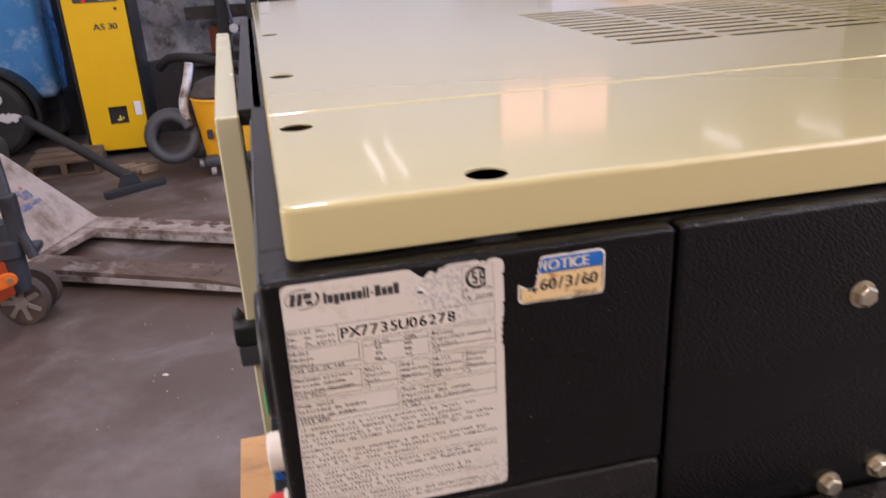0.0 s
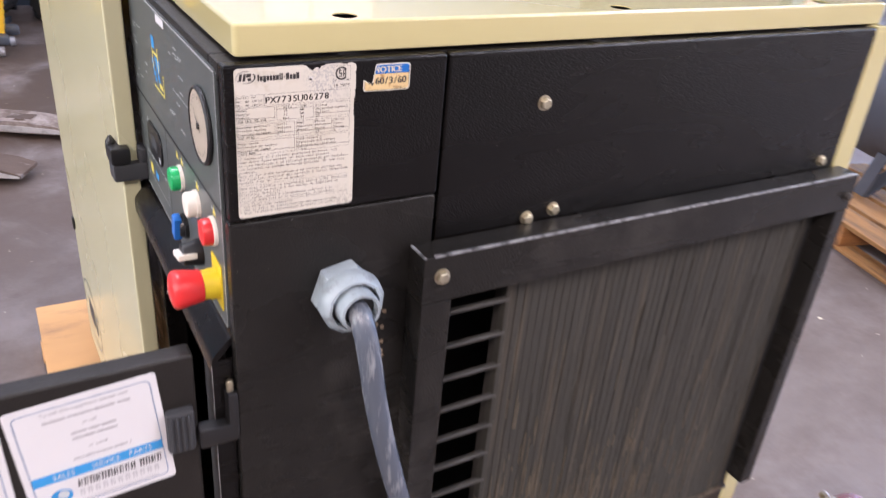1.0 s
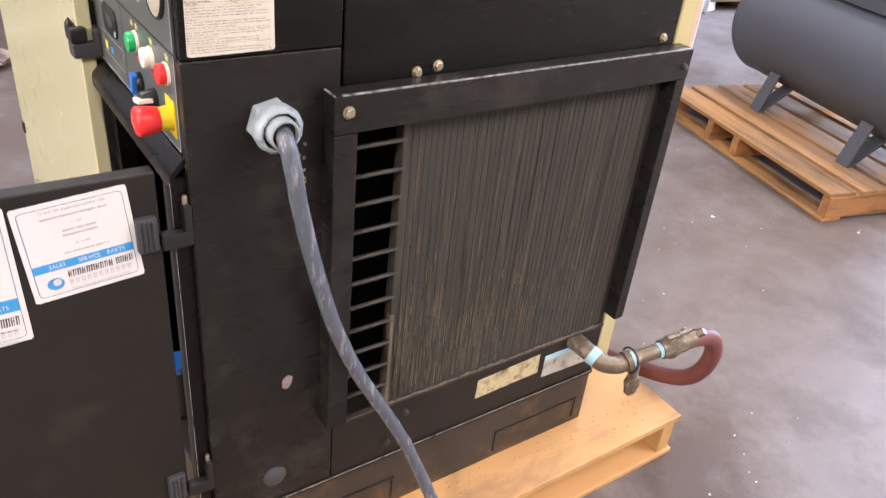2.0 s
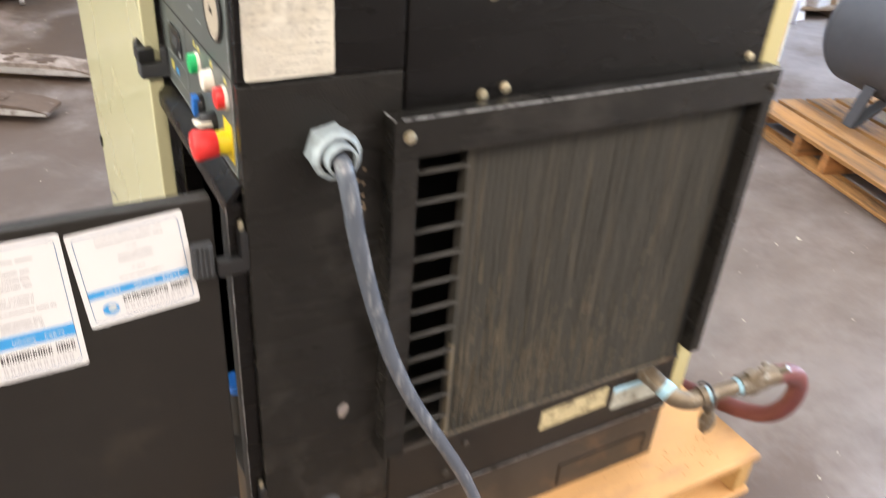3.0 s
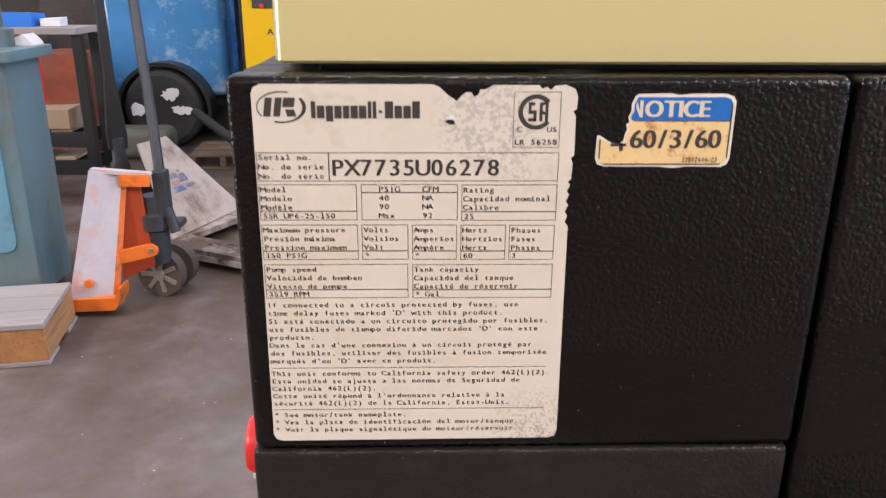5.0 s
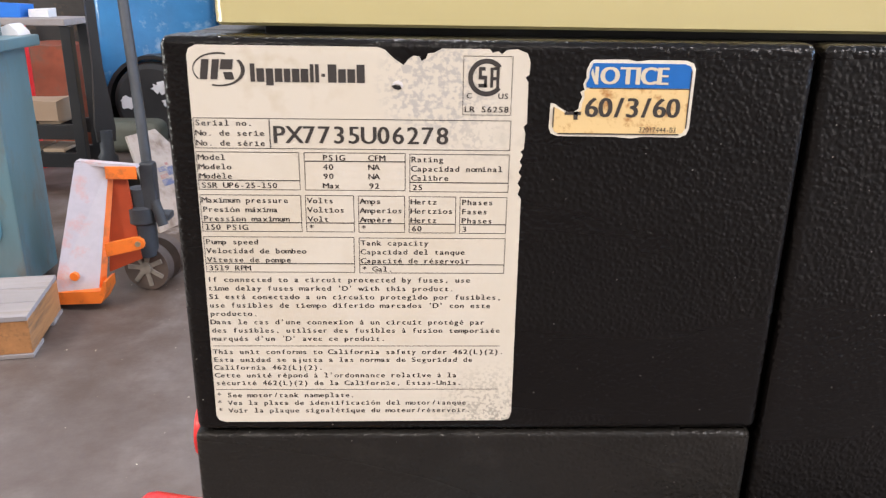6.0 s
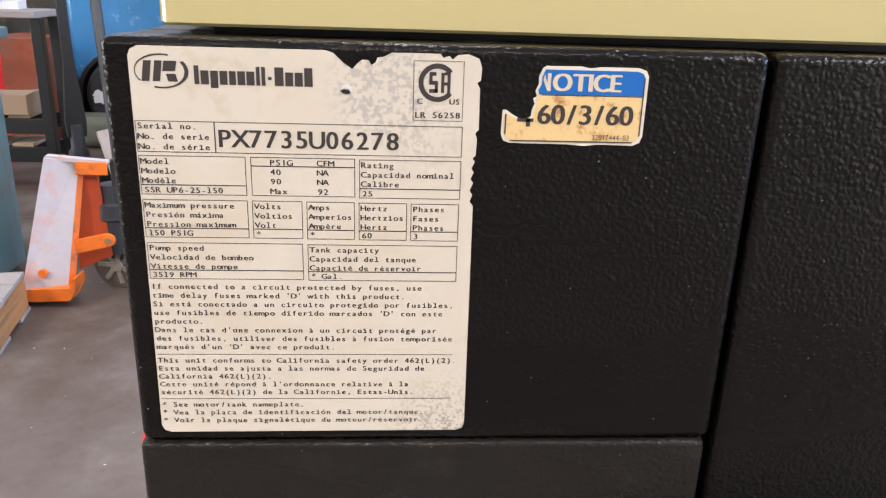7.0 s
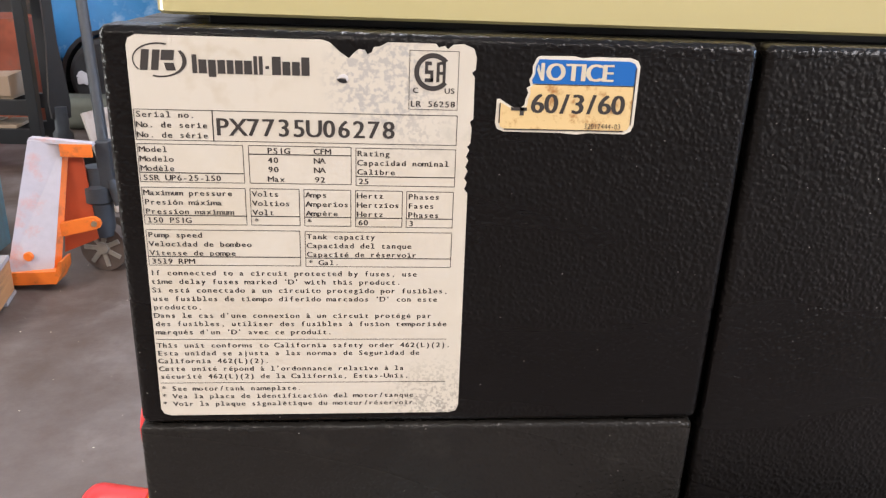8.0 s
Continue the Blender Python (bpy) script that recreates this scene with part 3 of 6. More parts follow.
# ---- the compressor ----
W, D, TOP = 0.885, 1.49, 1.253          # width, depth and top of the black body
comp = thing("air_compressor", "black and cream air compressor with open front doors on a pallet", "compressor",
             pose(0.44, 0.75, 0.13), world_parts=True)

bm = B()
box(bm, 0.13, 0.875, 0.26, 1.48, 0.285, 1.18)
body = part("inner_body", bm, ROOF_IN, comp, "dark inside of the machine")
bm = B()
box(bm, 0.0, 0.013, 0.44, D, 0.285, TOP, 0.003)
box(bm, 0.0, W, 1.477, D, 0.285, TOP, 0.003)
box(bm, 0.87, W, 0.02, D, 0.285, TOP, 0.003)
part("side_frame", bm, COAT, comp)
# top frame: the black ledge under the roof covers
bm = B()
box(bm, 0.0, W, 0.0162, 0.045, 1.238, 1.2528, 0.0012)
box(bm, 0.0, 0.03, 0.046, 0.44, 1.238, 1.2530, 0.0025)
box(bm, -0.013, 0.03, 0.442, D, 1.236, 1.2530, 0.0025)
box(bm, 0.855, W, 0.046, D, 1.238, 1.2530, 0.0025)
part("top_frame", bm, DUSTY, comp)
bm = B()
box(bm, 0.028, W - 0.012, 0.034, D, 1.2510, 1.2562, 0.001)
part("roof_gasket", bm, BLACK, comp)

# end face panels, with open seams between them
bm = B()
box(bm, 0.0, 0.2150, 0.0, 0.016, 1.1085, 1.2540, 0.0034, 3)
part("nameplate_panel", bm, COAT, comp)
bm = B()
box(bm, 0.2176, W, 0.0012, 0.016, 1.044, 1.2538, 0.0034, 3)
upper = part("upper_panel", bm, COAT, comp)
bm = B()
box(bm, -0.0012, 0.2142, 0.0005, 0.016, 0.290, 1.1075, 0.0026, 3)
corner = part("corner_panel", bm, HAZED, comp)
bm = B()
box(bm, 0.2158, W, 0.0005, 0.016, 0.290, 0.4285, 0.0026, 3)
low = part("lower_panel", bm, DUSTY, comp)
bm = B()
box(bm, 0.0, 0.218, 0.0165, 0.022, 0.30, 1.236)
box(bm, 0.2185, W, 0.0165, 0.022, 1.0, 1.236)
part("seam_backing", bm, BLACK, comp)
bm = B()
box(bm, -0.004, W + 0.002, -0.002, 0.030, 0.279, 0.2885, 0.002)
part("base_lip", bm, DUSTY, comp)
bm = B()
box(bm, 0.0, W, -0.0027, -0.0019, 0.2868, 0.2890)
part("scuffed_edge", bm, BARE, comp)
bm = B()
box(bm, 0.006, 0.89, 0.006, 1.47, 0.130, 0.279, 0.004)
skid = part("skid", bm, SKID, comp, "dusty black steel skid")
for x0, x1 in ((0.17, 0.36), (0.62, 0.86)):
    bm = B()
    prism(bm, [(x0, 0.150), (x0, 0.209), (x1, 0.209), (x1, 0.150), (x1 - 0.004, 0.150), (x1 - 0.004, 0.205), (x0 + 0.004, 0.205), (x0 + 0.004, 0.150)], 0.003, 0.0058)
    part("fork_pocket_edge", bm, BLACK, skid)


def bolt(parent, x, y, z, r=0.0095, mat=STEEL):
    bm = B()
    m = pose(x, y, z, 90) @ pose(0, 0, 0, 0, 0, random.uniform(0, 60))
    lathe(bm, [(r * 1.15, 0.0), (r * 1.15, 0.0012), (r * 0.98, 0.0014)], m, 20)
    lathe(bm, [(r * 0.92, 0.0012), (r * 0.92, 0.0055), (r * 0.72, 0.0068)], m @ pose(0, 0, 0, 0, 0, random.uniform(0, 60)), 6)
    return part("bolt", bm, mat, parent)


for x, z in ((0.338, 1.195), (0.336, 1.060), (0.372, 1.066), (0.853, 1.067)):
    bolt(upper, x, 0.0015, z, 0.0074)
for x, z in ((0.371, 0.384), (0.333, 0.323)):
    bolt(low, x, 0.0005, z, 0.007, SKID)
bm = B()
lathe(bm, [(0.021, 0.0), (0.021, 0.003), (0.013, 0.008), (0.004, 0.0095)], pose(0.104, 0.0005, 0.352, 90), 24)
part("hole_plug", bm, HINGE, corner)
bm = B()
prism(bm, [(0.121, 0.548), (0.130, 0.543), (0.137, 0.552), (0.140, 0.566), (0.131, 0.572), (0.122, 0.565)], -0.0003, 0.001)
part("paint_chip", bm, GREYBOARD, corner)
bm = B()
for k in range(9):
    cx, cz = 0.150 + random.uniform(-0.012, 0.012), 0.985 - 0.008 * k + random.uniform(-0.004, 0.004)
    s = random.uniform(0.0012, 0.004)
    prism(bm, [(cx + s * math.cos(a) * random.uniform(0.6, 1.2), cz + s * math.sin(a) * random.uniform(0.6, 1.2)) for a in np.linspace(0, 5.4, 7)], -0.0003, 0.001)
part("dust_flecks", bm, OLDWOOD, corner)


# roof covers
def roof_cover(name, x0, x1, y0, y1, holes=(), slots=(), z0=1.2564, z1=1.2845):
    bm = B()
    n = 5
    loops = []
    for ins, z in ((0.0034, z1), (0.0024, z1 - 0.00014), (0.0016, z1 - 0.0005), (0.0009, z1 - 0.0010), (0.0004, z1 - 0.0017), (0.0001, z1 - 0.0026), (0.0, z1 - 0.0034), (0.0, z0 + 0.001), (0.001, z0), (0.004, z0)):
        loops.append([bm.verts.new((x, y, z)) for x, y in rounded(x0 + ins, x1 - ins, y0 + ins, y1 - ins, max(0.007 - ins, 0.002), n)])
    for a, b in zip(loops, loops[1:]):
        for k in range(len(a)):
            j = (k + 1) % len(a)
            bm.faces.new((a[k], a[j], b[j], b[k]))
    rims = []
    for cx, cy, r in holes:
        rims.append([bm.verts.new((cx + r * math.cos(2 * math.pi * k / 28), cy + r * math.sin(2 * math.pi * k / 28), z1)) for k in range(28)])
    for a, b, c, d in slots:
        rims.append([bm.verts.new((x, y, z1)) for x, y in rounded(a, b, c, d, 0.0035, 3)])
    edges = [e for e in (bm.edges.get((loops[0][k], loops[0][(k + 1) % len(loops[0])])) for k in range(len(loops[0])))]
    for rim in rims:
        edges += [bm.edges.new((rim[k], rim[(k + 1) % len(rim)])) for k in range(len(rim))]
    bmesh.ops.triangle_fill(bm, edges=edges, use_beauty=True, use_dissolve=False, normal=(0, 0, 1))
    for rim in rims:
        low_ring = [bm.verts.new((v.co.x, v.co.y, z1 - 0.0011)) for v in rim]
        for k in range(len(rim)):
            j = (k + 1) % len(rim)
            bm.faces.new((rim[k], rim[j], low_ring[j], low_ring[k]))
    return part(name, bm, CREAM, comp, "glossy cream enamelled sheet", smooth=30)


RX0, RX1 = 0.014, 0.912
roof_cover("front_roof_cover", RX0, RX1, 0.015, 0.2395, holes=((0.122, 0.034, 0.0115), (0.450, 0.034, 0.0115), (0.790, 0.034, 0.0115), (0.033, 0.190, 0.0115)))
SLOTS = [(0.400 + 0.119 * c, 0.506 + 0.119 * c, 0.428 + 0.0335 * r, 0.445 + 0.0335 * r) for c in range(4) for r in range(12)]
roof_cover("rear_roof_cover", RX0, RX1, 0.2405, 1.50, holes=((0.033, 0.420, 0.0115), (0.033, 0.80, 0.0115), (0.033, 1.18, 0.0115)), slots=SLOTS)
# cream side panel beyond the radiator
bm = B()
box(bm, 0.888, 0.911, 0.003, 1.49, 1.2400, 1.2558, 0.002)
box(bm, 0.888, 0.932, 0.002, 1.49, 0.286, 1.2520, 0.005, 3)
part("side_panel", bm, CREAM, comp, "cream enamelled side panel")

# radiator
# rail and posts take the paler coat to carry their sheen
bm = B()
box(bm, 0.186, 0.900, -0.036, 0.0, 0.998, 1.0545, 0.0025)
part("radiator_top_rail", bm, HAZED, comp)
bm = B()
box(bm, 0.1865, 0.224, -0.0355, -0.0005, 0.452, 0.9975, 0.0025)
part("radiator_post", bm, HAZED, comp)
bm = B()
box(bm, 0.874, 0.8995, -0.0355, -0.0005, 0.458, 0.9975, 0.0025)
part("radiator_post", bm, HAZED, comp)
bm = B()
box(bm, 0.198, 0.896, -0.0368, -0.0322, 1.0532, 1.0556, 0.0008)
part("scuffed_edge", bm, BARE, comp, "scuffed bare metal edge")
bm = B()
box(bm, 0.1855, 0.1885, -0.0363, -0.004, 1.0532, 1.0555, 0.0008)
part("scuffed_edge", bm, BARE, comp)
bm = B()
box(bm, 0.224, 0.330, 0.235, 0.255, 0.431, 0.998)
box(bm, 0.224, 0.330, 0.02, 0.235, 0.998, 1.0)
box(bm, 0.222, 0.224, 0.0165, 0.235, 0.431, 0.998)
part("radiator_duct", bm, ROOF_IN, comp)
for k in range(11):
    z = 0.963 - 0.0475 * k
    bm = B()
    box(bm, 0.222, 0.318, -0.014, -0.007, z - 0.0026, z + 0.0026, 0.0010, 1)
    part("grille_bar", bm, BARGREY, comp)
bm = B()
box(bm, 0.318, 0.862, -0.006, 0.0155, 0.431, 0.9985)
core = part("radiator_core", bm, FINGAP, comp, "dusty black finned radiator core")
rng = random.Random(4)
for k in range(46):
    bm = B()
    x = 0.3215 + 0.0117 * k
    a = rng.uniform(-0.0003, 0.0003)
    w = 0.0117 - (rng.uniform(0.0006, 0.0011) if rng.random() < 0.3 else rng.uniform(0.0001, 0.0004))
    y = -0.0066 - rng.uniform(0, 0.0007)
    lo, hi = 0.437 + rng.uniform(0, 0.004), 0.986 + rng.uniform(0, 0.006)
    cut = [lo, lo + (hi - lo) * rng.uniform(0.25, 0.5), lo + (hi - lo) * rng.uniform(0.55, 0.85), hi]
    for z0, z1 in zip(cut, cut[1:]):
        lean = rng.uniform(-0.0001, 0.0001)
        box(bm, x + a + lean, x + a + lean + w, y - rng.uniform(0, 0.0003), -0.0058, z0, z1 - 0.0002, 0.0009, 1)
    for j in range(rng.randint(0, 3)):
        xx = x + a + w * rng.uniform(0.05, 0.9)
        z0 = 0.44 + rng.uniform(0, 0.4)
        box(bm, xx, xx + rng.uniform(0.0005, 0.0012), -0.0079, -0.0068, z0, min(0.985, z0 + rng.uniform(0.04, 0.3)))
    part("fin", bm, FIN, core)
bm = B()
box(bm, 0.3135, 0.3205, -0.013, 0.0, 0.6405, 0.998, 0.001, 1)
part("core_edge", bm, FIN, core)
bm = B()
box(bm, 0.3135, 0.3205, -0.0132, 0.0, 0.433, 0.640, 0.001, 1)
part("core_edge", bm, DUST, core, "edge of the core caked with tan dust")
# dark strip filling the gap beside the core, in place of its shadow
bm = B()
box(bm, 0.8625, 0.8735, -0.004, 0.0155, 0.433, 0.998)
part("core_gap", bm, ROOF_IN, comp)
bolt(comp, 0.208, -0.036, 1.030, 0.0080)
bolt(comp, 0.884, -0.036, 1.022, 0.006, SKID)
# dust on the fins and on the ledge below the core
bm = B()
for k in range(330):
    x, z = 0.324 + abs(rng.gauss(0, 0.20)), 0.437 + abs(rng.gauss(0, 0.12))
    if x > 0.85:
        continue
    w, h = rng.uniform(0.0004, 0.0015), rng.uniform(0.006, 0.07)
    prism(bm, [(x, z), (x + w, z + rng.uniform(0, 0.003)), (x + w * 0.8, z + h), (x + w * 0.1, z + h * rng.uniform(0.7, 1.0))], -0.0081, -0.0066)
tagged(part("dust_streak", bm, DUST, core, "caked tan dust"), kind="stuff")
bm = B()
for k in range(300):
    x, s = rng.uniform(0.322, 0.86), rng.uniform(0.0015, 0.0055)
    z, y = 0.4326, rng.uniform(-0.0115, -0.002)
    vs = [bm.verts.new((x + s * math.cos(1.05 * j) * rng.uniform(0.6, 1.4), y + 0.4 * s * math.sin(1.05 * j), z)) for j in range(6)]
    top = bm.verts.new((x, y, z + s * 0.6))
    for j in range(6):
        bm.faces.new((vs[j], vs[(j + 1) % 6], top))
tagged(part("ledge_dust", bm, DUST, core, "caked tan dust"), kind="stuff")
bm = B()
box(bm, 0.222, 0.874, -0.011, 0.001, 0.4255, 0.4325, 0.001, 1)
part("core_ledge", bm, SKID, comp)

# stickers on the lower panel
bm = B()
prism(bm, [(0.541, 0.345), (0.707, 0.350), (0.706, 0.400), (0.543, 0.392)], -0.0006, 0.0004)
part("worn_sticker", bm, PEELED, low, "faded peeling cream sticker")
bm = B()
prism(bm, [(0.722, 0.330), (0.850, 0.326), (0.851, 0.386), (0.723, 0.388)], -0.0006, 0.0004)
st = part("worn_sticker", bm, PEELBLUE, low, "faded sticker with a pale blue band")
bm = B()
prism(bm, [(0.7225, 0.376), (0.850, 0.373), (0.851, 0.3865), (0.7228, 0.3885)], -0.0010, -0.0005)
part("blue_band", bm, TAPE, st)

# nameplate: laid out in millimetres from its top left corner
NX, NZ = 0.0090, 1.2510


def np_(x, y):
    return (NX + x / 1000, NZ - y / 1000)


bm = B()
edge = [(3, -0.2), (61, -0.2), (63.5, 0.6), (66.5, 3.4), (69.5, 5.4), (71.0, 3.6), (72.6, 2.4), (74.6, 2.6), (75.4, 4.0), (76.8, 3.2), (77.4, 1.6),
        (79.4, 1.4), (82, 0.0), (97.4, 0.0), (98.4, 1.2), (100.2, 0.6), (101.4, 1.6), (103, 0.2), (106.5, -0.1), (109.8, 1.2), (110.8, 4.0),
        (110.6, 8.0), (109.4, 8.8), (110.4, 10.4), (110.6, 24), (109.5, 25), (110.2, 27), (110.0, 32.4), (108.9, 33.6), (109.8, 34.6),
        (108.7, 37.0), (109.6, 38.2), (108.6, 40.6), (109.5, 42), (108.4, 44.6), (109.4, 46.0), (108.6, 48.4), (109.8, 50), (110.2, 134),
        (109.4, 136.6), (107, 137.4), (2.6, 137.8), (0.2, 137.0), (-0.8, 135), (-0.2, 60), (0, 3), (0.8, 0.9)]
prism(bm, [np_(*p) for p in edge], -0.0006, 0.0004)
plate = part("nameplate", bm, VINYL, comp, "torn cream vinyl rating label with printed boxes")

bm_t, bm_l = B(), B()


def say(text, x, y, advance=1.83, size=2.75):
    write(bm_t, text, Matrix.Translation((*np_(x, 0)[:1], -0.00075, np_(0, y)[1])) @ FRONT, size / 1000, advance / 1000, 1.12, bold=0.00007)
    for k, ch in enumerate(text):
        if ch in "ilí1":
            cx, w, top = x + advance * (k + 0.5), advance * 0.36, 0.72 * size if ch in "l1" else 0.53 * size
            for q in ((cx - w, cx + w, 0.0, 0.26), (cx - w, cx, top - 0.24, top)):
                bm_t.faces.new([bm_t.verts.new((NX + a / 1000, -0.00076, NZ - (y - b) / 1000)) for a, b in ((q[0], q[2]), (q[1], q[2]), (q[1], q[3]), (q[0], q[3]))])


def rule(x0, y0, x1, y1, w=0.22):
    if abs(x1 - x0) > abs(y1 - y0):
        pts = [np_(x0, y0 - w / 2), np_(x1, y1 - w / 2), np_(x1, y1 + w / 2), np_(x0, y0 + w / 2)]
    else:
        pts = [np_(x0 - w / 2, y0), np_(x1 - w / 2, y1), np_(x1 + w / 2, y1), np_(x0 + w / 2, y0)]
    bm_l.faces.new([bm_l.verts.new((x, -0.00075, z)) for x, z in pts])


def frame_box(x0, y0, x1, y1, w=0.2):
    rule(x0, y0, x1, y0, w)
    rule(x0, y1, x1, y1, w)
    rule(x0, y0, x0, y1, w)
    rule(x1, y0, x1, y1, w)


def cell(x0, x1, y0, y1, rows, last, step=3.3):
    frame_box(x0, y0, x1, y1)
    rule(x0, y1 - 3.2, x1, y1 - 3.2, 0.32)
    for k, row in enumerate(rows):
        say(row, x0 + 0.5, y0 + 2.75 + step * k)
    say(last, x0 + 0.8, y1 - 0.55)


frame_box(0.4, 23.1, 105.2, 33.1)
rule(25.2, 23.1, 25.2, 33.1, 0.35)
for k, row in enumerate(("Serial no.", "No. de serie", "No. de série")):
    say(row, 0.8, 25.6 + 3.35 * k, 1.9)
cell(0.4, 34.4, 34.4, 47.3, ("Model", "Modelo", "Modèle"), "SSR UP6-25-150", 3.2)
frame_box(36.2, 34.4, 70.0, 47.3)
rule(36.2, 37.3, 70.0, 37.3, 0.32)
for y, a, b in ((37.0, "PSIG", "CFM"), (40.2, "40", "NA"), (43.4, "90", "NA"), (46.7, "Max", "92")):
    say(a, 42.2, y, 1.9)
    say(b, 57.6, y, 1.9)
cell(71.6, 105.2, 34.6, 47.6, ("Rating", "Capacidad nominal", "Calibre"), "25", 3.2)
cell(0.4, 34.4, 49.2, 62.2, ("Maximum pressure", "Presión máxima", "Pression maximum"), "150 PSIG")
cell(36.0, 52.4, 49.2, 62.2, ("Volts", "Voltios", "Volt"), "*")
cell(54.0, 69.8, 49.3, 62.3, ("Amps", "Amperios", "Ampère"), "*")
cell(71.4, 87.4, 49.4, 62.4, ("Hertz", "Hertzios", "Hertz"), "60")
cell(88.9, 105.0, 49.5, 62.5, ("Phases", "Fases", "Phases"), "3")
cell(0.4, 52.2, 64.2, 77.2, ("Pump speed", "Velocidad de bombeo", "Vitesse de pompe"), "3519 RPM")
cell(54.0, 105.0, 64.4, 77.4, ("Tank capacity", "Capacidad del tanque", "Capacité de réservoir"), "* Gal.")
for k, row in enumerate(("If connected to a circuit protected by fuses, use", "time delay fuses marked 'D' with this product.",
                         "Si está conectado a un circuito protegido por fusibles,", "use fusibles de tiempo diferido marcados 'D' con este",
                         "producto.", "Dans le cas d'une connexion à un circuit protégé par",
                         "des fusibles, utiliser des fusibles à fusion temporisée", "marqués d'un 'D' avec ce produit.")):
    say(row, 0.2, 81.0 + 3.28 * k, 1.9)
rule(0.2, 106.0, 104.8, 106.0, 0.2)
for k, row in enumerate(("This unit conforms to California safety order 462(L)(2).", "Esta unidad se ajusta a las normas de Seguridad de",
                         "California 462(L)(2).", "Cette unité répond à l'ordonnance relative à la", "sécurité 462(L)(2) de la Californie, Estas-Unis.")):
    say(row, 0.0, 109.3 + 3.2 * k, 1.9)
rule(0.0, 123.9, 104.8, 123.9, 0.2)
for k, row in enumerate(("* See motor/tank nameplate.", "* Vea la placa de identificación del motor/tanque.", "* Voir la plaque signalétique du moteur/réservoir.")):
    say(row, 0.0, 127.2 + 3.25 * k, 1.9)
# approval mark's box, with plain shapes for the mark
frame_box(89.0, 2.2, 105.0, 21.2, 0.16)
say("LR 56258", 89.4, 20.3, 1.88, 2.75)
say("C", 90.2, 15.8, 1.8, 2.5)
say("US", 100.6, 15.8, 1.8, 2.5)
part("printed_text", bm_t, INK, plate)
for k in range(26):
    a0, a1 = (radians(38 + 284 * (k + j) / 26) for j in (0, 1))
    bm_l.faces.new([bm_l.verts.new((NX + (96.6 + r * math.cos(a)) / 1000, -0.00075, NZ - (9.0 - r * math.sin(a)) / 1000)) for r, a in ((6.1, a0), (6.1, a1), (4.5, a1), (4.5, a0))])
for x0, x1, y0, y1 in ((94.0, 96.2, 5.6, 6.8), (94.0, 95.0, 6.8, 8.6), (94.0, 96.8, 8.4, 9.6), (95.8, 96.8, 9.6, 12.0), (94.0, 96.8, 11.0, 12.2),
                       (97.8, 98.8, 5.8, 12.2), (99.8, 100.8, 5.8, 12.2), (98.8, 99.8, 5.6, 6.6), (98.8, 99.8, 8.8, 9.8)):
    bm_l.faces.new([bm_l.verts.new((*np_(x, 0)[:1], -0.00075, np_(0, y)[1])) for x, y in ((x0, y0), (x1, y0), (x1, y1), (x0, y1))])
part("ruling", bm_l, INK, plate)
bm = B()
write(bm, "PX7735U06278", Matrix.Translation((np_(25.9, 0)[0], -0.00075, np_(0, 31.2)[1])) @ FRONT, 0.0083, 0.00492, 1.0, bold=0.00020)
part("serial_number", bm, INK, plate)
# maker's mark as plain shapes: a split ring with bars, and a row of bars
bm = B()
for k in range(40):
    a0, a1 = 2 * math.pi * k / 40, 2 * math.pi * (k + 1) / 40
    if k in (4, 5, 6, 7, 24, 25, 26, 27):
        continue
    bm.faces.new([bm.verts.new((*np_(10.0 + rx * math.cos(a), 0)[:1], -0.00075, np_(0, 7.4 - ry * math.sin(a))[1]))
                  for rx, ry, a in ((8.4, 5.4, a0), (8.4, 5.4, a1), (7.6 - 0.5 * math.cos(a1), 4.9, a1), (7.6 - 0.5 * math.cos(a0), 4.9, a0))])
for x0, x1, y0, y1, s in ((4.2, 6.6, 4.2, 10.6, 0.5), (7.6, 9.9, 4.2, 10.6, 0.5), (10.6, 14.6, 4.2, 7.4, 0.3), (11.6, 14.6, 8.2, 10.6, -0.3)):
    bm.faces.new([bm.verts.new((*np_(x, 0)[:1], -0.00075, np_(0, y)[1])) for x, y in ((x0 + s, y0), (x1 + s, y0), (x1 - s, y1), (x0 - s, y1))])
bars = (20.0, 1.5, 22.0, 2.5, 25.0, 2.4, 27.9, 2.4, 30.8, 2.1, 33.4, 2.4, 36.2, 2.5, 39.2, 1.2, 40.9, 1.2, 42.9, 1.2, 45.0, 2.8, 48.3, 2.5, 51.3, 2.5, 54.3, 2.6)
for k in range(0, len(bars), 2):
    tall = bars[k] in (20.0, 39.2, 40.9, 45.0, 54.3)
    y0, y1 = (5.4 if tall else 6.9), 11.2
    if bars[k] == 42.9:
        y0, y1 = 8.4, 9.4
    if bars[k] == 25.0:
        y1 = 12.3
    bm.faces.new([bm.verts.new((*np_(x, 0)[:1], -0.00075, np_(0, y)[1])) for x, y in ((bars[k], y0), (bars[k] + bars[k + 1], y0), (bars[k] + bars[k + 1], y1), (bars[k], y1))])
part("maker_mark", bm, INK, plate)
bm = B()
prism(bm, [np_(*p) for p in ((65.6, 12.2), (66.6, 11.8), (68.4, 12.0), (68.9, 12.9), (67.8, 13.3), (66.4, 12.9))], -0.0009, -0.0004)
part("puncture", bm, BLACK, plate)
bm = B()
prism(bm, [np_(*p) for p in ((65.6, 11.9), (66.4, 10.7), (67.8, 10.2), (69.0, 10.9), (69.4, 12.0), (68.8, 12.6), (68.4, 11.6), (67.0, 11.4))], -0.0011, -0.0004)
part("torn_flap", bm, PAPER, plate)

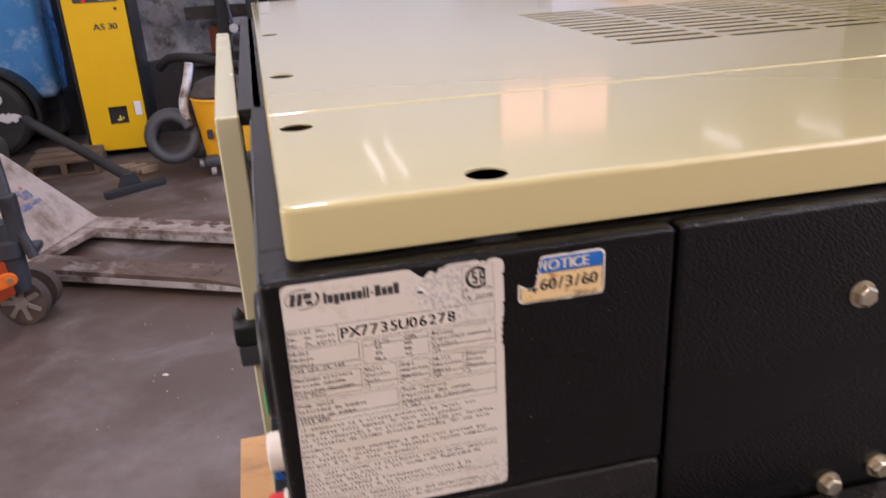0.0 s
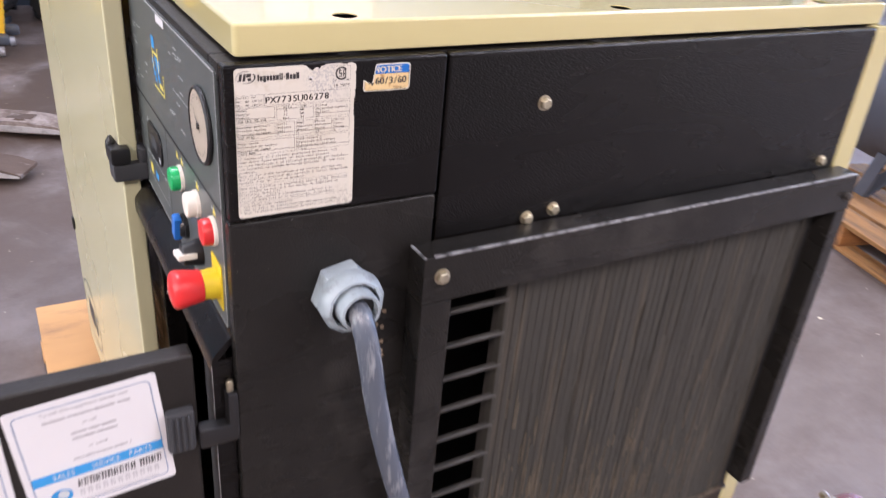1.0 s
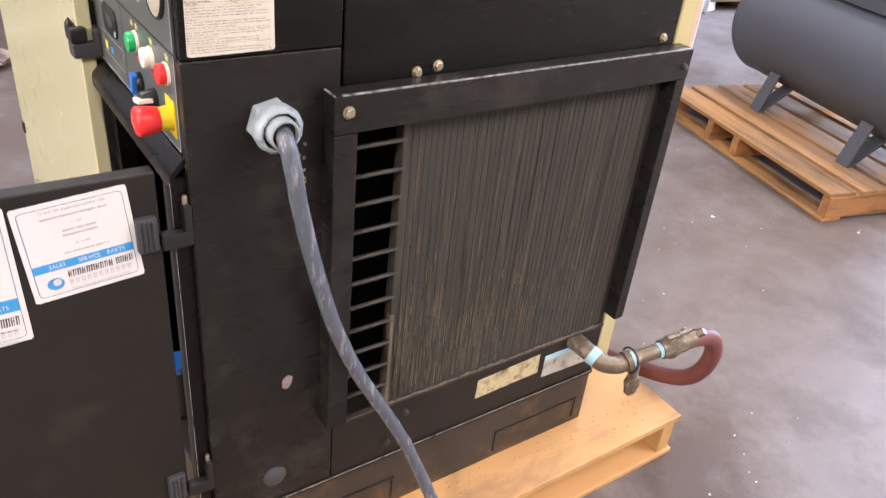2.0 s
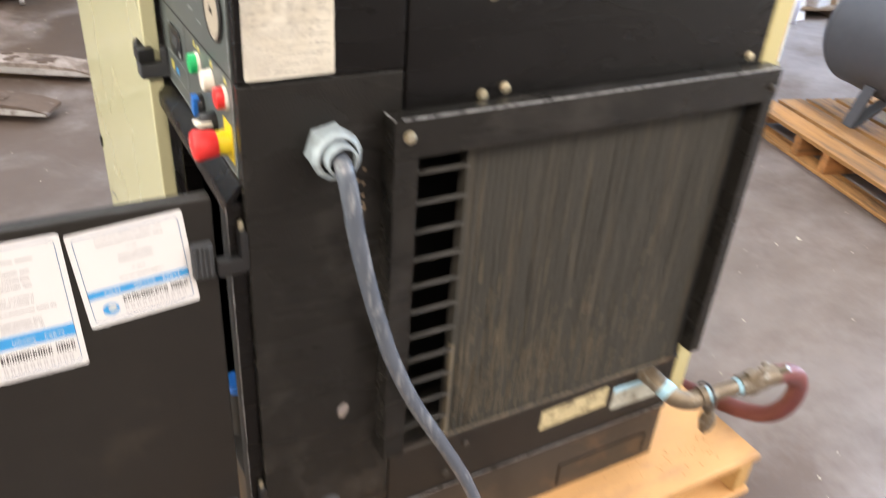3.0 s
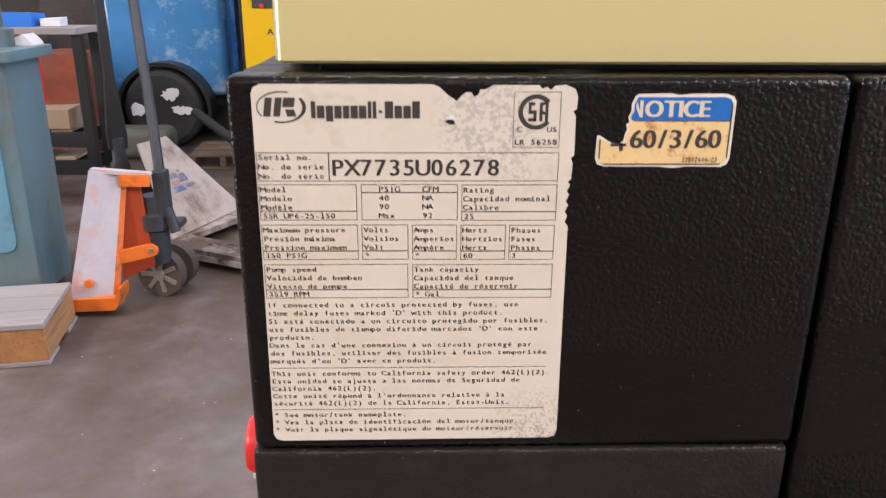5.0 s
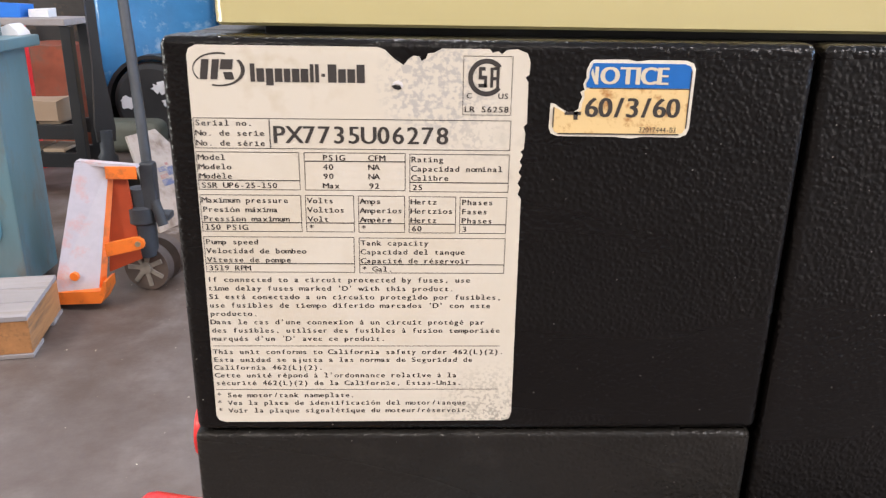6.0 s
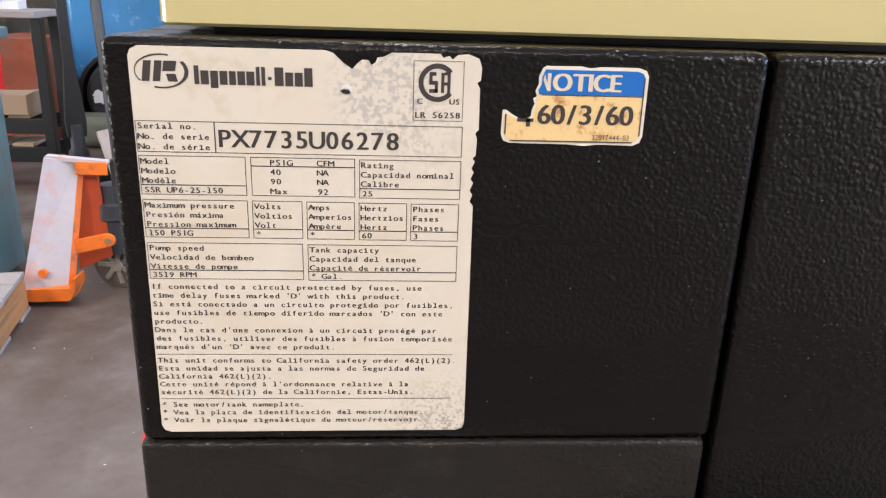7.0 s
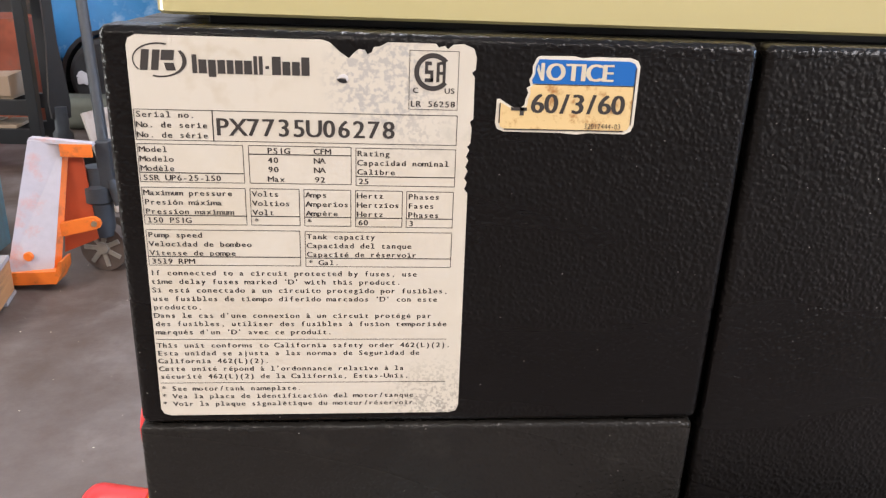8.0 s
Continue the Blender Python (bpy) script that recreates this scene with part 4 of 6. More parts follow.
# notice sticker, torn at its upper left
bm = B()
edge = [(118.2, 17.2), (119.4, 17.2), (121.4, 18.6), (123.6, 19.8), (126.2, 20.0), (127.6, 19.0), (127.8, 17.0), (128.6, 15.0), (127.9, 13.4), (129.2, 12.6),
        (128.6, 10.8), (129.6, 8.6), (129.4, 6.4), (130.6, 3.6), (131.6, 2.9), (143, 2.7), (146, 3.3), (150, 2.8), (162, 2.8), (164.4, 3.6), (165.4, 5.4), (165.4, 25.0), (164.6, 27.2),
        (162.4, 28.2), (150, 28.0), (146, 28.6), (140, 28.1), (121, 28.0), (118.8, 27.2), (118.0, 25.2)]
prism(bm, [np_(*p) for p in edge], -0.0006, 0.0004)
notice = part("notice_sticker", bm, NOTICEW, comp, "torn rust-spotted notice sticker, blue over cream")
bm = B()
prism(bm, [np_(*p) for p in ((119.2, 18.2), (120.6, 18.8), (123.4, 20.4), (126.6, 20.6), (128.4, 19.2), (128.6, 17.0), (129.3, 15.0), (129.0, 13.2), (130.0, 12.1),
                             (164.2, 12.1), (164.2, 24.6), (163.2, 26.6), (161.4, 27.2), (121.6, 27.2), (119.8, 26.4), (119.0, 24.6))], -0.00085, -0.0005)
part("cream_field", bm, NOTICE, notice)
bm = B()
prism(bm, [np_(*p) for p in ((129.8, 11.8), (129.4, 10.6), (130.4, 8.6), (130.4, 6.4), (131.4, 3.9), (161.6, 3.9), (163.4, 4.5), (164.2, 6.0), (164.2, 11.8))], -0.00085, -0.0005)
part("blue_field", bm, INKBLUE, notice)
bm = B()
write(bm, "OTICE", Matrix.Translation((np_(134.2, 0)[0], -0.00100, np_(0, 10.6)[1])) @ FRONT, 0.0081, None, 0.98, bold=0.00036)
bm.faces.new([bm.verts.new((np_(x, 0)[0], -0.00100, np_(0, y)[1])) for x, y in ((130.7, 7.2), (131.2, 5.4), (132.1, 8.2), (132.1, 5.0), (133.3, 5.0), (133.3, 10.7), (132.3, 10.7))])
part("heading", bm, INKPALE, notice)
bm = B()
write(bm, "60/3/60", Matrix.Translation((np_(129.6, 0)[0], -0.00100, np_(0, 21.4)[1])) @ FRONT, 0.0092, 0.00455, 1.04, bold=0.00028)
for x0, x1, y0, y1 in ((123.0, 128.4, 19.7, 20.8), (126.0, 127.4, 19.7, 22.4)):
    bm.faces.new([bm.verts.new((np_(x, 0)[0], -0.00100, np_(0, y)[1])) for x, y in ((x0, y0), (x1, y0), (x1, y1), (x0, y1))])
write(bm, "32017444-03", Matrix.Translation((np_(148.2, 0)[0], -0.00100, np_(0, 26.4)[1])) @ FRONT, 0.0025, 0.00116, 0.85)
for x0, x1, y0, y1 in ((119.0, 119.45, 18.4, 25.0), (121.0, 162.0, 26.9, 27.3), (163.9, 164.3, 6.0, 25.0), (130.6, 164.2, 11.85, 12.1)):
    bm.faces.new([bm.verts.new((np_(x, 0)[0], -0.00100, np_(0, y)[1])) for x, y in ((x0, y0), (x1, y0), (x1, y1), (x0, y1))])
part("figure_print", bm, INK, notice)

# cable gland and power cord
gl = pose(0.1085, 0.0005, 1.0195, 90)
bm = B()
lathe(bm, [(0.031, 0.0), (0.0335, 0.004), (0.0335, 0.018), (0.031, 0.021)], gl @ pose(0, 0, 0, 0, 0, 12), 6)
gland = part("cable_gland", bm, GLAND, comp, "grey hexagonal cable gland")
bm = B()
lathe(bm, [(0.031, 0.020), (0.0338, 0.024), (0.0338, 0.036), (0.0285, 0.043), (0.0258, 0.043), (0.0248, 0.034)], gl @ pose(0, 0, 0, 0, 0, 40), 12, False)
part("dome_nut", bm, GLAND, gland)
bm = B()
lathe(bm, [(0.0212, 0.030), (0.0212, 0.052), (0.0203, 0.056), (0.0175, 0.056), (0.0170, 0.046)], gl, 32, False)
part("sleeve", bm, GLAND, gland)
bm = B()
lathe(bm, [(0.0258, 0.036), (0.012, 0.0365)], gl, 32, False)
lathe(bm, [(0.0175, 0.047), (0.010, 0.0475)], gl, 32, False)
part("gland_mouth", bm, BLACK, gland)
CORD = ((0.1085, -0.030, 1.0195), (0.109, -0.052, 1.014), (0.111, -0.068, 0.985), (0.119, -0.076, 0.92), (0.133, -0.080, 0.85), (0.151, -0.081, 0.78),
        (0.176, -0.080, 0.70), (0.218, -0.078, 0.60), (0.270, -0.078, 0.50), (0.320, -0.080, 0.40), (0.360, -0.086, 0.30), (0.394, -0.105, 0.20), (0.408, -0.128, 0.13), (0.418, -0.155, 0.05), (0.43, -0.22, 0.014),
        (0.47, -0.36, 0.013), (0.44, -0.62, 0.013))
bm = B()
tube(bm, CORD, 0.0120, 16, 8)
part("power_cord", bm, RUBBER, comp, "scuffed grey power cord")

# air outlet pipe, valve and hose
bm = B()
cyl(bm, (0.800, 0.004, 0.404), (0.806, -0.026, 0.402), 0.020, seg=20)
tube(bm, ((0.803, 0.0, 0.404), (0.810, -0.040, 0.396), (0.824, -0.070, 0.384), (0.852, -0.088, 0.380), (0.880, -0.092, 0.384)), 0.0195, 18, 6)
pipe = part("outlet_elbow", bm, BRASS, comp, "weathered brass outlet elbow")
bm = B()
cyl(bm, (0.811, -0.043, 0.395), (0.818, -0.060, 0.389), 0.0208, seg=20)
part("thread_tape", bm, TAPE, pipe)
bm = B()
cyl(bm, (0.876, -0.092, 0.384), (0.962, -0.110, 0.398), 0.016, seg=18)
cyl(bm, (0.872, -0.091, 0.383), (0.884, -0.094, 0.386), 0.0235, seg=18)
part("pipe_nipple", bm, BRASS, pipe)
bm = B()
cyl(bm, (0.886, -0.094, 0.386), (0.892, -0.096, 0.387), 0.0178, seg=18)
part("thread_tape", bm, TAPE, pipe)
bm = B()
cyl(bm, (0.952, -0.108, 0.396), (0.962, -0.110, 0.398), 0.0178, seg=18)
part("thread_tape", bm, TAPE, pipe)
bm = B()
tube(bm, [(0.884 + 0.002 * math.cos(a), -0.094 + 0.026 * math.cos(a), 0.386 + 0.030 * math.sin(a)) for a in np.linspace(0.4, 6.3, 18)], 0.0022, 6, 2)
part("wire_tie", bm, IRON, pipe)
bm = B()
cyl(bm, (0.960, -0.110, 0.398), (1.020, -0.122, 0.408), 0.0225, seg=8)
lathe(bm, [(0.0, -0.028), (0.016, -0.024), (0.024, -0.008), (0.024, 0.008), (0.016, 0.024), (0.0, 0.028)], pose(0.988, -0.116, 0.403), 20)
cyl(bm, (0.975, -0.120, 0.418), (0.995, -0.124, 0.440), 0.008, seg=10)
box(bm, 0.955, 1.03, -0.128, -0.118, 0.436, 0.442, 0.002)
cyl(bm, (1.018, -0.121, 0.407), (1.050, -0.128, 0.412), 0.020, seg=16)
for a in (0.0, 2.1):
    cyl(bm, (1.040, -0.126, 0.411), (1.052, -0.126 + 0.034 * math.cos(a), 0.411 + 0.034 * math.sin(a)), 0.008, seg=8)
part("valve_and_coupling", bm, BRASS, pipe)
bm = B()
cyl(bm, (0.905, -0.098, 0.372), (0.905, -0.100, 0.318), 0.010, seg=12)
lathe(bm, [(0.0, -0.022), (0.014, -0.018), (0.018, 0.0), (0.014, 0.018), (0.0, 0.022)], pose(0.905, -0.100, 0.318), 14)
box(bm, 0.893, 0.917, -0.110, -0.092, 0.288, 0.306, 0.004)
part("drain_cock", bm, BRASS, pipe)
bm = B()
tube(bm, ((1.044, -0.127, 0.412), (1.085, -0.131, 0.405), (1.122, -0.131, 0.377), (1.146, -0.126, 0.325), (1.150, -0.112, 0.270), (1.152, -0.080, 0.220),
          (1.158, -0.02, 0.175), (1.168, 0.07, 0.130), (1.180, 0.20, 0.075), (1.190, 0.36, 0.035), (1.195, 0.60, 0.0225), (1.200, 0.90, 0.0225)), 0.0205, 18, 8)
part("air_hose", bm, HOSE, comp, "maroon rubber air hose")

# control panel
bm = B()
box(bm, 0.0005, 0.020, 0.0165, 0.44, 0.962, 1.238, 0.003)
part("control_box", bm, COAT, comp)
bm = B()
prism(bm, rounded(-0.435, -0.021, 0.981, 1.245, 0.006), -0.0018, 0.0, Matrix(((0, 1, 0, 0), (-1, 0, 0, 0), (0, 0, 1, 0), (0, 0, 0, 1))))
cpanel = part("control_panel", bm, FACE, comp, "dark grey control panel overlay with buttons")


def flat_side(bm, y0, y1, z0, z1, x=-0.0021):
    bm.faces.new([bm.verts.new((x, y, z)) for y, z in ((y0, z0), (y1, z0), (y1, z1), (y0, z1))])


bm = B()
for q in ((0.0225, 0.434, 1.2425, 1.2437), (0.0225, 0.434, 0.9823, 0.9835), (0.0225, 0.0237, 0.9835, 1.2425), (0.4328, 0.434, 0.9835, 1.2425),
          (0.12, 0.2, 1.176, 1.1768)):
    flat_side(bm, *q)
for q in ((0.275, 0.395, 1.0362, 1.0370), (0.275, 0.395, 1.004, 1.0048), (0.275, 0.2757, 1.004, 1.037), (0.3943, 0.395, 1.004, 1.037)):
    flat_side(bm, *q)
rng = random.Random(9)
for k in range(24):
    y = rng.choice((0.15, 0.17, 0.20, 0.345, 0.37, 0.40)) + rng.uniform(-0.006, 0.006)
    z = rng.uniform(1.125, 1.225)
    flat_side(bm, y, y + rng.uniform(0.006, 0.022), z, z + 0.0012, -0.00208)
for y in (0.054, 0.120, 0.187):
    flat_side(bm, y - 0.012, y + 0.006, 1.100, 1.1015)
part("printed_lines", bm, LINE, cpanel)
bm = B()
flat_side(bm, 0.0225, 0.434, 1.1085, 1.1115)
part("dividing_line", bm, DARKLINE, cpanel)
bm = B()
flat_side(bm, 0.262, 0.264, 0.990, 1.1085)
part("dividing_line", bm, DARKLINE, cpanel)
bm = B()
for k in range(9):
    y, z = 0.262 + 0.0042 * k, 1.158 + 0.0062 * (k % 5)
    flat_side(bm, y, y + 0.009, z, z + 0.006, -0.00212)
for q in ((0.285, 0.300, 1.196, 1.210), (0.262, 0.280, 1.176, 1.188)):
    flat_side(bm, *q, -0.00214)
part("blue_diagram", bm, INKSKY, cpanel)
bm = B()
for q in ((0.245, 0.300, 1.150, 1.1525), (0.245, 0.248, 1.150, 1.176), (0.272, 0.300, 1.190, 1.193), (0.297, 0.300, 1.172, 1.196), (0.268, 0.272, 1.172, 1.200), (0.252, 0.270, 1.156, 1.162)):
    flat_side(bm, *q, -0.00218)
for y in (0.050, 0.116, 0.183, 0.205):
    bm.faces.new([bm.verts.new((-0.00216, y + a, 1.0955 + b)) for a, b in ((-0.006, 0), (0.006, 0), (0, 0.010))])
part("yellow_diagram", bm, INKYEL, cpanel)
bm = B()
for y in (0.123, 0.190):
    bm.faces.new([bm.verts.new((-0.00216, y + a, 1.046 + b)) for a, b in ((-0.006, 0.010), (0.006, 0.010), (0, 0))])
part("red_arrows", bm, RED, cpanel)
bm = B()
flat_side(bm, 0.222, 0.262, 1.2325, 1.2415, -0.00222)
part("white_tag", bm, PAPER, cpanel)

# gauge
gm = pose(-0.0018, 0.074, 1.178, 0, -90, 0)
bm = B()
lathe(bm, [(0.036, 0.0), (0.0375, 0.001), (0.0375, 0.0035), (0.036, 0.0050), (0.0345, 0.0050), (0.0340, 0.0038)], gm, 48, False)
gauge = part("pressure_gauge", bm, BLACK, cpanel, "round dial gauge with a black bezel")
bm = B()
lathe(bm, [(0.0, 0.0040), (0.0342, 0.0038)], gm, 40)
part("dial", bm, DIAL, gauge)
bm = B()
for k in range(21):
    a = radians(-45 + 270 * k / 20)
    for r0, r1, w in ((0.026, 0.0295, 0.0004),):
        c, s = math.cos(a), math.sin(a)
        bm.faces.new([bm.verts.new(gm @ Vector((r * c - e * s, r * s + e * c, 0.0044))) for r, e in ((r0, -w), (r1, -w), (r1, w), (r0, w))])
bm.faces.new([bm.verts.new(gm @ Vector(p)) for p in ((-0.004, -0.006, 0.0047), (-0.006, -0.004, 0.0047), (0.017, 0.019, 0.0047))])
lathe(bm, [(0.0, 0.0062), (0.0032, 0.0058), (0.0034, 0.0040)], gm, 16)
part("needle", bm, INK, gauge)


def push_button(name, y, z, mat, label):
    m = pose(-0.0018, y, z, 0, -90, 0)
    bm = B()
    lathe(bm, [(0.0150, 0.0), (0.0150, 0.003), (0.0146, 0.0040), (0.0138, 0.0040), (0.0138, 0.002)], m, 32, False)
    ring = part(name, bm, WHITE if mat is not BLUE else BLACK, cpanel, label)
    bm = B()
    lathe(bm, [(0.0137, 0.002), (0.0137, 0.0110), (0.0124, 0.0132), (0.007, 0.0142), (0.0, 0.0145)], m, 32)
    part("cap", bm, mat, ring)


push_button("push_button", 0.054, 1.077, RED, "red push button")
push_button("push_button", 0.120, 1.077, WHITE, "white push button")
push_button("push_button", 0.191, 1.077, GREEN, "green push button")


def selector(y, z, mat, turn, half=0.0034, out=0.0270):
    m = pose(-0.0018, y, z, 0, -90, 0)
    bm = B()
    top = out - 0.006
    lathe(bm, [(0.0148, 0.0), (0.0148, 0.004), (0.0132, top / 2), (0.0120, top - 0.001), (0.0108, top), (0.0, top + 0.0002)], m, 32)
    s = part("selector_switch", bm, BLACK, cpanel, "black selector switch")
    bm = B()
    box(bm, -half, half, -0.0142, 0.0142, 0.006, out, 0.0016, 2, m @ pose(0, 0, 0, 0, 0, turn))
    part("lever", bm, mat, s)


selector(0.120, 1.020, WHITE, 12)
selector(0.187, 1.020, BLUE, 78, 0.0072, 0.0150)
em = pose(-0.0018, 0.051, 1.020, 0, -90, 0)
bm = B()
prism(bm, [(-0.070, 0.996), (-0.034, 0.996), (-0.034, 1.046), (-0.070, 1.046)], -0.0030, -0.0018, Matrix(((0, 1, 0, 0), (-1, 0, 0, 0), (0, 0, 1, 0), (0, 0, 0, 1))))
estop = part("emergency_stop", bm, YELLOW, cpanel, "red mushroom stop button on a yellow plate")
bm = B()
lathe(bm, [(0.0160, 0.001), (0.0160, 0.009), (0.0152, 0.011), (0.0152, 0.0175)], em, 36)
part("collar", bm, YELLOW, estop)
bm = B()
lathe(bm, [(0.0148, 0.0165), (0.0164, 0.0175), (0.0170, 0.022), (0.0192, 0.036), (0.0197, 0.0400), (0.0191, 0.0436), (0.0168, 0.0462), (0.0100, 0.0480), (0.0, 0.0484)], em, 40)
mush = part("mushroom_head", bm, RED, estop)
bm = B()
for k in range(3):
    a = radians(120 * k)
    c, s = math.cos(a), math.sin(a)
    bm.faces.new([bm.verts.new(em @ Vector((r * c - e * s, r * s + e * c, 0.0487))) for r, e in ((0.004, -0.0008), (0.009, -0.0008), (0.010, 0.0008), (0.005, 0.0008))])
part("arrow_marks", bm, WHITE, mush)
bm = B()
prism(bm, rounded(-0.372, -0.292, 1.045, 1.088, 0.016), -0.004, -0.0015, Matrix(((0, 1, 0, 0), (-1, 0, 0, 0), (0, 0, 1, 0), (0, 0, 0, 1))))
disp = part("hour_meter", bm, BLACK, cpanel, "black oval hour meter")
bm = B()
flat_side(bm, 0.315, 0.350, 1.058, 1.075, -0.0043)
part("window", bm, HINGE, disp)
# pale flat shapes drawn as the meter's white glints
bm = B()
flat_side(bm, 0.299, 0.306, 1.050, 1.058, -0.0044)
part("glint_label", bm, LINE, disp)
bm = B()
flat_side(bm, 0.372, 0.376, 1.072, 1.088, -0.0022)
part("glint_label", bm, LINE, disp)
bm = B()
flat_side(bm, 0.368, 0.384, 1.010, 1.024)
part("warning_mark", bm, INKYEL, cpanel)
bm = B()
flat_side(bm, 0.335, 0.352, 1.012, 1.022)
part("blue_mark", bm, INKSKY, cpanel)

# drip rail under the control panel and the door frame round the opening
bm = B()
prism(bm, [(-0.0014, 0.9765), (-0.003, 0.976), (-0.0052, 0.9745), (-0.0185, 0.9600), (-0.0210, 0.9565), (-0.0222, 0.9525), (-0.0225, 0.948), (-0.0225, 0.936),
           (-0.0195, 0.936), (-0.0192, 0.949), (-0.0014, 0.969)], 0.0128, 0.44)
part("drip_rail", bm, COAT, comp)
bm = B()
box(bm, -0.0225, -0.0016, 0.0130, 0.0160, 0.30, 0.9515, 0.0012)
part("door_frame", bm, COAT, comp)
bm = B()
box(bm, -0.0221, -0.0195, 0.0162, 0.050, 0.30, 0.9475, 0.0010)
box(bm, -0.0192, 0.0, 0.046, 0.050, 0.30, 0.946, 0.001)
part("frame_return", bm, ROOF_IN, comp)
boxed("rear_jamb", COAT, comp, 0.0, 0.03, 0.40, 0.44, 0.30, 0.965, 0.003)
bm = B()
box(bm, -0.0231, -0.0224, 0.0130, 0.0140, 0.30, 0.946)
part("frame_edge", bm, BARE, comp)
# parts inside the open front
bm = B()
lathe(bm, [(0.0, 0.400), (0.025, 0.400), (0.028, 0.403), (0.028, 0.416), (0.025, 0.419), (0.0, 0.420)], pose(0.036, 0.300, 0.0), 24)
filt = part("blue_filter", bm, BLUE, comp, "blue-capped filter inside the open front")
bm = B()
lathe(bm, [(0.0, 0.290), (0.023, 0.290), (0.025, 0.294), (0.025, 0.3995)], pose(0.036, 0.300, 0.0), 24)
part("canister", bm, CLUTTER, filt)

# front doors
bm = B()
box(bm, -0.655, -0.040, 0.012, 0.036, 0.262, 0.967, 0.0035, 3)
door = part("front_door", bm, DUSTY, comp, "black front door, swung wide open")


def paper(x0, x1, z0, z1, tilt, y, rows, words, band):
    """A printed notice; rows of unreadable writing are bars: (height, centre, half width, bar height)."""
    m = Matrix.Translation(((x0 + x1) / 2, y, (z0 + z1) / 2)) @ pose(0, 0, 0, 0, tilt, 0)
    w, h = (x1 - x0) / 2, (z1 - z0) / 2

    def strip(bm, a0, a1, b0, b1):
        prism(bm, [(a0, b0), (a1, b0), (a1, b1), (a0, b1)], -0.0010, -0.0007, m)

    bm = B()
    prism(bm, rounded(-w, w, -h, h, 0.004), -0.0008, 0.0006, m)
    p = part("paper_notice", bm, PAPER, door, "white printed paper notice with a blue band")
    bm = B()
    prism(bm, [(-w + 0.0072, h * band[0]), (w - 0.0072, h * band[0]), (w - 0.0072, h * band[1]), (-w + 0.0072, h * band[1])], -0.0011, -0.0007, m)
    part("blue_band", bm, INKSKY, p)
    bm = B()
    e, r = 0.0064, 0.006
    outer, inner = rounded(-w + e, w - e, -h + e, h - e, r), rounded(-w + e + 0.0008, w - e - 0.0008, -h + e + 0.0008, h - e - 0.0008, r - 0.0008)
    for k in range(len(outer)):
        n = (k + 1) % len(outer)
        bm.faces.new([bm.verts.new(m @ Vector((q[0], -0.0010, q[1]))) for q in (outer[k], outer[n], inner[n], inner[k])])
    part("border", bm, INKBORDER, p)
    rng = random.Random(int(h * 1e5))
    bm = B()
    for cz, cx, cw, th in rows:
        a, end = w * (cx - cw), w * (cx + cw)
        while a < end - 0.002:
            word = min(rng.uniform(0.008, 0.022), end - a)
            k = a
            while k < a + word - 0.0006:
                wd = rng.uniform(0.0007, 0.0013)
                strip(bm, k, k + wd, h * cz - th * rng.uniform(0.7, 1.0), h * cz + th * rng.uniform(0.6, 1.0))
                k += wd + 0.0007
            a += word + 0.0016
    for text, cz, cx, size in words:
        wide = write(B(), text, Matrix.Identity(4), size, None, 0.95)
        write(bm, text, m @ Matrix.Translation((w * cx - wide / 2, -0.0010, h * cz - size * 0.35)) @ FRONT, size, None, 0.95)
    part("pale_print", bm, INKGREY, p)
    top = band[0] - 0.08
    bm = B()
    a, n = -w * 0.34, 0
    while a < w * 0.80:
        if n == 10:
            a += w * 0.05
        t = rng.choice((0.020, 0.024, 0.028))
        z1, z0 = h * top, h * (top - 0.14)
        for u in ((a, a + w * t), (a + w * (t + 0.018), a + w * (t + 0.018 + rng.choice((0.014, 0.022))))):
            prism(bm, [(u[0], z0), (u[1], z0), (u[1] + 0.0008, z1), (u[0] + 0.0008, z1)], -0.0010, -0.0007, m)
        strip(bm, a, a + w * (t + 0.03), *((z1 - 0.0016, z1) if n % 3 else ((z0 + z1) / 2 - 0.0008, (z0 + z1) / 2 + 0.0008)))
        a += w * (t + 0.058)
        n += 1
    part("dark_print", bm, INKDARK, p)
    bm = B()
    for k in range(11):
        a = -w * 0.34 + w * 1.16 * k / 11
        for u, v in ((0.0, 0.022), (0.040, 0.062)):
            strip(bm, a + w * u, a + w * v, h * (top - 0.31), h * (top - 0.20))
        strip(bm, a, a + w * 0.062, h * (top - 0.225), h * (top - 0.20))
    for k in range(40):
        a = -w * 0.34 + w * 1.10 * k / 40
        strip(bm, a, a + w * 0.014, h * (top - 0.43), h * (top - 0.37))
    part("grey_print", bm, INKSOFT, p)
    bm = B()
    lathe(bm, [(0.0, 0.0), (0.0100, 0.0003)], m @ pose(-w * 0.58, -0.0012, h * (top - 0.20), 90) @ Matrix.Diagonal((1.0, 0.86, 1.0, 1.0)), 24)
    mark = part("round_mark", bm, INKSKY, p)
    bm = B()
    lathe(bm, [(0.0, 0.0), (0.0052, 0.0003)], m @ pose(-w * 0.55, -0.0018, h * (top - 0.17), 90), 18)
    part("mark_centre", bm, LINE, mark)
    bm = B()
    for word, cx in (("SALES", -0.62), ("SERVICE", -0.10), ("PARTS", 0.42)):
        write(bm, word, m @ Matrix.Translation((w * cx, -0.0013, h * (band[0] + 0.045))) @ FRONT, 0.0088, None, 0.8)
    part("band_words", bm, PAPER, p)


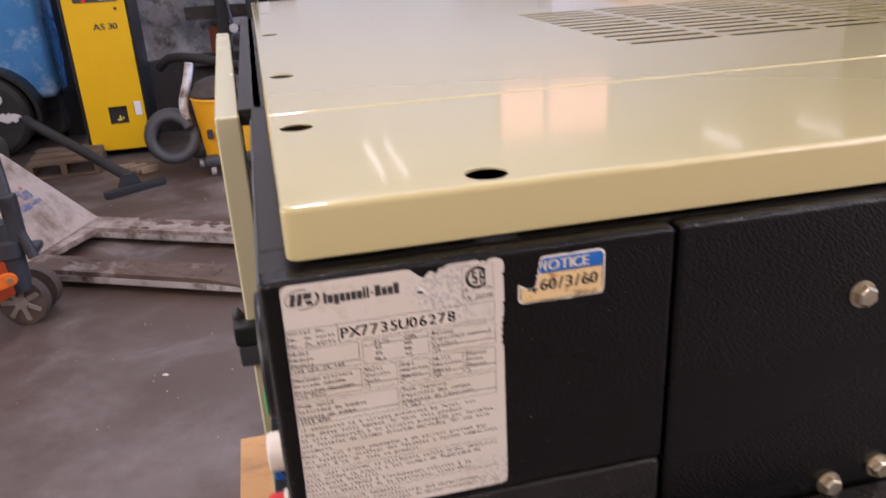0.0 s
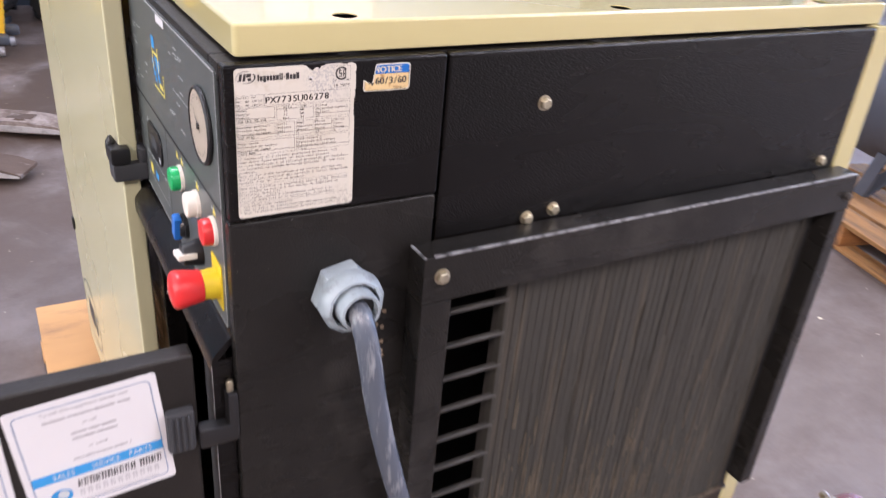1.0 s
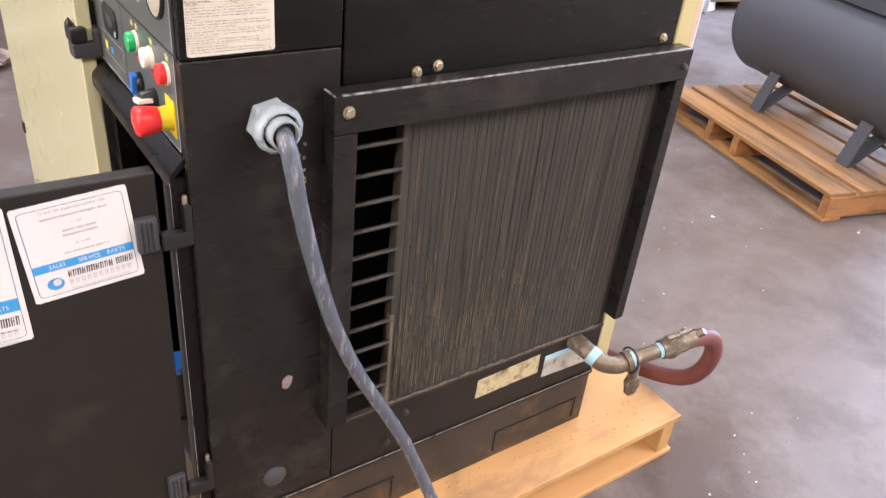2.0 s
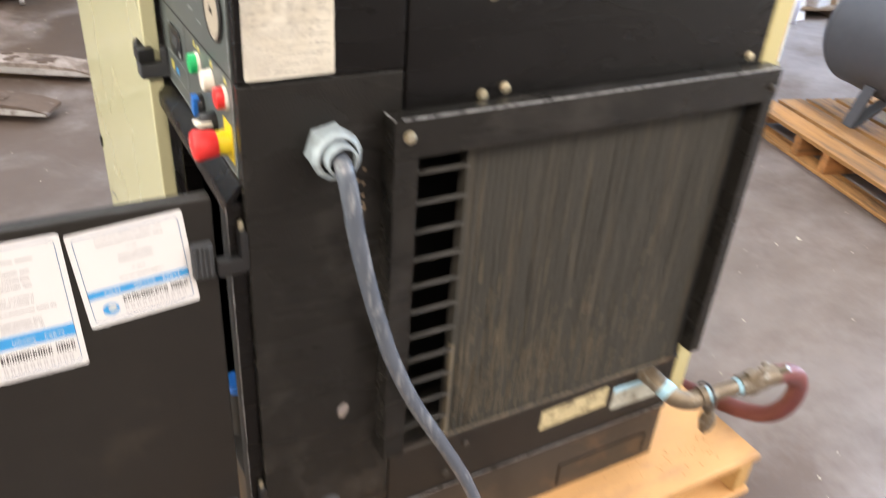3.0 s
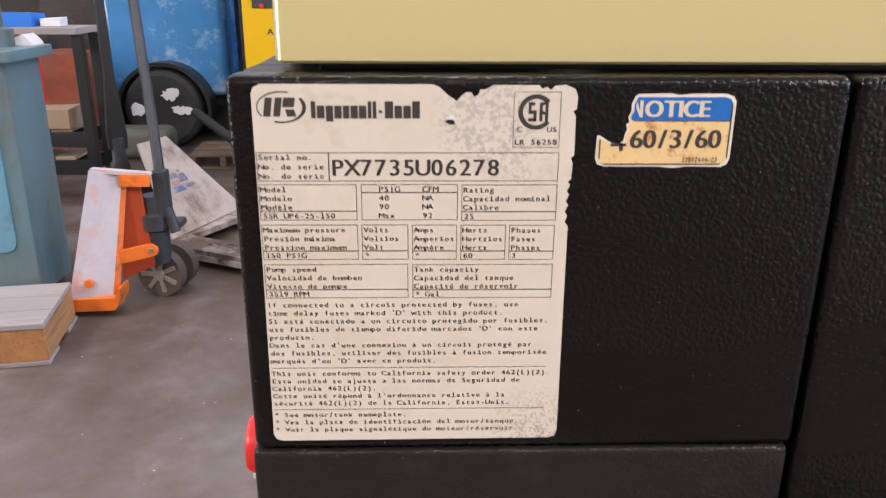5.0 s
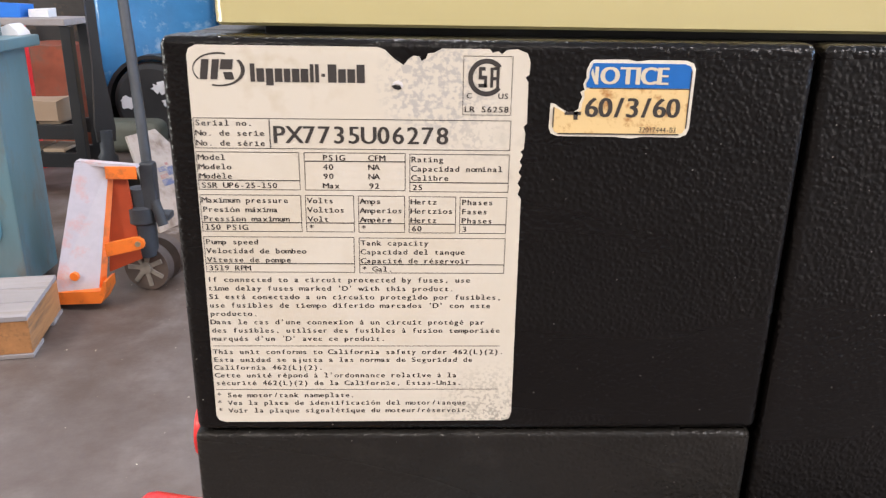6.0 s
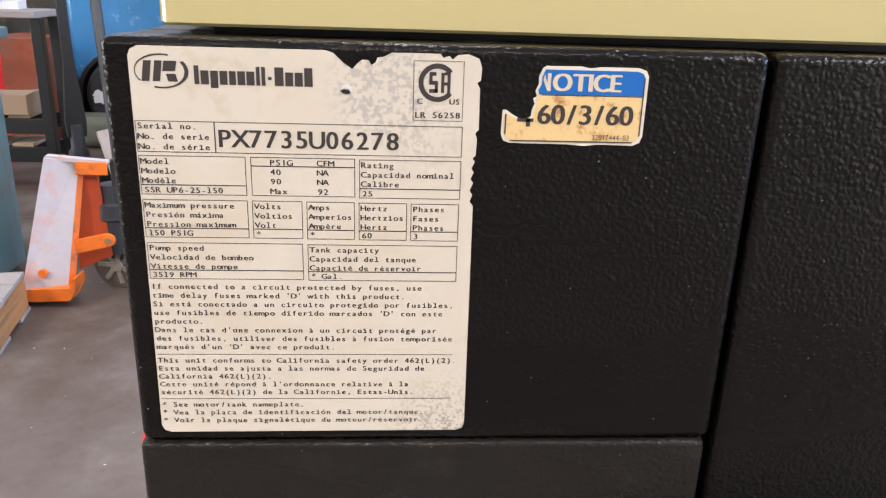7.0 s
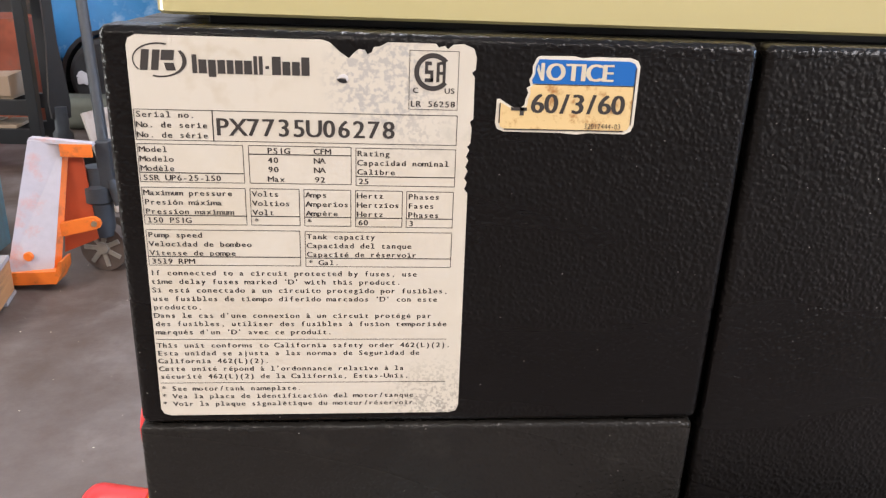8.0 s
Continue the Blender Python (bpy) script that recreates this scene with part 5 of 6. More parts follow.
paper(-0.2065, -0.0720, 0.8165, 0.9530, -4.2, 0.0115,
      ((0.68, 0.03, 0.58, 0.0017), (0.38, 0.06, 0.30, 0.0016), (0.28, 0.06, 0.30, 0.0016), (-0.08, 0.10, 0.40, 0.0015)),
      (("To sell this equipment please visit", 0.82, 0.02, 0.0058), ("or call", 0.53, 0.03, 0.0052), ("or email", 0.09, 0.06, 0.0052)), (-0.385, -0.215))
paper(-0.353, -0.2135, 0.762, 0.953, -1.0, 0.0112,
      ((0.74, 0.05, 0.50, 0.0018), (0.58, 0.02, 0.42, 0.0020), (0.48, 0.02, 0.40, 0.0020), (0.38, 0.02, 0.42, 0.0020), (0.22, 0.0, 0.42, 0.0018),
       (0.14, 0.0, 0.40, 0.0018), (0.02, 0.06, 0.66, 0.0020), (-0.14, 0.0, 0.46, 0.0022), (-0.22, 0.0, 0.46, 0.0022)), (), (-0.50, -0.31))


def door_hinge(parent, m, name="hinge"):
    bm = B()
    box(bm, -0.030, -0.002, -0.012, 0.004, -0.026, 0.026, 0.004, 2, m)
    for k in range(4):
        box(bm, -0.028 + 0.006 * k, -0.0245 + 0.006 * k, -0.015, -0.011, -0.022, 0.022, 0.0015, 1, m)
    h = part(name, bm, HINGE, parent, "dark grey plastic hinge")
    bm = B()
    box(bm, 0.0, 0.043, -0.015, 0.004, -0.027, -0.003, 0.004, 2, m)
    box(bm, 0.031, 0.043, -0.015, 0.004, -0.008, 0.036, 0.004, 2, m)
    part("hinge_leaf", bm, BLACK, h)
    bm = B()
    lathe(bm, [(0.0042, 0.0), (0.0042, 0.010), (0.0030, 0.012), (0.0, 0.0125)], m @ pose(0.036, -0.006, 0.0355), 12)
    part("hinge_pin", bm, STEEL, h)


door_hinge(comp, pose(-0.043, 0.014, 0.881))
door_hinge(comp, pose(-0.043, 0.014, 0.405))
bm = B()
ang = 1.6
cm = pose(-0.035, 0.424, 0.0, 0, 0, ang)
box(bm, 0.0, 0.024, 0.0, 0.812, 0.215, 1.250, 0.003, 3, cm)
cdoor = part("cream_front_door", bm, LITCREAM, comp, "cream enamelled front door, standing ajar")
bm = B()
box(bm, -0.012, 0.034, -0.012, 0.020, 0.984, 1.010, 0.004, 2, cm)
box(bm, 0.022, 0.034, -0.012, 0.018, 1.008, 1.030, 0.004, 2, cm)
latch = part("door_latch", bm, HINGE, cdoor, "dark grey plastic hinge half")
bm = B()
box(bm, -0.014, 0.012, -0.016, 0.022, 1.0105, 1.034, 0.004, 2, cm)
lathe(bm, [(0.0065, 0.0), (0.0065, 0.004), (0.003, 0.010), (0.001, 0.012)], cm @ pose(-0.008, 0.012, 1.033), 14)
part("hinge_barrel", bm, BLACK, latch)
bm = B()
box(bm, -0.005, 0.0, 0.785, 0.800, 0.535, 0.565, 0.002, 2, cm)
part("door_catch", bm, BLACK, cdoor)
bm = B()
for k in range(36):
    a0, a1 = 2 * math.pi * k / 36, 2 * math.pi * (k + 1) / 36
    bm.faces.new([bm.verts.new(cm @ Vector((-0.0006, 0.690 + ry * math.cos(a), 0.350 + rz * math.sin(a)))) for ry, rz, a in ((0.112, 0.082, a0), (0.112, 0.082, a1), (0.108, 0.078, a1), (0.108, 0.078, a0))])
for y0, y1 in ((0.63, 0.65), (0.67, 0.74)):
    bm.faces.new([bm.verts.new(cm @ Vector((-0.0006, y, z))) for y, z in ((y0, 0.32), (y1, 0.32), (y1 - 0.015, 0.38), (y0 - 0.015, 0.38))])
part("oval_emblem", bm, HINGE, cdoor, "dark oval emblem")


# ---- pallets ----
def pallet(name, m, sx, sy, tops, bottoms, stringers, label, group, mat_x=WOOD, mat_y=WOODY, top=0.13):
    """Deck boards run along x; stringers along y."""
    t = thing(name, label, "pallet", m, group)
    rng = random.Random(hash((round(sx * 100), round(sy * 100))) % 1000)
    for y0, y1 in tops:
        bm = B()
        box(bm, rng.uniform(0, 0.006), sx - rng.uniform(0, 0.006), y0, y1, top - 0.019, top, 0.002, 1)
        part("deck_board", bm, mat_x, t)
    for x0, x1 in stringers:
        bm = B()
        box(bm, x0, x1, 0.006, sy - 0.006, 0.017, top - 0.0195, 0.002, 1)
        part("stringer", bm, mat_y, t)
    for y0, y1 in bottoms:
        bm = B()
        box(bm, rng.uniform(0, 0.006), sx - rng.uniform(0, 0.006), y0, y1, 0.001, 0.0165, 0.002, 1)
        part("bottom_board", bm, mat_x, t)
    return t


pallet("machine_pallet", pose(-0.18, -0.112, 0), 1.316, 1.675, ((0, 1.675),),
       ((0.0, 0.10), (0.42, 0.52), (0.80, 0.90), (1.57, 1.67)), ((0.01, 0.05), (0.36, 0.40), (0.755, 0.795), (1.262, 1.302)),
       "plywood-decked wooden pallet under the machine, dusty", "", DECK)
pallet("loose_pallet", pose(3.671, 0.218, 0, 0, 0, 75), 1.24, 1.0, ((0, 0.14), (0.17, 0.31), (0.35, 0.49), (0.52, 0.66), (0.69, 0.83), (0.86, 1.0)),
       ((0.0, 0.10), (0.45, 0.55), (0.90, 1.0)), ((0.0, 0.045), (0.60, 0.645), (0.80, 0.845), (1.19, 1.235)),
       "orange-brown wooden pallet carrying a charcoal tank", "", TANBOARD, TANBLOCK)


# ---- tank on its pallet ----
def air_tank(m):
    t = thing("air_tank", "charcoal painted horizontal air tank on strap feet", "tank", m)
    r, half = 0.27, 0.665
    bm = B()
    prof = [(0.0, -half - 0.13)] + [(r * math.sin(a), -half - 0.13 * math.cos(a)) for a in np.linspace(0.25, math.pi / 2, 8)]
    prof += [(r, half)] + [(r * math.cos(a), half + 0.13 * math.sin(a)) for a in np.linspace(0.2, 1.4, 8)] + [(0.0, half + 0.13)]
    lathe(bm, prof, pose(0, 0, 0.36, 0, 90, 0), 56)
    shell = part("shell", bm, TANK, t)
    for x in (-half, half):
        bm = B()
        lathe(bm, [(r + 0.0005, x - 0.008), (r + 0.003, x - 0.004), (r + 0.003, x + 0.004), (r + 0.0005, x + 0.008)], pose(0, 0, 0.36, 0, 90, 0), 56)
        part("weld_seam", bm, TANK, shell)
    for x in (-0.315, 0.315):
        for s in (1, -1):
            bm = B()
            turn = Matrix(((0, 1, 0, 0), (1, 0, 0, 0), (0, 0, 1, 0), (0, 0, 0, 1)))
            prism(bm, [(s * 0.218, 0.192), (s * 0.226, 0.188), (s * 0.284, 0.008), (s * 0.284, 0.0), (s * 0.258, 0.0), (s * 0.110, 0.118), (s * 0.116, 0.126), (s * 0.262, 0.010), (s * 0.272, 0.012)],
                  x - 0.035, x + 0.035, turn)
            part("strap_foot", bm, TANK, t)
    bm = B()
    box(bm, -0.34, 0.62, -0.16, 0.16, 0.655, 0.672, 0.003)
    box(bm, -0.34, 0.62, -0.16, -0.145, 0.60, 0.655, 0.002)
    box(bm, -0.34, 0.62, 0.145, 0.16, 0.60, 0.655, 0.002)
    part("mounting_plate", bm, TANK, t)
    for x in (-0.2, 0.5):
        bm = B()
        cyl(bm, (x, -0.10, 0.36), (x, -0.30, 0.36), 0.03, seg=20)
        part("port", bm, TANK, t)


air_tank(pose(3.395, 0.861, 0.131, 0, 0, 73))


# ---- pallet trucks ----
def dirty_pallet_truck(m):
    t = thing("pallet_truck", "dirty grey hand pallet truck with worn forks lowered", "pallet truck", m)
    for y0 in (0.0, 0.53):
        bm = B()
        prism(bm, [(-0.10, 0.030), (-0.10, 0.085), (0.95, 0.085), (1.10, 0.070), (1.175, 0.048), (1.175, 0.034), (1.08, 0.030)], y0, y0 + 0.16)
        fork = part("fork", bm, FORKDIRT if y0 == 0.0 else JACKGREY, t, "grimy grey fork")
        bm = B()
        prism(bm, [(0.05, 0.034), (0.05, 0.062), (0.95, 0.064), (1.10, 0.058), (1.17, 0.044), (1.17, 0.036)], y0 - 0.004, y0 - 0.0005)
        part("worn_edge", bm, JACKEDGE, fork, "scraped pale metal fork edge")
        bm = B()
        box(bm, 0.86, 0.98, y0 + 0.045, y0 + 0.115, 0.0852, 0.0868, 0.0005, 1)
        part("slot_cover", bm, FORKDIRT, fork)
        bm = B()
        cyl(bm, (0.93, y0 + 0.05, 0.037), (0.93, y0 + 0.11, 0.037), 0.036, seg=20)
        part("load_roller", bm, IRON, fork)
        bm = B()
        rng = random.Random(int(40 + 10 * y0))
        for k in range(46 if y0 == 0.0 else 16):
            x, y, rad = rng.uniform(0.1, 0.98), y0 + rng.uniform(0.015, 0.145), rng.uniform(0.008, 0.026)
            n = rng.randint(7, 10)
            ring = [bm.verts.new((x + 1.7 * rad * math.cos(6.283 * j / n) * rng.uniform(0.6, 1.2), min(y0 + 0.158, max(y0 + 0.002, y + rad * math.sin(6.283 * j / n) * rng.uniform(0.6, 1.2))), 0.0852)) for j in range(n)]
            tops = [bm.verts.new((x + (v.co.x - x) * 0.55, y + (v.co.y - y) * 0.55, 0.0852 + rad * rng.uniform(0.22, 0.42))) for v in ring]
            for j in range(n):
                bm.faces.new((ring[j], ring[(j + 1) % n], tops[(j + 1) % n], tops[j]))
            bm.faces.new(tops)
        tagged(part("caked_dirt", bm, FORKDIRT, fork), kind="stuff")
    bm = B()
    a = [(0.0, 0.06, 0.086), (-0.08, 0.68, 0.086), (-0.36, 0.44, 0.50), (-0.33, 0.22, 0.50)]
    vs = [bm.verts.new(p) for p in a] + [bm.verts.new((x - 0.012, y, z - 0.006)) for x, y, z in a]
    for q in ((0, 1, 2, 3), (4, 5, 6, 7), (0, 1, 5, 4), (1, 2, 6, 5), (2, 3, 7, 6), (3, 0, 4, 7)):
        bm.faces.new([vs[k] for k in q])
    shield = part("shield", bm, SHIELD, t, "dirty pale sloping shield")
    c = [Vector(p) for p in a]
    out = (c[1] - c[0]).cross(c[3] - c[0]).normalized()
    out = out if out.x > 0 else -out

    def on_shield(u, v):
        return c[0].lerp(c[1], u).lerp(c[3].lerp(c[2], u), v) + out * 0.004

    for u0, u1, v0, v1, ink in ((0.30, 0.48, 0.40, 0.47, INKFADE), (0.32, 0.45, 0.48, 0.52, REDFADE), (0.46, 0.62, 0.49, 0.58, INKFADE), (0.50, 0.66, 0.42, 0.46, INKFADE), (0.34, 0.50, 0.55, 0.60, INKFADE), (0.52, 0.58, 0.60, 0.63, REDFADE)):
        bm = B()
        bm.faces.new([bm.verts.new(on_shield(u, v)) for u, v in ((u0, v0), (u1, v0), (u1, v1), (u0, v1))])
        part("worn_mark", bm, ink, shield)
    bm = B()
    prism(bm, [(-0.36, 0.05), (0.02, 0.05), (0.02, 0.080), (-0.10, 0.080), (-0.36, 0.11)], 0.02, 0.67)
    part("cross_member", bm, JACKGREY, t)
    bm = B()
    lathe(bm, [(0.045, 0.10), (0.05, 0.14), (0.05, 0.36), (0.035, 0.38), (0.035, 0.50), (0.0, 0.505)], pose(-0.556, 0.29, 0), 24)
    box(bm, -0.636, -0.36, 0.225, 0.355, 0.22, 0.30, 0.015)
    part("pump", bm, IRON, t)
    for y in (0.185, 0.345):
        bm = B()
        cyl(bm, (-0.566, y, 0.09), (-0.566, y + 0.05, 0.09), 0.09, seg=32)
        part("steer_wheel", bm, IRON, t)
    bm = B()
    prism(bm, [(-0.045, 0.44), (0.045, 0.44), (0.05, 0.52), (0.024, 0.82), (0.020, 1.32), (-0.020, 1.32), (-0.024, 0.82), (-0.05, 0.52)], -0.016, 0.016, pose(-0.555, 0.29, 0, 0, 0, 62))
    tube(bm, ((-0.556, 0.29, 1.30), (-0.565, 0.20, 1.38), (-0.575, 0.21, 1.48), (-0.575, 0.29, 1.50), (-0.575, 0.37, 1.48), (-0.565, 0.38, 1.38), (-0.556, 0.29, 1.30)), 0.014, 10, 5)
    part("handle", bm, BLACK, t)


dirty_pallet_truck(pose(-1.185, 3.315, 0, 0, 0, -27.5))


def orange_pallet_truck():
    t = thing("pallet_truck", "orange hand pallet truck with worn paint and a dark tiller", "pallet truck", pose(-1.2, 2.75, 0), world_parts=True)
    bm = B()
    q = [(-1.350, 2.640, 0.072), (-1.186, 2.668, 0.072), (-1.130, 2.780, 0.555), (-1.246, 2.745, 0.573)]
    vs = [bm.verts.new(p) for p in q] + [bm.verts.new((x + 0.004, y + 0.010, z)) for x, y, z in q]
    for f in ((0, 1, 2, 3), (4, 5, 6, 7), (0, 1, 5, 4), (1, 2, 6, 5), (2, 3, 7, 6), (3, 0, 4, 7)):
        bm.faces.new([vs[k] for k in f])
    sh = part("shield", bm, WORN, t, "worn pinkish grey sloping shield")
    bm = B()
    q = [(-1.186, 2.667, 0.072), (-1.130, 2.779, 0.555), (-1.117, 2.800, 0.550), (-1.168, 2.692, 0.072)]
    vs = [bm.verts.new(p) for p in q] + [bm.verts.new((x - 0.004, y + 0.012, z)) for x, y, z in q]
    for f in ((0, 1, 2, 3), (4, 5, 6, 7), (0, 1, 5, 4), (1, 2, 6, 5), (2, 3, 7, 6), (3, 0, 4, 7)):
        bm.faces.new([vs[k] for k in f])
    part("shield_edge", bm, ORANGE, sh)
    bm = B()
    prism(bm, [(-1.256, 0.566), (-1.246, 0.580), (-1.020, 0.562), (-1.015, 0.553), (-1.020, 0.548), (-1.125, 0.554)], 2.76, 2.795)
    part("top_flange", bm, WORN, t)
    bm = B()
    box(bm, -1.138, -1.016, 2.752, 2.760, 0.508, 0.559, 0.003)
    part("flange_edge", bm, ORANGE, t)
    bm = B()
    prism(bm, [(-1.384, 0.022), (-1.170, 0.030), (-1.142, 0.082), (-1.140, 0.124), (-1.152, 0.120), (-1.166, 0.082), (-1.350, 0.074), (-1.384, 0.050)], 2.632, 2.73)
    part("foot", bm, ORANGE, t)
    bm = B()
    prism(bm, [(-1.19, 0.19), (-1.19, 0.245), (-1.045, 0.277), (-1.025, 0.277), (-1.009, 0.266), (-1.004, 0.250), (-1.010, 0.236), (-1.030, 0.228)], 2.715, 2.735)
    link = part("link_arm", bm, ORANGE, t)
    bm = B()
    cyl(bm, (-1.028, 2.715, 0.253), (-1.028, 2.708, 0.253), 0.011, seg=12)
    part("pin", bm, STEEL, link)
    bm = B()
    cyl(bm, (-1.266, 2.660, 0.138), (-1.268, 2.645, 0.137), 0.018, seg=8)
    part("bolt", bm, ORANGE, sh)
    bm = B()
    prism(bm, [(-1.19, 0.10), (-1.05, 0.16), (-1.075, 0.52), (-1.14, 0.53)], 2.80, 2.812)
    part("inner_plate", bm, REDOX, t, "dark red-orange inner plate")
    bm = B()
    cyl(bm, (-1.056, 2.850, 0.101), (-1.046, 2.900, 0.101), 0.100, seg=40)
    wheel = part("steer_wheel", bm, WHEELRIM, t, "grey steering wheel with a dirty hub")
    hm, deep = toward((-1.056, 2.850, 0.101), (-1.046, 2.900, 0.101))
    for k in range(7):
        bm = B()
        box(bm, 0.024, 0.082, -0.010, 0.010, -deep / 2 - 0.005, -deep / 2 + 0.002, 0.002, 1, hm @ pose(0, 0, 0, 0, 0, 360 * k / 7))
        part("spoke", bm, SPOKE, wheel)
    bm = B()
    lathe(bm, [(0.0, -deep / 2 - 0.012), (0.026, -deep / 2 - 0.010), (0.030, -deep / 2 + 0.001)], hm, 20)
    part("hub", bm, SPOKE, wheel)
    bm = B()
    cyl(bm, (-1.036, 2.965, 0.100), (-1.026, 3.015, 0.100), 0.099, seg=32)
    part("steer_wheel", bm, WHEELRIM, t)
    bm = B()
    lathe(bm, [(0.045, 0.16), (0.05, 0.20), (0.05, 0.30), (0.062, 0.31), (0.062, 0.37), (0.045, 0.38), (0.045, 0.45), (0.0, 0.452)], pose(-1.045, 2.85, 0), 24)
    box(bm, -1.10, -0.93, 2.82, 2.90, 0.315, 0.345, 0.008)
    box(bm, -1.03, -0.97, 2.81, 2.87, 0.36, 0.56, 0.012)
    cyl(bm, (-0.985, 2.83, 0.40), (-0.955, 2.82, 0.30), 0.022, seg=14)
    part("pump", bm, IRON, t)
    bm = B()
    tube(bm, ((-1.002, 2.845, 0.50), (-1.028, 2.90, 0.72), (-1.075, 3.00, 1.02), (-1.11, 3.08, 1.20)), 0.021, 14, 6)
    tube(bm, ((-1.11, 3.08, 1.20), (-1.17, 3.09, 1.27), (-1.18, 3.12, 1.36), (-1.13, 3.13, 1.39), (-1.08, 3.13, 1.36), (-1.06, 3.09, 1.27), (-1.11, 3.08, 1.20)), 0.014, 10, 5)
    part("tiller", bm, IRON, t, "dark grey tiller arm")
    for x in (0.0, -0.42):
        bm = B()
        box(bm, -2.4, -1.345, 2.32 + (0.30 if x else 0.0), 2.46 + (0.30 if x else 0.0), 0.035, 0.075, 0.006)
        part("fork", bm, ORANGE, t)


orange_pallet_truck()
pallet("worn_pallet", pose(-2.427, 2.012, 0, 0, 0, 10), 1.2, 0.40, ((0, 0.13), (0.135, 0.27), (0.275, 0.40)), ((0.0, 0.13), (0.27, 0.40)), ((0.02, 0.16), (0.55, 0.69), (0.86, 1.01), (1.02, 1.195)),
       "wooden pallet with grey weathered boards", "", GREYBOARD, TANBLOCK, 0.16)

# ---- teal machine base ----
tb = thing("teal_machine", "teal painted steel machine base with a rounded door", "machine", pose(-2.1, 3.15, 0), world_parts=True)
bm = B()
box(bm, -2.75, -1.53, 2.80, 3.09, 0.03, 0.985, 0.012)
part("cabinet", bm, TEAL, tb)
bm = B()
prism(bm, rounded(-2.60, -1.60, 0.22, 0.90, 0.05), 2.792, 2.802)
part("door", bm, TEALDOOR, tb)
bm = B()
box(bm, -2.80, -1.485, 2.75, 3.13, 0.985, 1.030, 0.008)
part("top_slab", bm, TEAL, tb, "pale worn teal top slab")
bm = B()
box(bm, -2.72, -1.57, 2.84, 3.05, 0.0, 0.03)
part("plinth", bm, IRON, tb)
bm = B()
lathe(bm, [(0.085, 0.985), (0.085, 1.05), (0.052, 1.06), (0.050, 1.9), (0.0, 1.9)], pose(-1.665, 3.0, 0.0455), 28)
part("column", bm, COLUMN, tb, "grey-green round machine column")
bm = B()
box(bm, -1.99, -1.80, 2.82, 3.08, 1.031, 1.075, 0.012)
box(bm, -1.97, -1.90, 2.86, 3.02, 1.07, 1.20, 0.015)
cyl(bm, (-1.86, 2.80, 1.10), (-1.86, 3.08, 1.10), 0.018, seg=14)
solid("iron_vise", bm, IRON, "dark iron vise on the teal machine", "vise")
bm = B()
prism(bm, [(-1.60, 1.0305), (-1.515, 1.0305), (-1.52, 1.045), (-1.55, 1.075), (-1.59, 1.06)], 3.02, 3.12)
solid("rag", bm, PAPER, "crumpled white rag on the teal machine", "rag")

# ---- yellow cabinet ----
yc = thing("yellow_compressor_cabinet", "tall yellow steel compressor cabinet with black sides", "compressor", pose(-1.04, 5.95, 0), world_parts=True)
bm = B()
box(bm, -1.275, -0.822, 5.69, 6.20, 0.04, 1.72, 0.01)
part("black_housing", bm, BLACK, yc)
bm = B()
WX0, WX1, WZ0, WZ1 = -1.090, -0.960, 0.245, 0.372
xs, zs = (-1.245, WX0, WX1, -0.840), (0.06, WZ0, WZ1, 1.70)
grid = {(i, j, k): bm.verts.new((xs[i], y, zs[j])) for i in range(4) for j in range(4) for k, y in enumerate((5.660, 5.688))}
for i in range(3):
    for j in range(3):
        if (i, j) != (1, 1):
            for k in (0, 1):
                bm.faces.new([grid[i, j, k], grid[i + 1, j, k], grid[i + 1, j + 1, k], grid[i, j + 1, k]])
for ring in ([(i, 0) for i in range(3)] + [(3, j) for j in range(3)] + [(i, 3) for i in (3, 2, 1)] + [(0, j) for j in (3, 2, 1)], [(1, 1), (2, 1), (2, 2), (1, 2)]):
    for (a, b), (c, d) in zip(ring, ring[1:] + ring[:1]):
        bm.faces.new([grid[a, b, 0], grid[c, d, 0], grid[c, d, 1], grid[a, b, 1]])
front = part("front_panel", bm, YPAINT, yc, "yellow enamelled front panel")
# glints in the window, painted as flat yellow shapes
bm = B()
for a, b, c, d in ((0.050, 0.082, 0.022, 0.034), (0.066, 0.076, 0.036, 0.056), (0.088, 0.096, 0.028, 0.048)):
    prism(bm, rounded(WX0 + a, WX0 + b, WZ0 + c, WZ0 + d, 0.003), 5.684, 5.688)
part("window_glint", bm, INKYEL, front)
bm = B()
box(bm, WX0 - 0.004, WX1 + 0.004, 5.6885, 5.6895, WZ0 - 0.004, WZ1 + 0.004)
part("window", bm, ROOF_IN, front)
bm = B()
write(bm, "AS 30", Matrix.Translation((-1.072, 5.6585, 0.910)) @ FRONT, 0.060, None, 1.12, bold=0.0025)
part("model_letters", bm, INK, front)
bm = B()
box(bm, -0.905, -0.858, 5.655, 5.659, 0.30, 0.40)
part("paper_label", bm, PAPER, front)
bm = B()
box(bm, -1.17, -0.885, 5.652, 5.659, 1.095, 1.34, 0.004)
dsp = part("control_unit", bm, IRON, front)
bm = B()
box(bm, -1.00, -0.90, 5.649, 5.6525, 1.105, 1.135)
part("display", bm, LINE, dsp)
bm = B()
cyl(bm, (-0.905, 5.659, 1.045), (-0.905, 5.653, 1.045), 0.010, seg=12)
part("lock", bm, BLACK, front)
bm = B()
cyl(bm, (-1.10, 5.652, 1.112), (-1.10, 5.645, 1.112), 0.016, seg=14)
part("stop_knob", bm, RED, dsp)

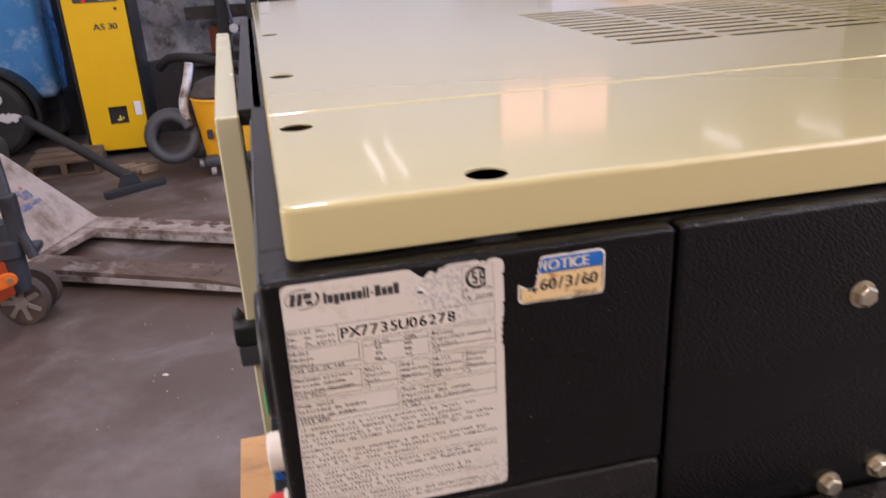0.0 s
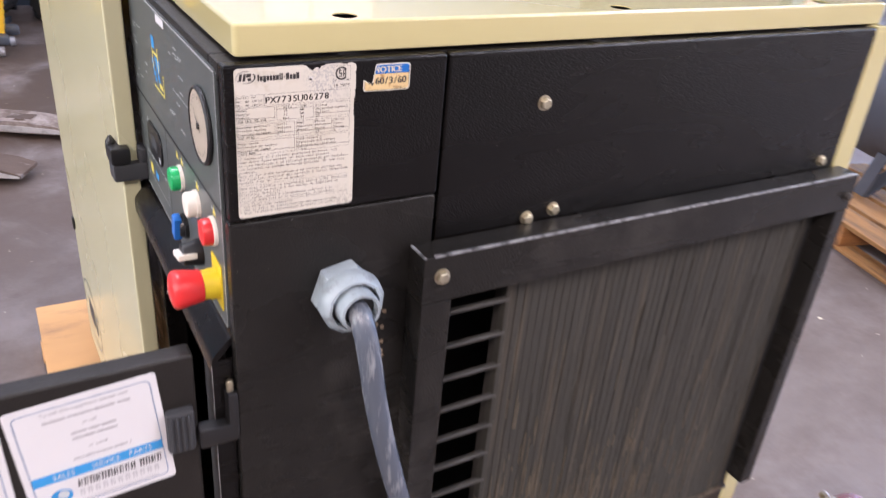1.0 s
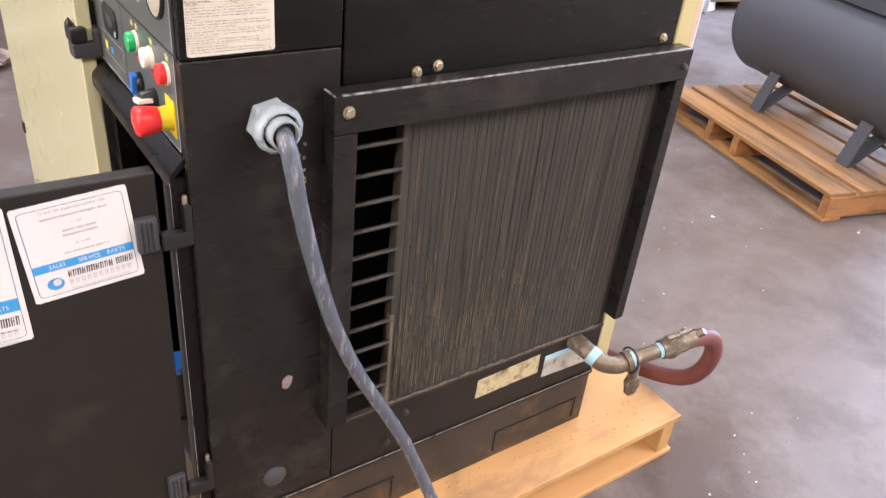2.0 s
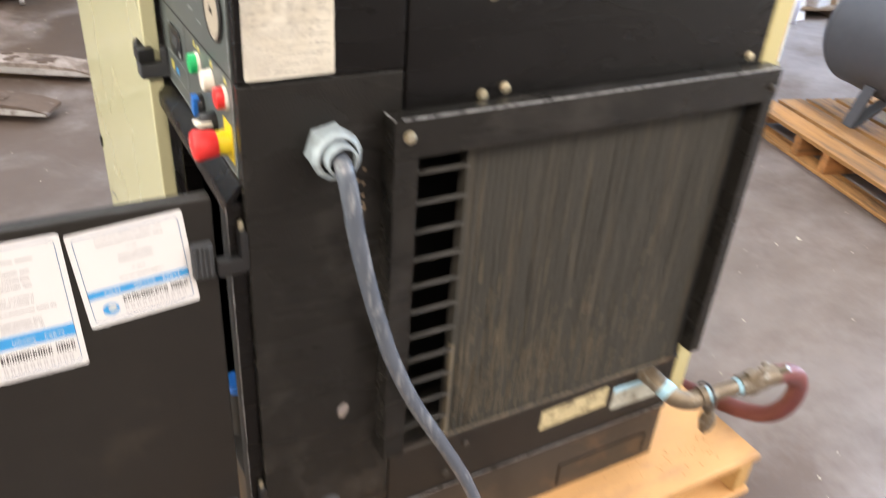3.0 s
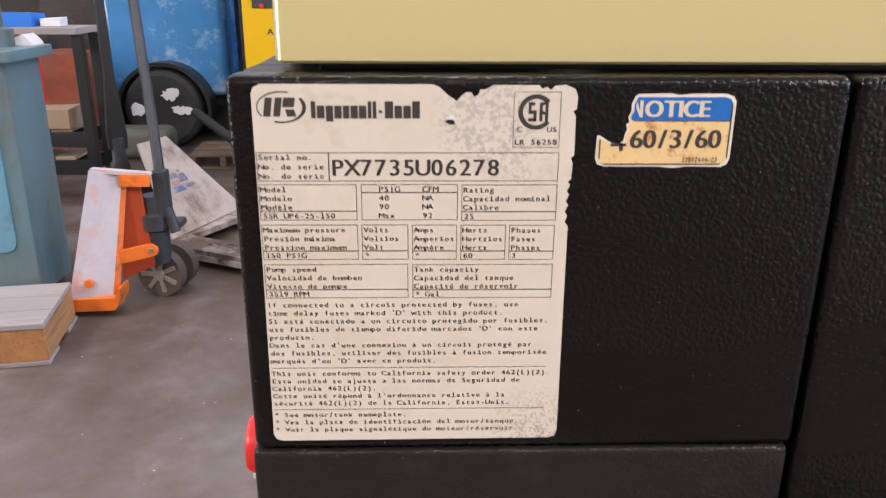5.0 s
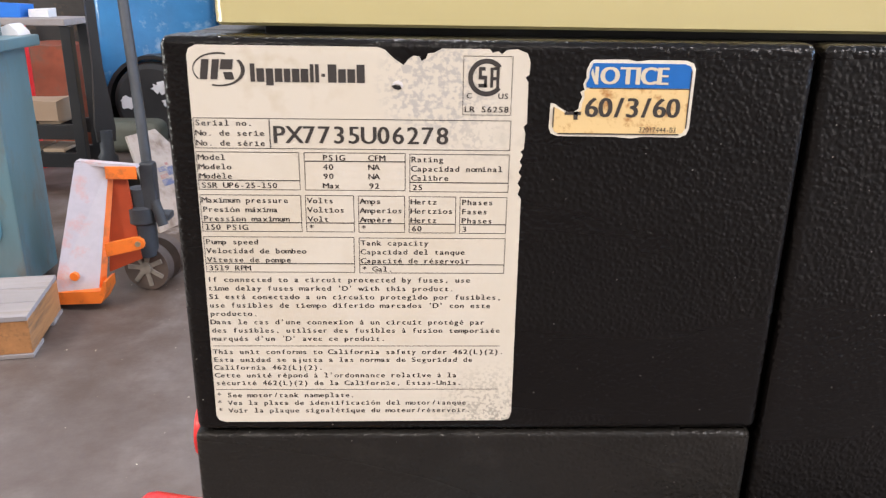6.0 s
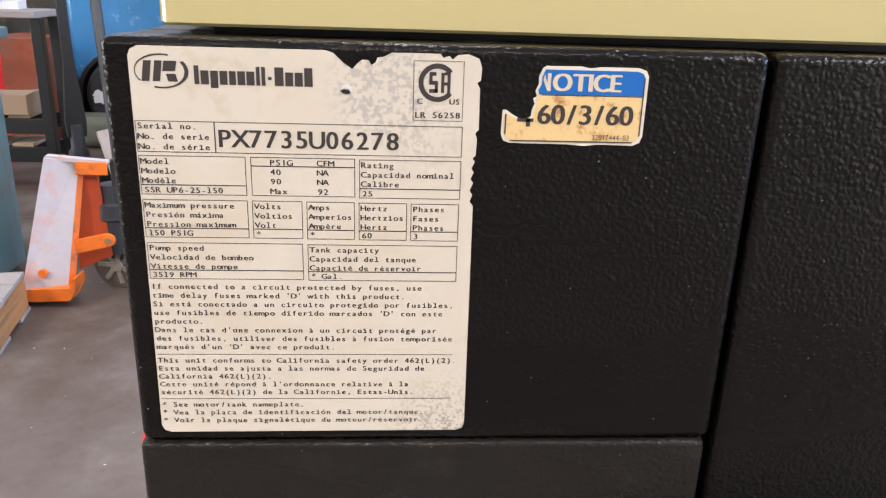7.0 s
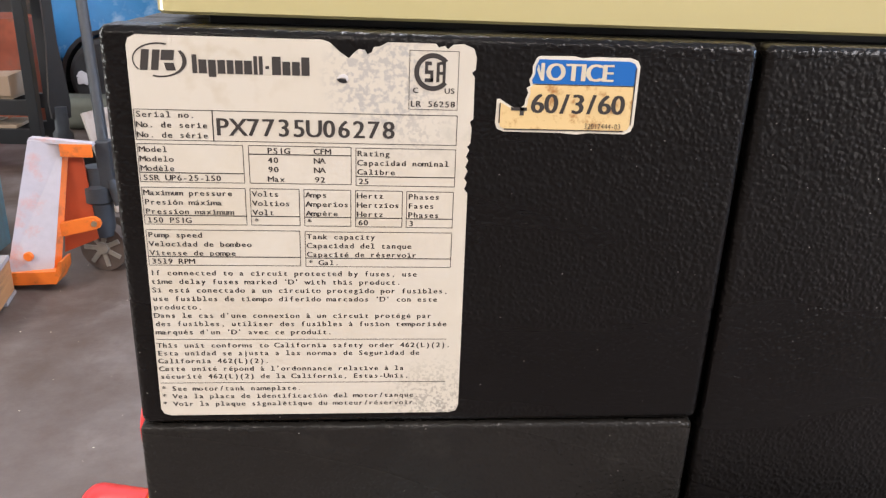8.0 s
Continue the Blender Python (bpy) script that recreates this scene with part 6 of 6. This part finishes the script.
# ---- blue towable compressor ----
bc = thing("towable_compressor", "blue towable compressor wrapped in clear film, on a tyre", "compressor", pose(-2.3, 6.6, 0), world_parts=True)
bm = B()
box(bm, -2.475, -1.52, 6.20, 8.30, 0.385, 1.75, 0.06, 4)
part("canopy", bm, BLUEP, bc, "blue canopy under crinkled clear film")
bm = B()
lathe(bm, [(0.16, -0.10), (0.265, -0.105), (0.30, -0.08), (0.31, 0.0), (0.30, 0.08), (0.265, 0.105), (0.16, 0.10)], pose(-2.0, 6.08, 0.311, 90), 48)
tyre = part("tyre", bm, TYRE, bc, "black tyre with white paint splashes")
bm = B()
lathe(bm, [(0.0, 0.05), (0.10, 0.06), (0.155, 0.09), (0.16, 0.06)], pose(-2.0, 6.08, 0.311, 90), 32)
part("rim", bm, TYRE, tyre)
rng = random.Random(12)
for cx, cz in ((-1.925, 0.432), (-2.195, 0.300), (-1.852, 0.292)):
    bm = B()
    for j in range(5):
        ox, oz = rng.uniform(-0.055, 0.055), rng.uniform(-0.02, 0.03)
        prism(bm, [(cx + ox + 0.045 * math.cos(a) * rng.uniform(0.5, 1.2), cz + oz + 0.036 * math.sin(a) * rng.uniform(0.5, 1.2)) for a in np.linspace(0, 5.9, 12)], 5.966 - 0.001 * j, 5.99)
    part("white_splash", bm, PAPER, tyre)
bm = B()
arch = np.linspace(-0.25, math.pi + 0.1, 15)
prism(bm, [(-2.0 + 0.375 * math.cos(a), 0.30 + 0.375 * math.sin(a)) for a in arch] + [(-2.0 + 0.345 * math.cos(a), 0.30 + 0.345 * math.sin(a)) for a in arch[::-1]], 6.02, 6.22)
part("mudguard", bm, BLACK, bc)
bm = B()
box(bm, -2.44, -1.56, 6.35, 6.45, 0.28, 0.3848, 0.01)
part("chassis", bm, IRON, bc)
# added dark block fills the shaded space under the canopy
bm = B()
box(bm, -2.42, -1.58, 6.46, 7.6, 0.05, 0.3846, 0.05, 2)
part("undertray", bm, CLUTTER, bc)
for x in (-2.3, -1.7):
    bm = B()
    box(bm, x - 0.04, x + 0.04, 7.9, 8.0, 0.0, 0.3845, 0.006)
    part("prop_stand", bm, IRON, bc)
bm = B()
box(bm, -2.31, -1.83, 5.52, 5.80, 0.0, 0.235, 0.07, 4)
solid("machine_casing", bm, GREENGREY, "grey-green rounded casing on the floor by a tyre", "casing")

# ---- floor squeegee ----
sq = thing("floor_squeegee", "black floor squeegee lying on the concrete", "squeegee", pose(-0.85, 4.69, 0), world_parts=True)
bm = B()
ya = math.degrees(math.atan2(4.79 - 4.578, -0.686 + 1.004))
box(bm, -0.20, 0.20, -0.025, 0.025, 0.002, 0.045, 0.008, 2, pose(-0.845, 4.685, 0, 0, 0, ya))
part("blade", bm, ROOF_IN, sq)
bm = B()
prism(bm, [(-0.07, 0.03), (0.07, 0.03), (0.03, 0.11), (-0.03, 0.11)], -0.03, 0.03, pose(-0.88, 4.73, 0, 0, 0, ya))
tube(bm, ((-0.88, 4.74, 0.08), (-1.10, 5.00, 0.16), (-1.62, 5.55, 0.36)), 0.034, 10, 3)
part("handle", bm, ROOF_IN, sq)

# torn scrap by the squeegee
bm = B()
rng = random.Random(31)
for k in range(5):
    x, y, a, w = -0.98 + 0.045 * k, 5.30 - 0.05 * k, rng.uniform(20, 70), rng.uniform(0.02, 0.045)
    box(bm, -0.06, 0.06, -w / 2, w / 2, 0.0, rng.uniform(0.02, 0.05), 0.004, 1, pose(x, y, 0.001 + 0.001 * k, rng.uniform(-4, 4), 0, a))
solid("wood_scrap", bm, OLDWOOD, "torn pale wood scrap lying on the floor", "scrap")

# ---- shop vacuum ----
vac = thing("shop_vacuum", "yellow shop vacuum with black lid, hose and castors", "vacuum", pose(-0.20, 5.02, 0), world_parts=True)
bm = B()
lathe(bm, [(0.165, 0.085), (0.175, 0.10), (0.215, 0.47), (0.222, 0.485), (0.215, 0.50), (0.20, 0.50)], pose(-0.24, 5.06, 0), 40)
part("drum", bm, VACY, vac)
bm = B()
lathe(bm, [(0.218, 0.498), (0.222, 0.515), (0.20, 0.535), (0.17, 0.585), (0.12, 0.605), (0.0, 0.61)], pose(-0.24, 5.06, 0), 36)
part("lid", bm, CLUTTER, vac)
bm = B()
box(bm, -0.16, -0.04, 4.835, 4.87, 0.44, 0.54, 0.01)
part("clasp", bm, BLACK, vac)
bm = B()
box(bm, -0.18, -0.02, 4.842, 4.875, 0.40, 0.455, 0.012)
part("clasp_plate", bm, VACY, vac)
bm = B()
box(bm, -0.375, -0.34, 4.872, 4.905, 0.24, 0.30, 0.004)
part("mark", bm, INK, vac)
for k in range(5):
    a = 2 * math.pi * k / 5 + 0.35
    x, y = -0.24 + 0.225 * math.cos(a), 5.06 + 0.225 * math.sin(a)
    bm = B()
    box(bm, x - 0.05, x + 0.05, y - 0.05, y + 0.05, 0.07, 0.13, 0.02)
    cas = part("castor", bm, HINGE, vac)
    bm = B()
    cyl(bm, (x - 0.014, y - 0.02, 0.031), (x + 0.014, y - 0.02, 0.031), 0.030, seg=18)
    part("castor_wheel", bm, JACKEDGE, cas)
bm = B()
tube(bm, [(-0.605 + 0.128 * math.cos(a) * (1 + 0.02 * a), 4.98 + 0.05 * math.sin(a) + 0.01 * a, 0.25 + 0.130 * math.sin(a) * (1 + 0.01 * a)) for a in np.linspace(0.4, 11.5, 40)], 0.036, 14, 3, 0.10)
part("hose", bm, HINGE, vac, "grey ribbed hose coil")
bm = B()
tube(bm, ((-0.50, 5.02, 0.32), (-0.505, 5.04, 0.46), (-0.46, 5.11, 0.60), (-0.436, 5.15, 0.70)), 0.030, 12, 4)
part("wand", bm, JACKEDGE, vac)
bm = B()
tube(bm, ((-0.70, 5.80, 0.60), (-0.61, 5.70, 0.674), (-0.45, 5.52, 0.69), (-0.30, 5.40, 0.672), (-0.08, 5.24, 0.63), (0.02, 5.12, 0.54)), 0.032, 12, 5, 0.08)
part("upper_hose", bm, ROOF_IN, vac)


# ---- far clutter ----
def crumpled(name, m, sx, sy, sz, mat, label, category, seed, amp=0.05):
    bm = B()
    bmesh.ops.create_cube(bm, size=1, matrix=Matrix.LocRotScale((0, 0, sz / 2), None, (sx, sy, sz)))
    bmesh.ops.subdivide_edges(bm, edges=bm.edges, cuts=9, use_grid_fill=True)
    for v in bm.verts:
        p = v.co * 3.2 + Vector((seed, seed * 2, 0))
        v.co += amp * Vector((noise.noise(p), noise.noise(p + Vector((7, 1, 3))), noise.noise(p + Vector((2, 9, 5))) if 0 < v.co.z else 0))
    bmesh.ops.transform(bm, matrix=m, verts=bm.verts)
    return solid(name, bm, mat, label, category)


crumpled("film_wrapped_load", pose(-0.60, 6.85, 0.55, 0, 0, 6), 0.62, 0.7, 1.1, FILM, "tall load wrapped in silvery stretch film", "bundle", 3.0, 0.09)
crumpled("dark_machine", pose(-0.58, 6.80, 0.0, 0, 0, 6), 0.84, 0.8, 0.56, CLUTTER, "dusty dark machine under the wrapped bundle", "machine", 5.0, 0.05)
crumpled("film_wrapped_load", pose(-1.46, 6.95, 0.0, 0, 0, 0), 0.26, 0.7, 1.5, CLUTTER, "dark load in crumpled film between the cabinets", "bundle", 8.0, 0.07)


def motor(name, m, mat, label):
    t = thing(name, label, "motor", m)
    bm = B()
    ring = []
    for k in range(24):
        for step, rad in ((0.0, 0.172), (0.36, 0.172), (0.40, 0.196), (0.96, 0.196)):
            a = 2 * math.pi * (k + step) / 24
            ring.append((rad * math.cos(a), rad * math.sin(a)))
    prism(bm, ring, -0.24, 0.18, Matrix.Translation((0, 0, 0.22)) @ pose(0, 0, 0, 0, 0, -90))
    part("casing", bm, mat, t)
    bm = B()
    lathe(bm, [(0.0, 0.0), (0.15, 0.0), (0.18, 0.05), (0.18, 0.10), (0.0, 0.10)], pose(0.18, 0, 0.22, 0, 90, 0), 28)
    part("fan_cover", bm, IRON, t)
    bm = B()
    box(bm, -0.22, 0.14, -0.16, 0.16, 0.0, 0.05, 0.01)
    part("foot", bm, IRON, t)
    bm = B()
    box(bm, -0.12, 0.06, -0.08, 0.08, 0.38, 0.48, 0.012)
    part("terminal_box", bm, mat, t)
    return t


motor("electric_motor", pose(-0.20, 5.75, 0.0, 0, 0, 60), HINGE, "grey finned electric motor on the floor")
motor("electric_motor", pose(0.42, 5.85, 0.0, 0, 0, 20), CLUTTER, "dusty dark electric motor on the floor")
motor("electric_motor", pose(0.30, 6.60, 0.56, 0, 0, 100), IRON, "dark electric motor on a stand")
crumpled("motor_stand", pose(0.30, 6.6, 0.0), 0.6, 0.5, 0.54, IRON, "dark steel stand under a motor", "stand", 2.0, 0.01)


# black lifting mast behind the vacuum
mast = thing("lift_mast", "black steel lifting mast with a pale round cap", "mast", pose(-0.1, 6.25, 0), world_parts=True)
for x in (-0.215, 0.020):
    bm = B()
    box(bm, x - 0.045, x + 0.045, 6.20, 6.30, 0.0, 1.75, 0.006)
    part("upright", bm, ROOF_IN, mast)
for z in (0.52, 0.88, 1.30):
    bm = B()
    box(bm, -0.50, 0.30, 6.31, 6.36, z, z + 0.10, 0.006)
    part("crossbar", bm, CLUTTER, mast)
bm = B()
box(bm, -0.34, -0.265, 6.32, 6.335, 0.62, 0.82, 0.004)
part("rusty_plate", bm, RUST, mast)
bm = B()
lathe(bm, [(0.0, 0.0), (0.030, 0.0), (0.036, -0.006), (0.036, -0.03), (0.0, -0.03)], pose(-0.142, 6.17, 0.808, 90), 24)
part("round_cap", bm, JACKEDGE, mast)
bm = B()
tube(bm, ((-0.185, 6.185, 1.5), (-0.165, 6.18, 1.0), (-0.15, 6.185, 0.82), (-0.20, 6.18, 0.62)), 0.012, 10, 4)
part("cable", bm, HINGE, mast)

def rack(name, x0, x1, y0, y1, levels, height, mat, label, group=""):
    t = thing(name, label, "rack", pose((x0 + x1) / 2, (y0 + y1) / 2, 0), group, world_parts=True)
    for x in (x0, x1):
        for y in (y0, y1):
            bm = B()
            box(bm, x - 0.03, x + 0.03, y - 0.03, y + 0.03, 0, height, 0.006)
            part("post", bm, mat, t)
    for z in levels:
        for y in (y0, y1):
            bm = B()
            box(bm, x0 + 0.03, x1 - 0.03, y - 0.02, y + 0.02, z - 0.09, z, 0.005)
            part("beam", bm, mat, t)
        for k in range(int((x1 - x0) / 0.15)):
            bm = B()
            box(bm, x0 + 0.04 + 0.15 * k, x0 + 0.16 + 0.15 * k, y0, y1, z + 0.001, z + 0.02)
            part("shelf_board", bm, OLDWOOD, t)
    return t


rack("storage_rack", -2.95, -1.925, 4.42, 4.66, (0.25, 0.42), 0.985, BLACK, "black steel workbench frame with wooden shelves")
bm = B()
box(bm, -3.0, -1.91, 4.37, 4.70, 0.986, 1.025, 0.006)
solid("bench_top", bm, GREYBOARD, "worn pale grey bench top on a black frame", "worktop")
crumpled("blue_cloth", pose(-2.36, 4.53, 1.026, 0, 0, 10), 0.34, 0.20, 0.07, BLUE, "crumpled blue cloth on the bench top", "cloth", 2.5, 0.03)
crumpled("grease_rag", pose(-2.10, 4.55, 1.026, 0, 0, 5), 0.12, 0.14, 0.05, PAPER, "crumpled white rag on the bench top", "rag", 4.5, 0.03)
crumpled("orange_casting", pose(-2.66, 5.72, 0.0, 0, 0, 8), 0.46, 0.4, 0.78, RUST, "dull orange machine part beside a blue compressor", "machine part", 4.0, 0.05)
crumpled("orange_casting", pose(-3.25, 5.9, 0.0, 0, 0, 8), 0.56, 0.4, 0.95, RUST, "dull orange machine part on the floor", "machine part", 7.0, 0.05)
crumpled("dark_machine", pose(-2.75, 6.55, 0.0), 0.46, 0.5, 1.5, CLUTTER, "dusty dark machine beside a blue compressor", "machine", 9.0, 0.06)
crumpled("dark_machine", pose(-3.35, 7.2, 0.0), 1.1, 0.5, 1.9, CLUTTER, "tall dusty dark machine behind the bench", "machine", 6.5, 0.06)
bm = B()
box(bm, -2.56, -2.50, 5.10, 5.15, 0.0, 1.0, 0.008)
box(bm, -2.60, -2.46, 5.05, 5.20, 0.0, 0.02, 0.003)
solid("red_post", bm, RED, "red painted steel post on a foot plate", "post")
crumpled("cardboard_sheet", pose(-2.32, 4.54, 0.441, 0, 0, -3), 0.6, 0.26, 0.12, CARD, "brown cardboard stacked on a low shelf", "cardboard", 6.0, 0.03)
rack("far_rack", -6.5, 6.6, 12.2, 13.2, (0.3, 1.25), 1.5, IRON, "dark steel pallet rack along the far wall")
rng = random.Random(21)
for k in range(17):
    x = -6.1 + 0.6 * k
    for z in (0.321, 1.271):
        if rng.random() < 0.8:
            crumpled("stored_load", pose(x, 12.7, z, 0, 0, rng.uniform(-8, 8)), rng.uniform(0.35, 0.55), 0.6, rng.uniform(0.3, 0.8),
                     rng.choice((CLUTTER, OLDWOOD, IRON, FILM, CLUTTER)), "dusty load stored on the far rack", "load", k + z, 0.04)
# added white block: its reflection draws the pale stripe on the roof covers
crumpled("wrapped_load", pose(5.45, 12.65, 1.271), 1.2, 0.7, 1.2, WRAP, "white block added for the pale stripe in the roof", "load", 3.0, 0.02)
pallet("small_pallet", pose(-1.60, 5.22, 0, 0, 0, 4), 0.46, 0.5, ((0, 0.12), (0.19, 0.31), (0.38, 0.5)), ((0.0, 0.10), (0.4, 0.5)), ((0.0, 0.04), (0.21, 0.25), (0.42, 0.46)),
       "small dark wooden pallet on the floor", "", DIRTYWOOD, DIRTYWOOD, 0.11)

# brown plywood crate beyond the machine
cr = thing("plywood_crate", "brown stained plywood crate with a paler upper section", "crate", pose(2.03, 3.0, 0), world_parts=True)
bm = B()
box(bm, 1.45, 2.62, 2.60, 3.40, 0.10, 1.196, 0.006)
part("crate_body", bm, BROWNWOOD, cr)
bm = B()
box(bm, 1.46, 2.61, 2.61, 3.39, 1.1965, 1.2115)
part("shadow_gap", bm, IRON, cr)
bm = B()
box(bm, 1.45, 2.62, 2.595, 3.40, 1.212, 1.46, 0.005)
part("upper_section", bm, TANPANEL, cr, "pale orange plywood upper section")
for x in (1.47, 1.98, 2.50):
    bm = B()
    box(bm, x, x + 0.10, 2.585, 2.5985, 0.11, 1.19, 0.003)
    part("batten", bm, BROWNWOOD, cr)
for x in (1.47, 1.98, 2.50):
    bm = B()
    box(bm, x, x + 0.10, 2.60, 3.40, 0.0, 0.0995)
    part("skid_block", bm, OLDWOOD, cr)

# green rack post and blue bins by the bay door
gp = thing("rack_upright", "green perforated steel rack upright with a tan board and castor", "rack", pose(3.65, 2.20, 0), world_parts=True)
bm = B()
box(bm, 3.600, 3.695, 2.16, 2.24, 0, 2.6, 0.004)
part("post", bm, RACKGREEN, gp)
for k in range(34):
    bm = B()
    prism(bm, rounded(-0.008, 0.008, -0.017, 0.017, 0.007, 3), -0.0012, 0.0004, pose(3.625 + 0.045 * (k % 2), 2.16, 0.09 + 0.036 * k))
    part("punched_slot", bm, BLACK, gp)
bm = B()
box(bm, 3.728, 3.815, 2.17, 2.22, 0, 2.5, 0.004)
board = part("board", bm, TANPANEL, gp, "tan plywood board")
bm = B()
box(bm, 3.8155, 3.827, 2.168, 2.222, 0.002, 2.5, 0.002)
part("white_edge", bm, LAMPBODY, board)
bm = B()
lathe(bm, [(0.014, 0.0), (0.036, 0.005), (0.042, 0.014), (0.042, 0.026), (0.036, 0.035), (0.014, 0.04)], pose(3.752, 2.165, 0.0435, 90), 24)
castor = part("castor", bm, CHROME, gp, "chrome castor")
bm = B()
prism(bm, [(-0.020, 0.0), (0.020, 0.0), (0.028, 0.055), (0.0, 0.075), (-0.028, 0.055)], -0.046, -0.041, pose(3.752, 2.165, 0.05))
part("fork", bm, STEEL, castor)

# scrap heap on the bay floor
bm = B()
for k in range(5):
    box(bm, -0.62, 0.62, -0.30 + 0.125 * k, -0.20 + 0.125 * k, 0.075, 0.10, 0.004, 1, pose(5.62, 3.32, 0, 0, 0, -12))
for x in (-0.60, -0.05, 0.50):
    box(bm, x, x + 0.10, -0.30, 0.30, 0.0, 0.0745, 0.004, 1, pose(5.62, 3.32, 0, 0, 0, -12))
solid("scrap_skid", bm, DIRTYWOOD, "low dark wooden skid under a scrap heap", "skid")
rng = random.Random(52)
for k in range(9):
    crumpled("scrap_lump", pose(5.28 + 0.10 * k, 3.28 + rng.uniform(-0.10, 0.12), 0.101, 0, 0, rng.uniform(0, 90)), rng.uniform(0.10, 0.2), rng.uniform(0.1, 0.18), rng.uniform(0.06, 0.16),
             rng.choice((OLDWOOD, GREYBOARD, CLUTTER)), "torn grey-brown scrap on a dark skid", "scrap", 3.0 + k, 0.05)
crumpled("plastic_bag", pose(5.13, 3.20, 0.0, 0, 0, 20), 0.26, 0.22, 0.34, WRAP, "crumpled pale plastic bag on the bay floor", "bag", 8.5, 0.09)


def storage_bin(m, mat, label):
    t = thing("storage_bin", label, "bin", m, "stacked blue bins")
    bm = B()
    rings = []
    for ins, z in ((0.03, 0.0), (0.0, 0.31), (0.012, 0.31), (0.04, 0.012)):
        rings.append([bm.verts.new((x, y, z)) for x, y in rounded(-0.22 + ins, 0.22 - ins, -0.29 + ins, 0.29 - ins, 0.03, 4)])
    for p, q in zip(rings, rings[1:]):
        for k in range(len(p)):
            j = (k + 1) % len(p)
            bm.faces.new((p[k], p[j], q[j], q[k]))
    bm.faces.new(rings[0])
    bm.faces.new(rings[-1])
    part("bin_body", bm, mat, t)
    bm = B()
    prism(bm, rounded(-0.225, 0.225, 0.285, 0.318, 0.008, 3), -0.298, -0.282)
    part("rim", bm, mat, t)
    bm = B()
    box(bm, -0.09, 0.09, -0.292, -0.276, 0.20, 0.265, 0.002)
    part("label", bm, YELLOW, t)
    return t


for bx, mat, label in ((2.95, NAVY, "dark navy stacked plastic bin with a yellow label"), (3.74, BINBLUE, "bright blue stacked plastic bin with a yellow label")):
    for bz in (0.001, 0.325, 0.649):
        storage_bin(pose(bx, 2.98, bz), mat, label)

# crumbs on the pallet deck
rng = random.Random(17)
bm = B()
for k in range(150):
    x, y = rng.uniform(0.35, 1.05), -0.004 - abs(rng.gauss(0, 0.035))
    if y < -0.10:
        continue
    s = rng.uniform(0.0008, 0.0035)
    n = rng.randint(4, 6)
    vs = [bm.verts.new((x + s * math.cos(6.28 * j / n) * rng.uniform(0.5, 1.3), y + s * math.sin(6.28 * j / n) * rng.uniform(0.5, 1.3), 0.1304)) for j in range(n)]
    top = bm.verts.new((x, y, 0.1304 + s * 0.7))
    for j in range(n):
        bm.faces.new((vs[j], vs[(j + 1) % n], top))
solid("deck_crumbs", bm, DECK, "wood crumbs and sawdust on the pallet deck", "debris", kind="stuff")

# ---- debris on the floor ----
rng = random.Random(7)
bm = B()
for k in range(520):
    x, y = rng.uniform(-1.6, 3.0), rng.uniform(-1.2, 4.6)
    if -0.25 < x < 1.2 and -0.2 < y < 1.65:
        continue
    s = rng.uniform(0.0012, 0.0045) if k % 14 else rng.uniform(0.007, 0.013)
    n = rng.randint(4, 7)
    vs = [bm.verts.new((x + s * math.cos(6.28 * j / n) * rng.uniform(0.5, 1.3), y + s * math.sin(6.28 * j / n) * rng.uniform(0.4, 1.2), 0.0012)) for j in range(n)]
    top = bm.verts.new((x, y, 0.0012 + s * 0.25))
    for j in range(n):
        bm.faces.new((vs[j], vs[(j + 1) % n], top))
solid("floor_chips", bm, INKPALE, "pale chips and dust scattered over the concrete", "debris", kind="stuff")
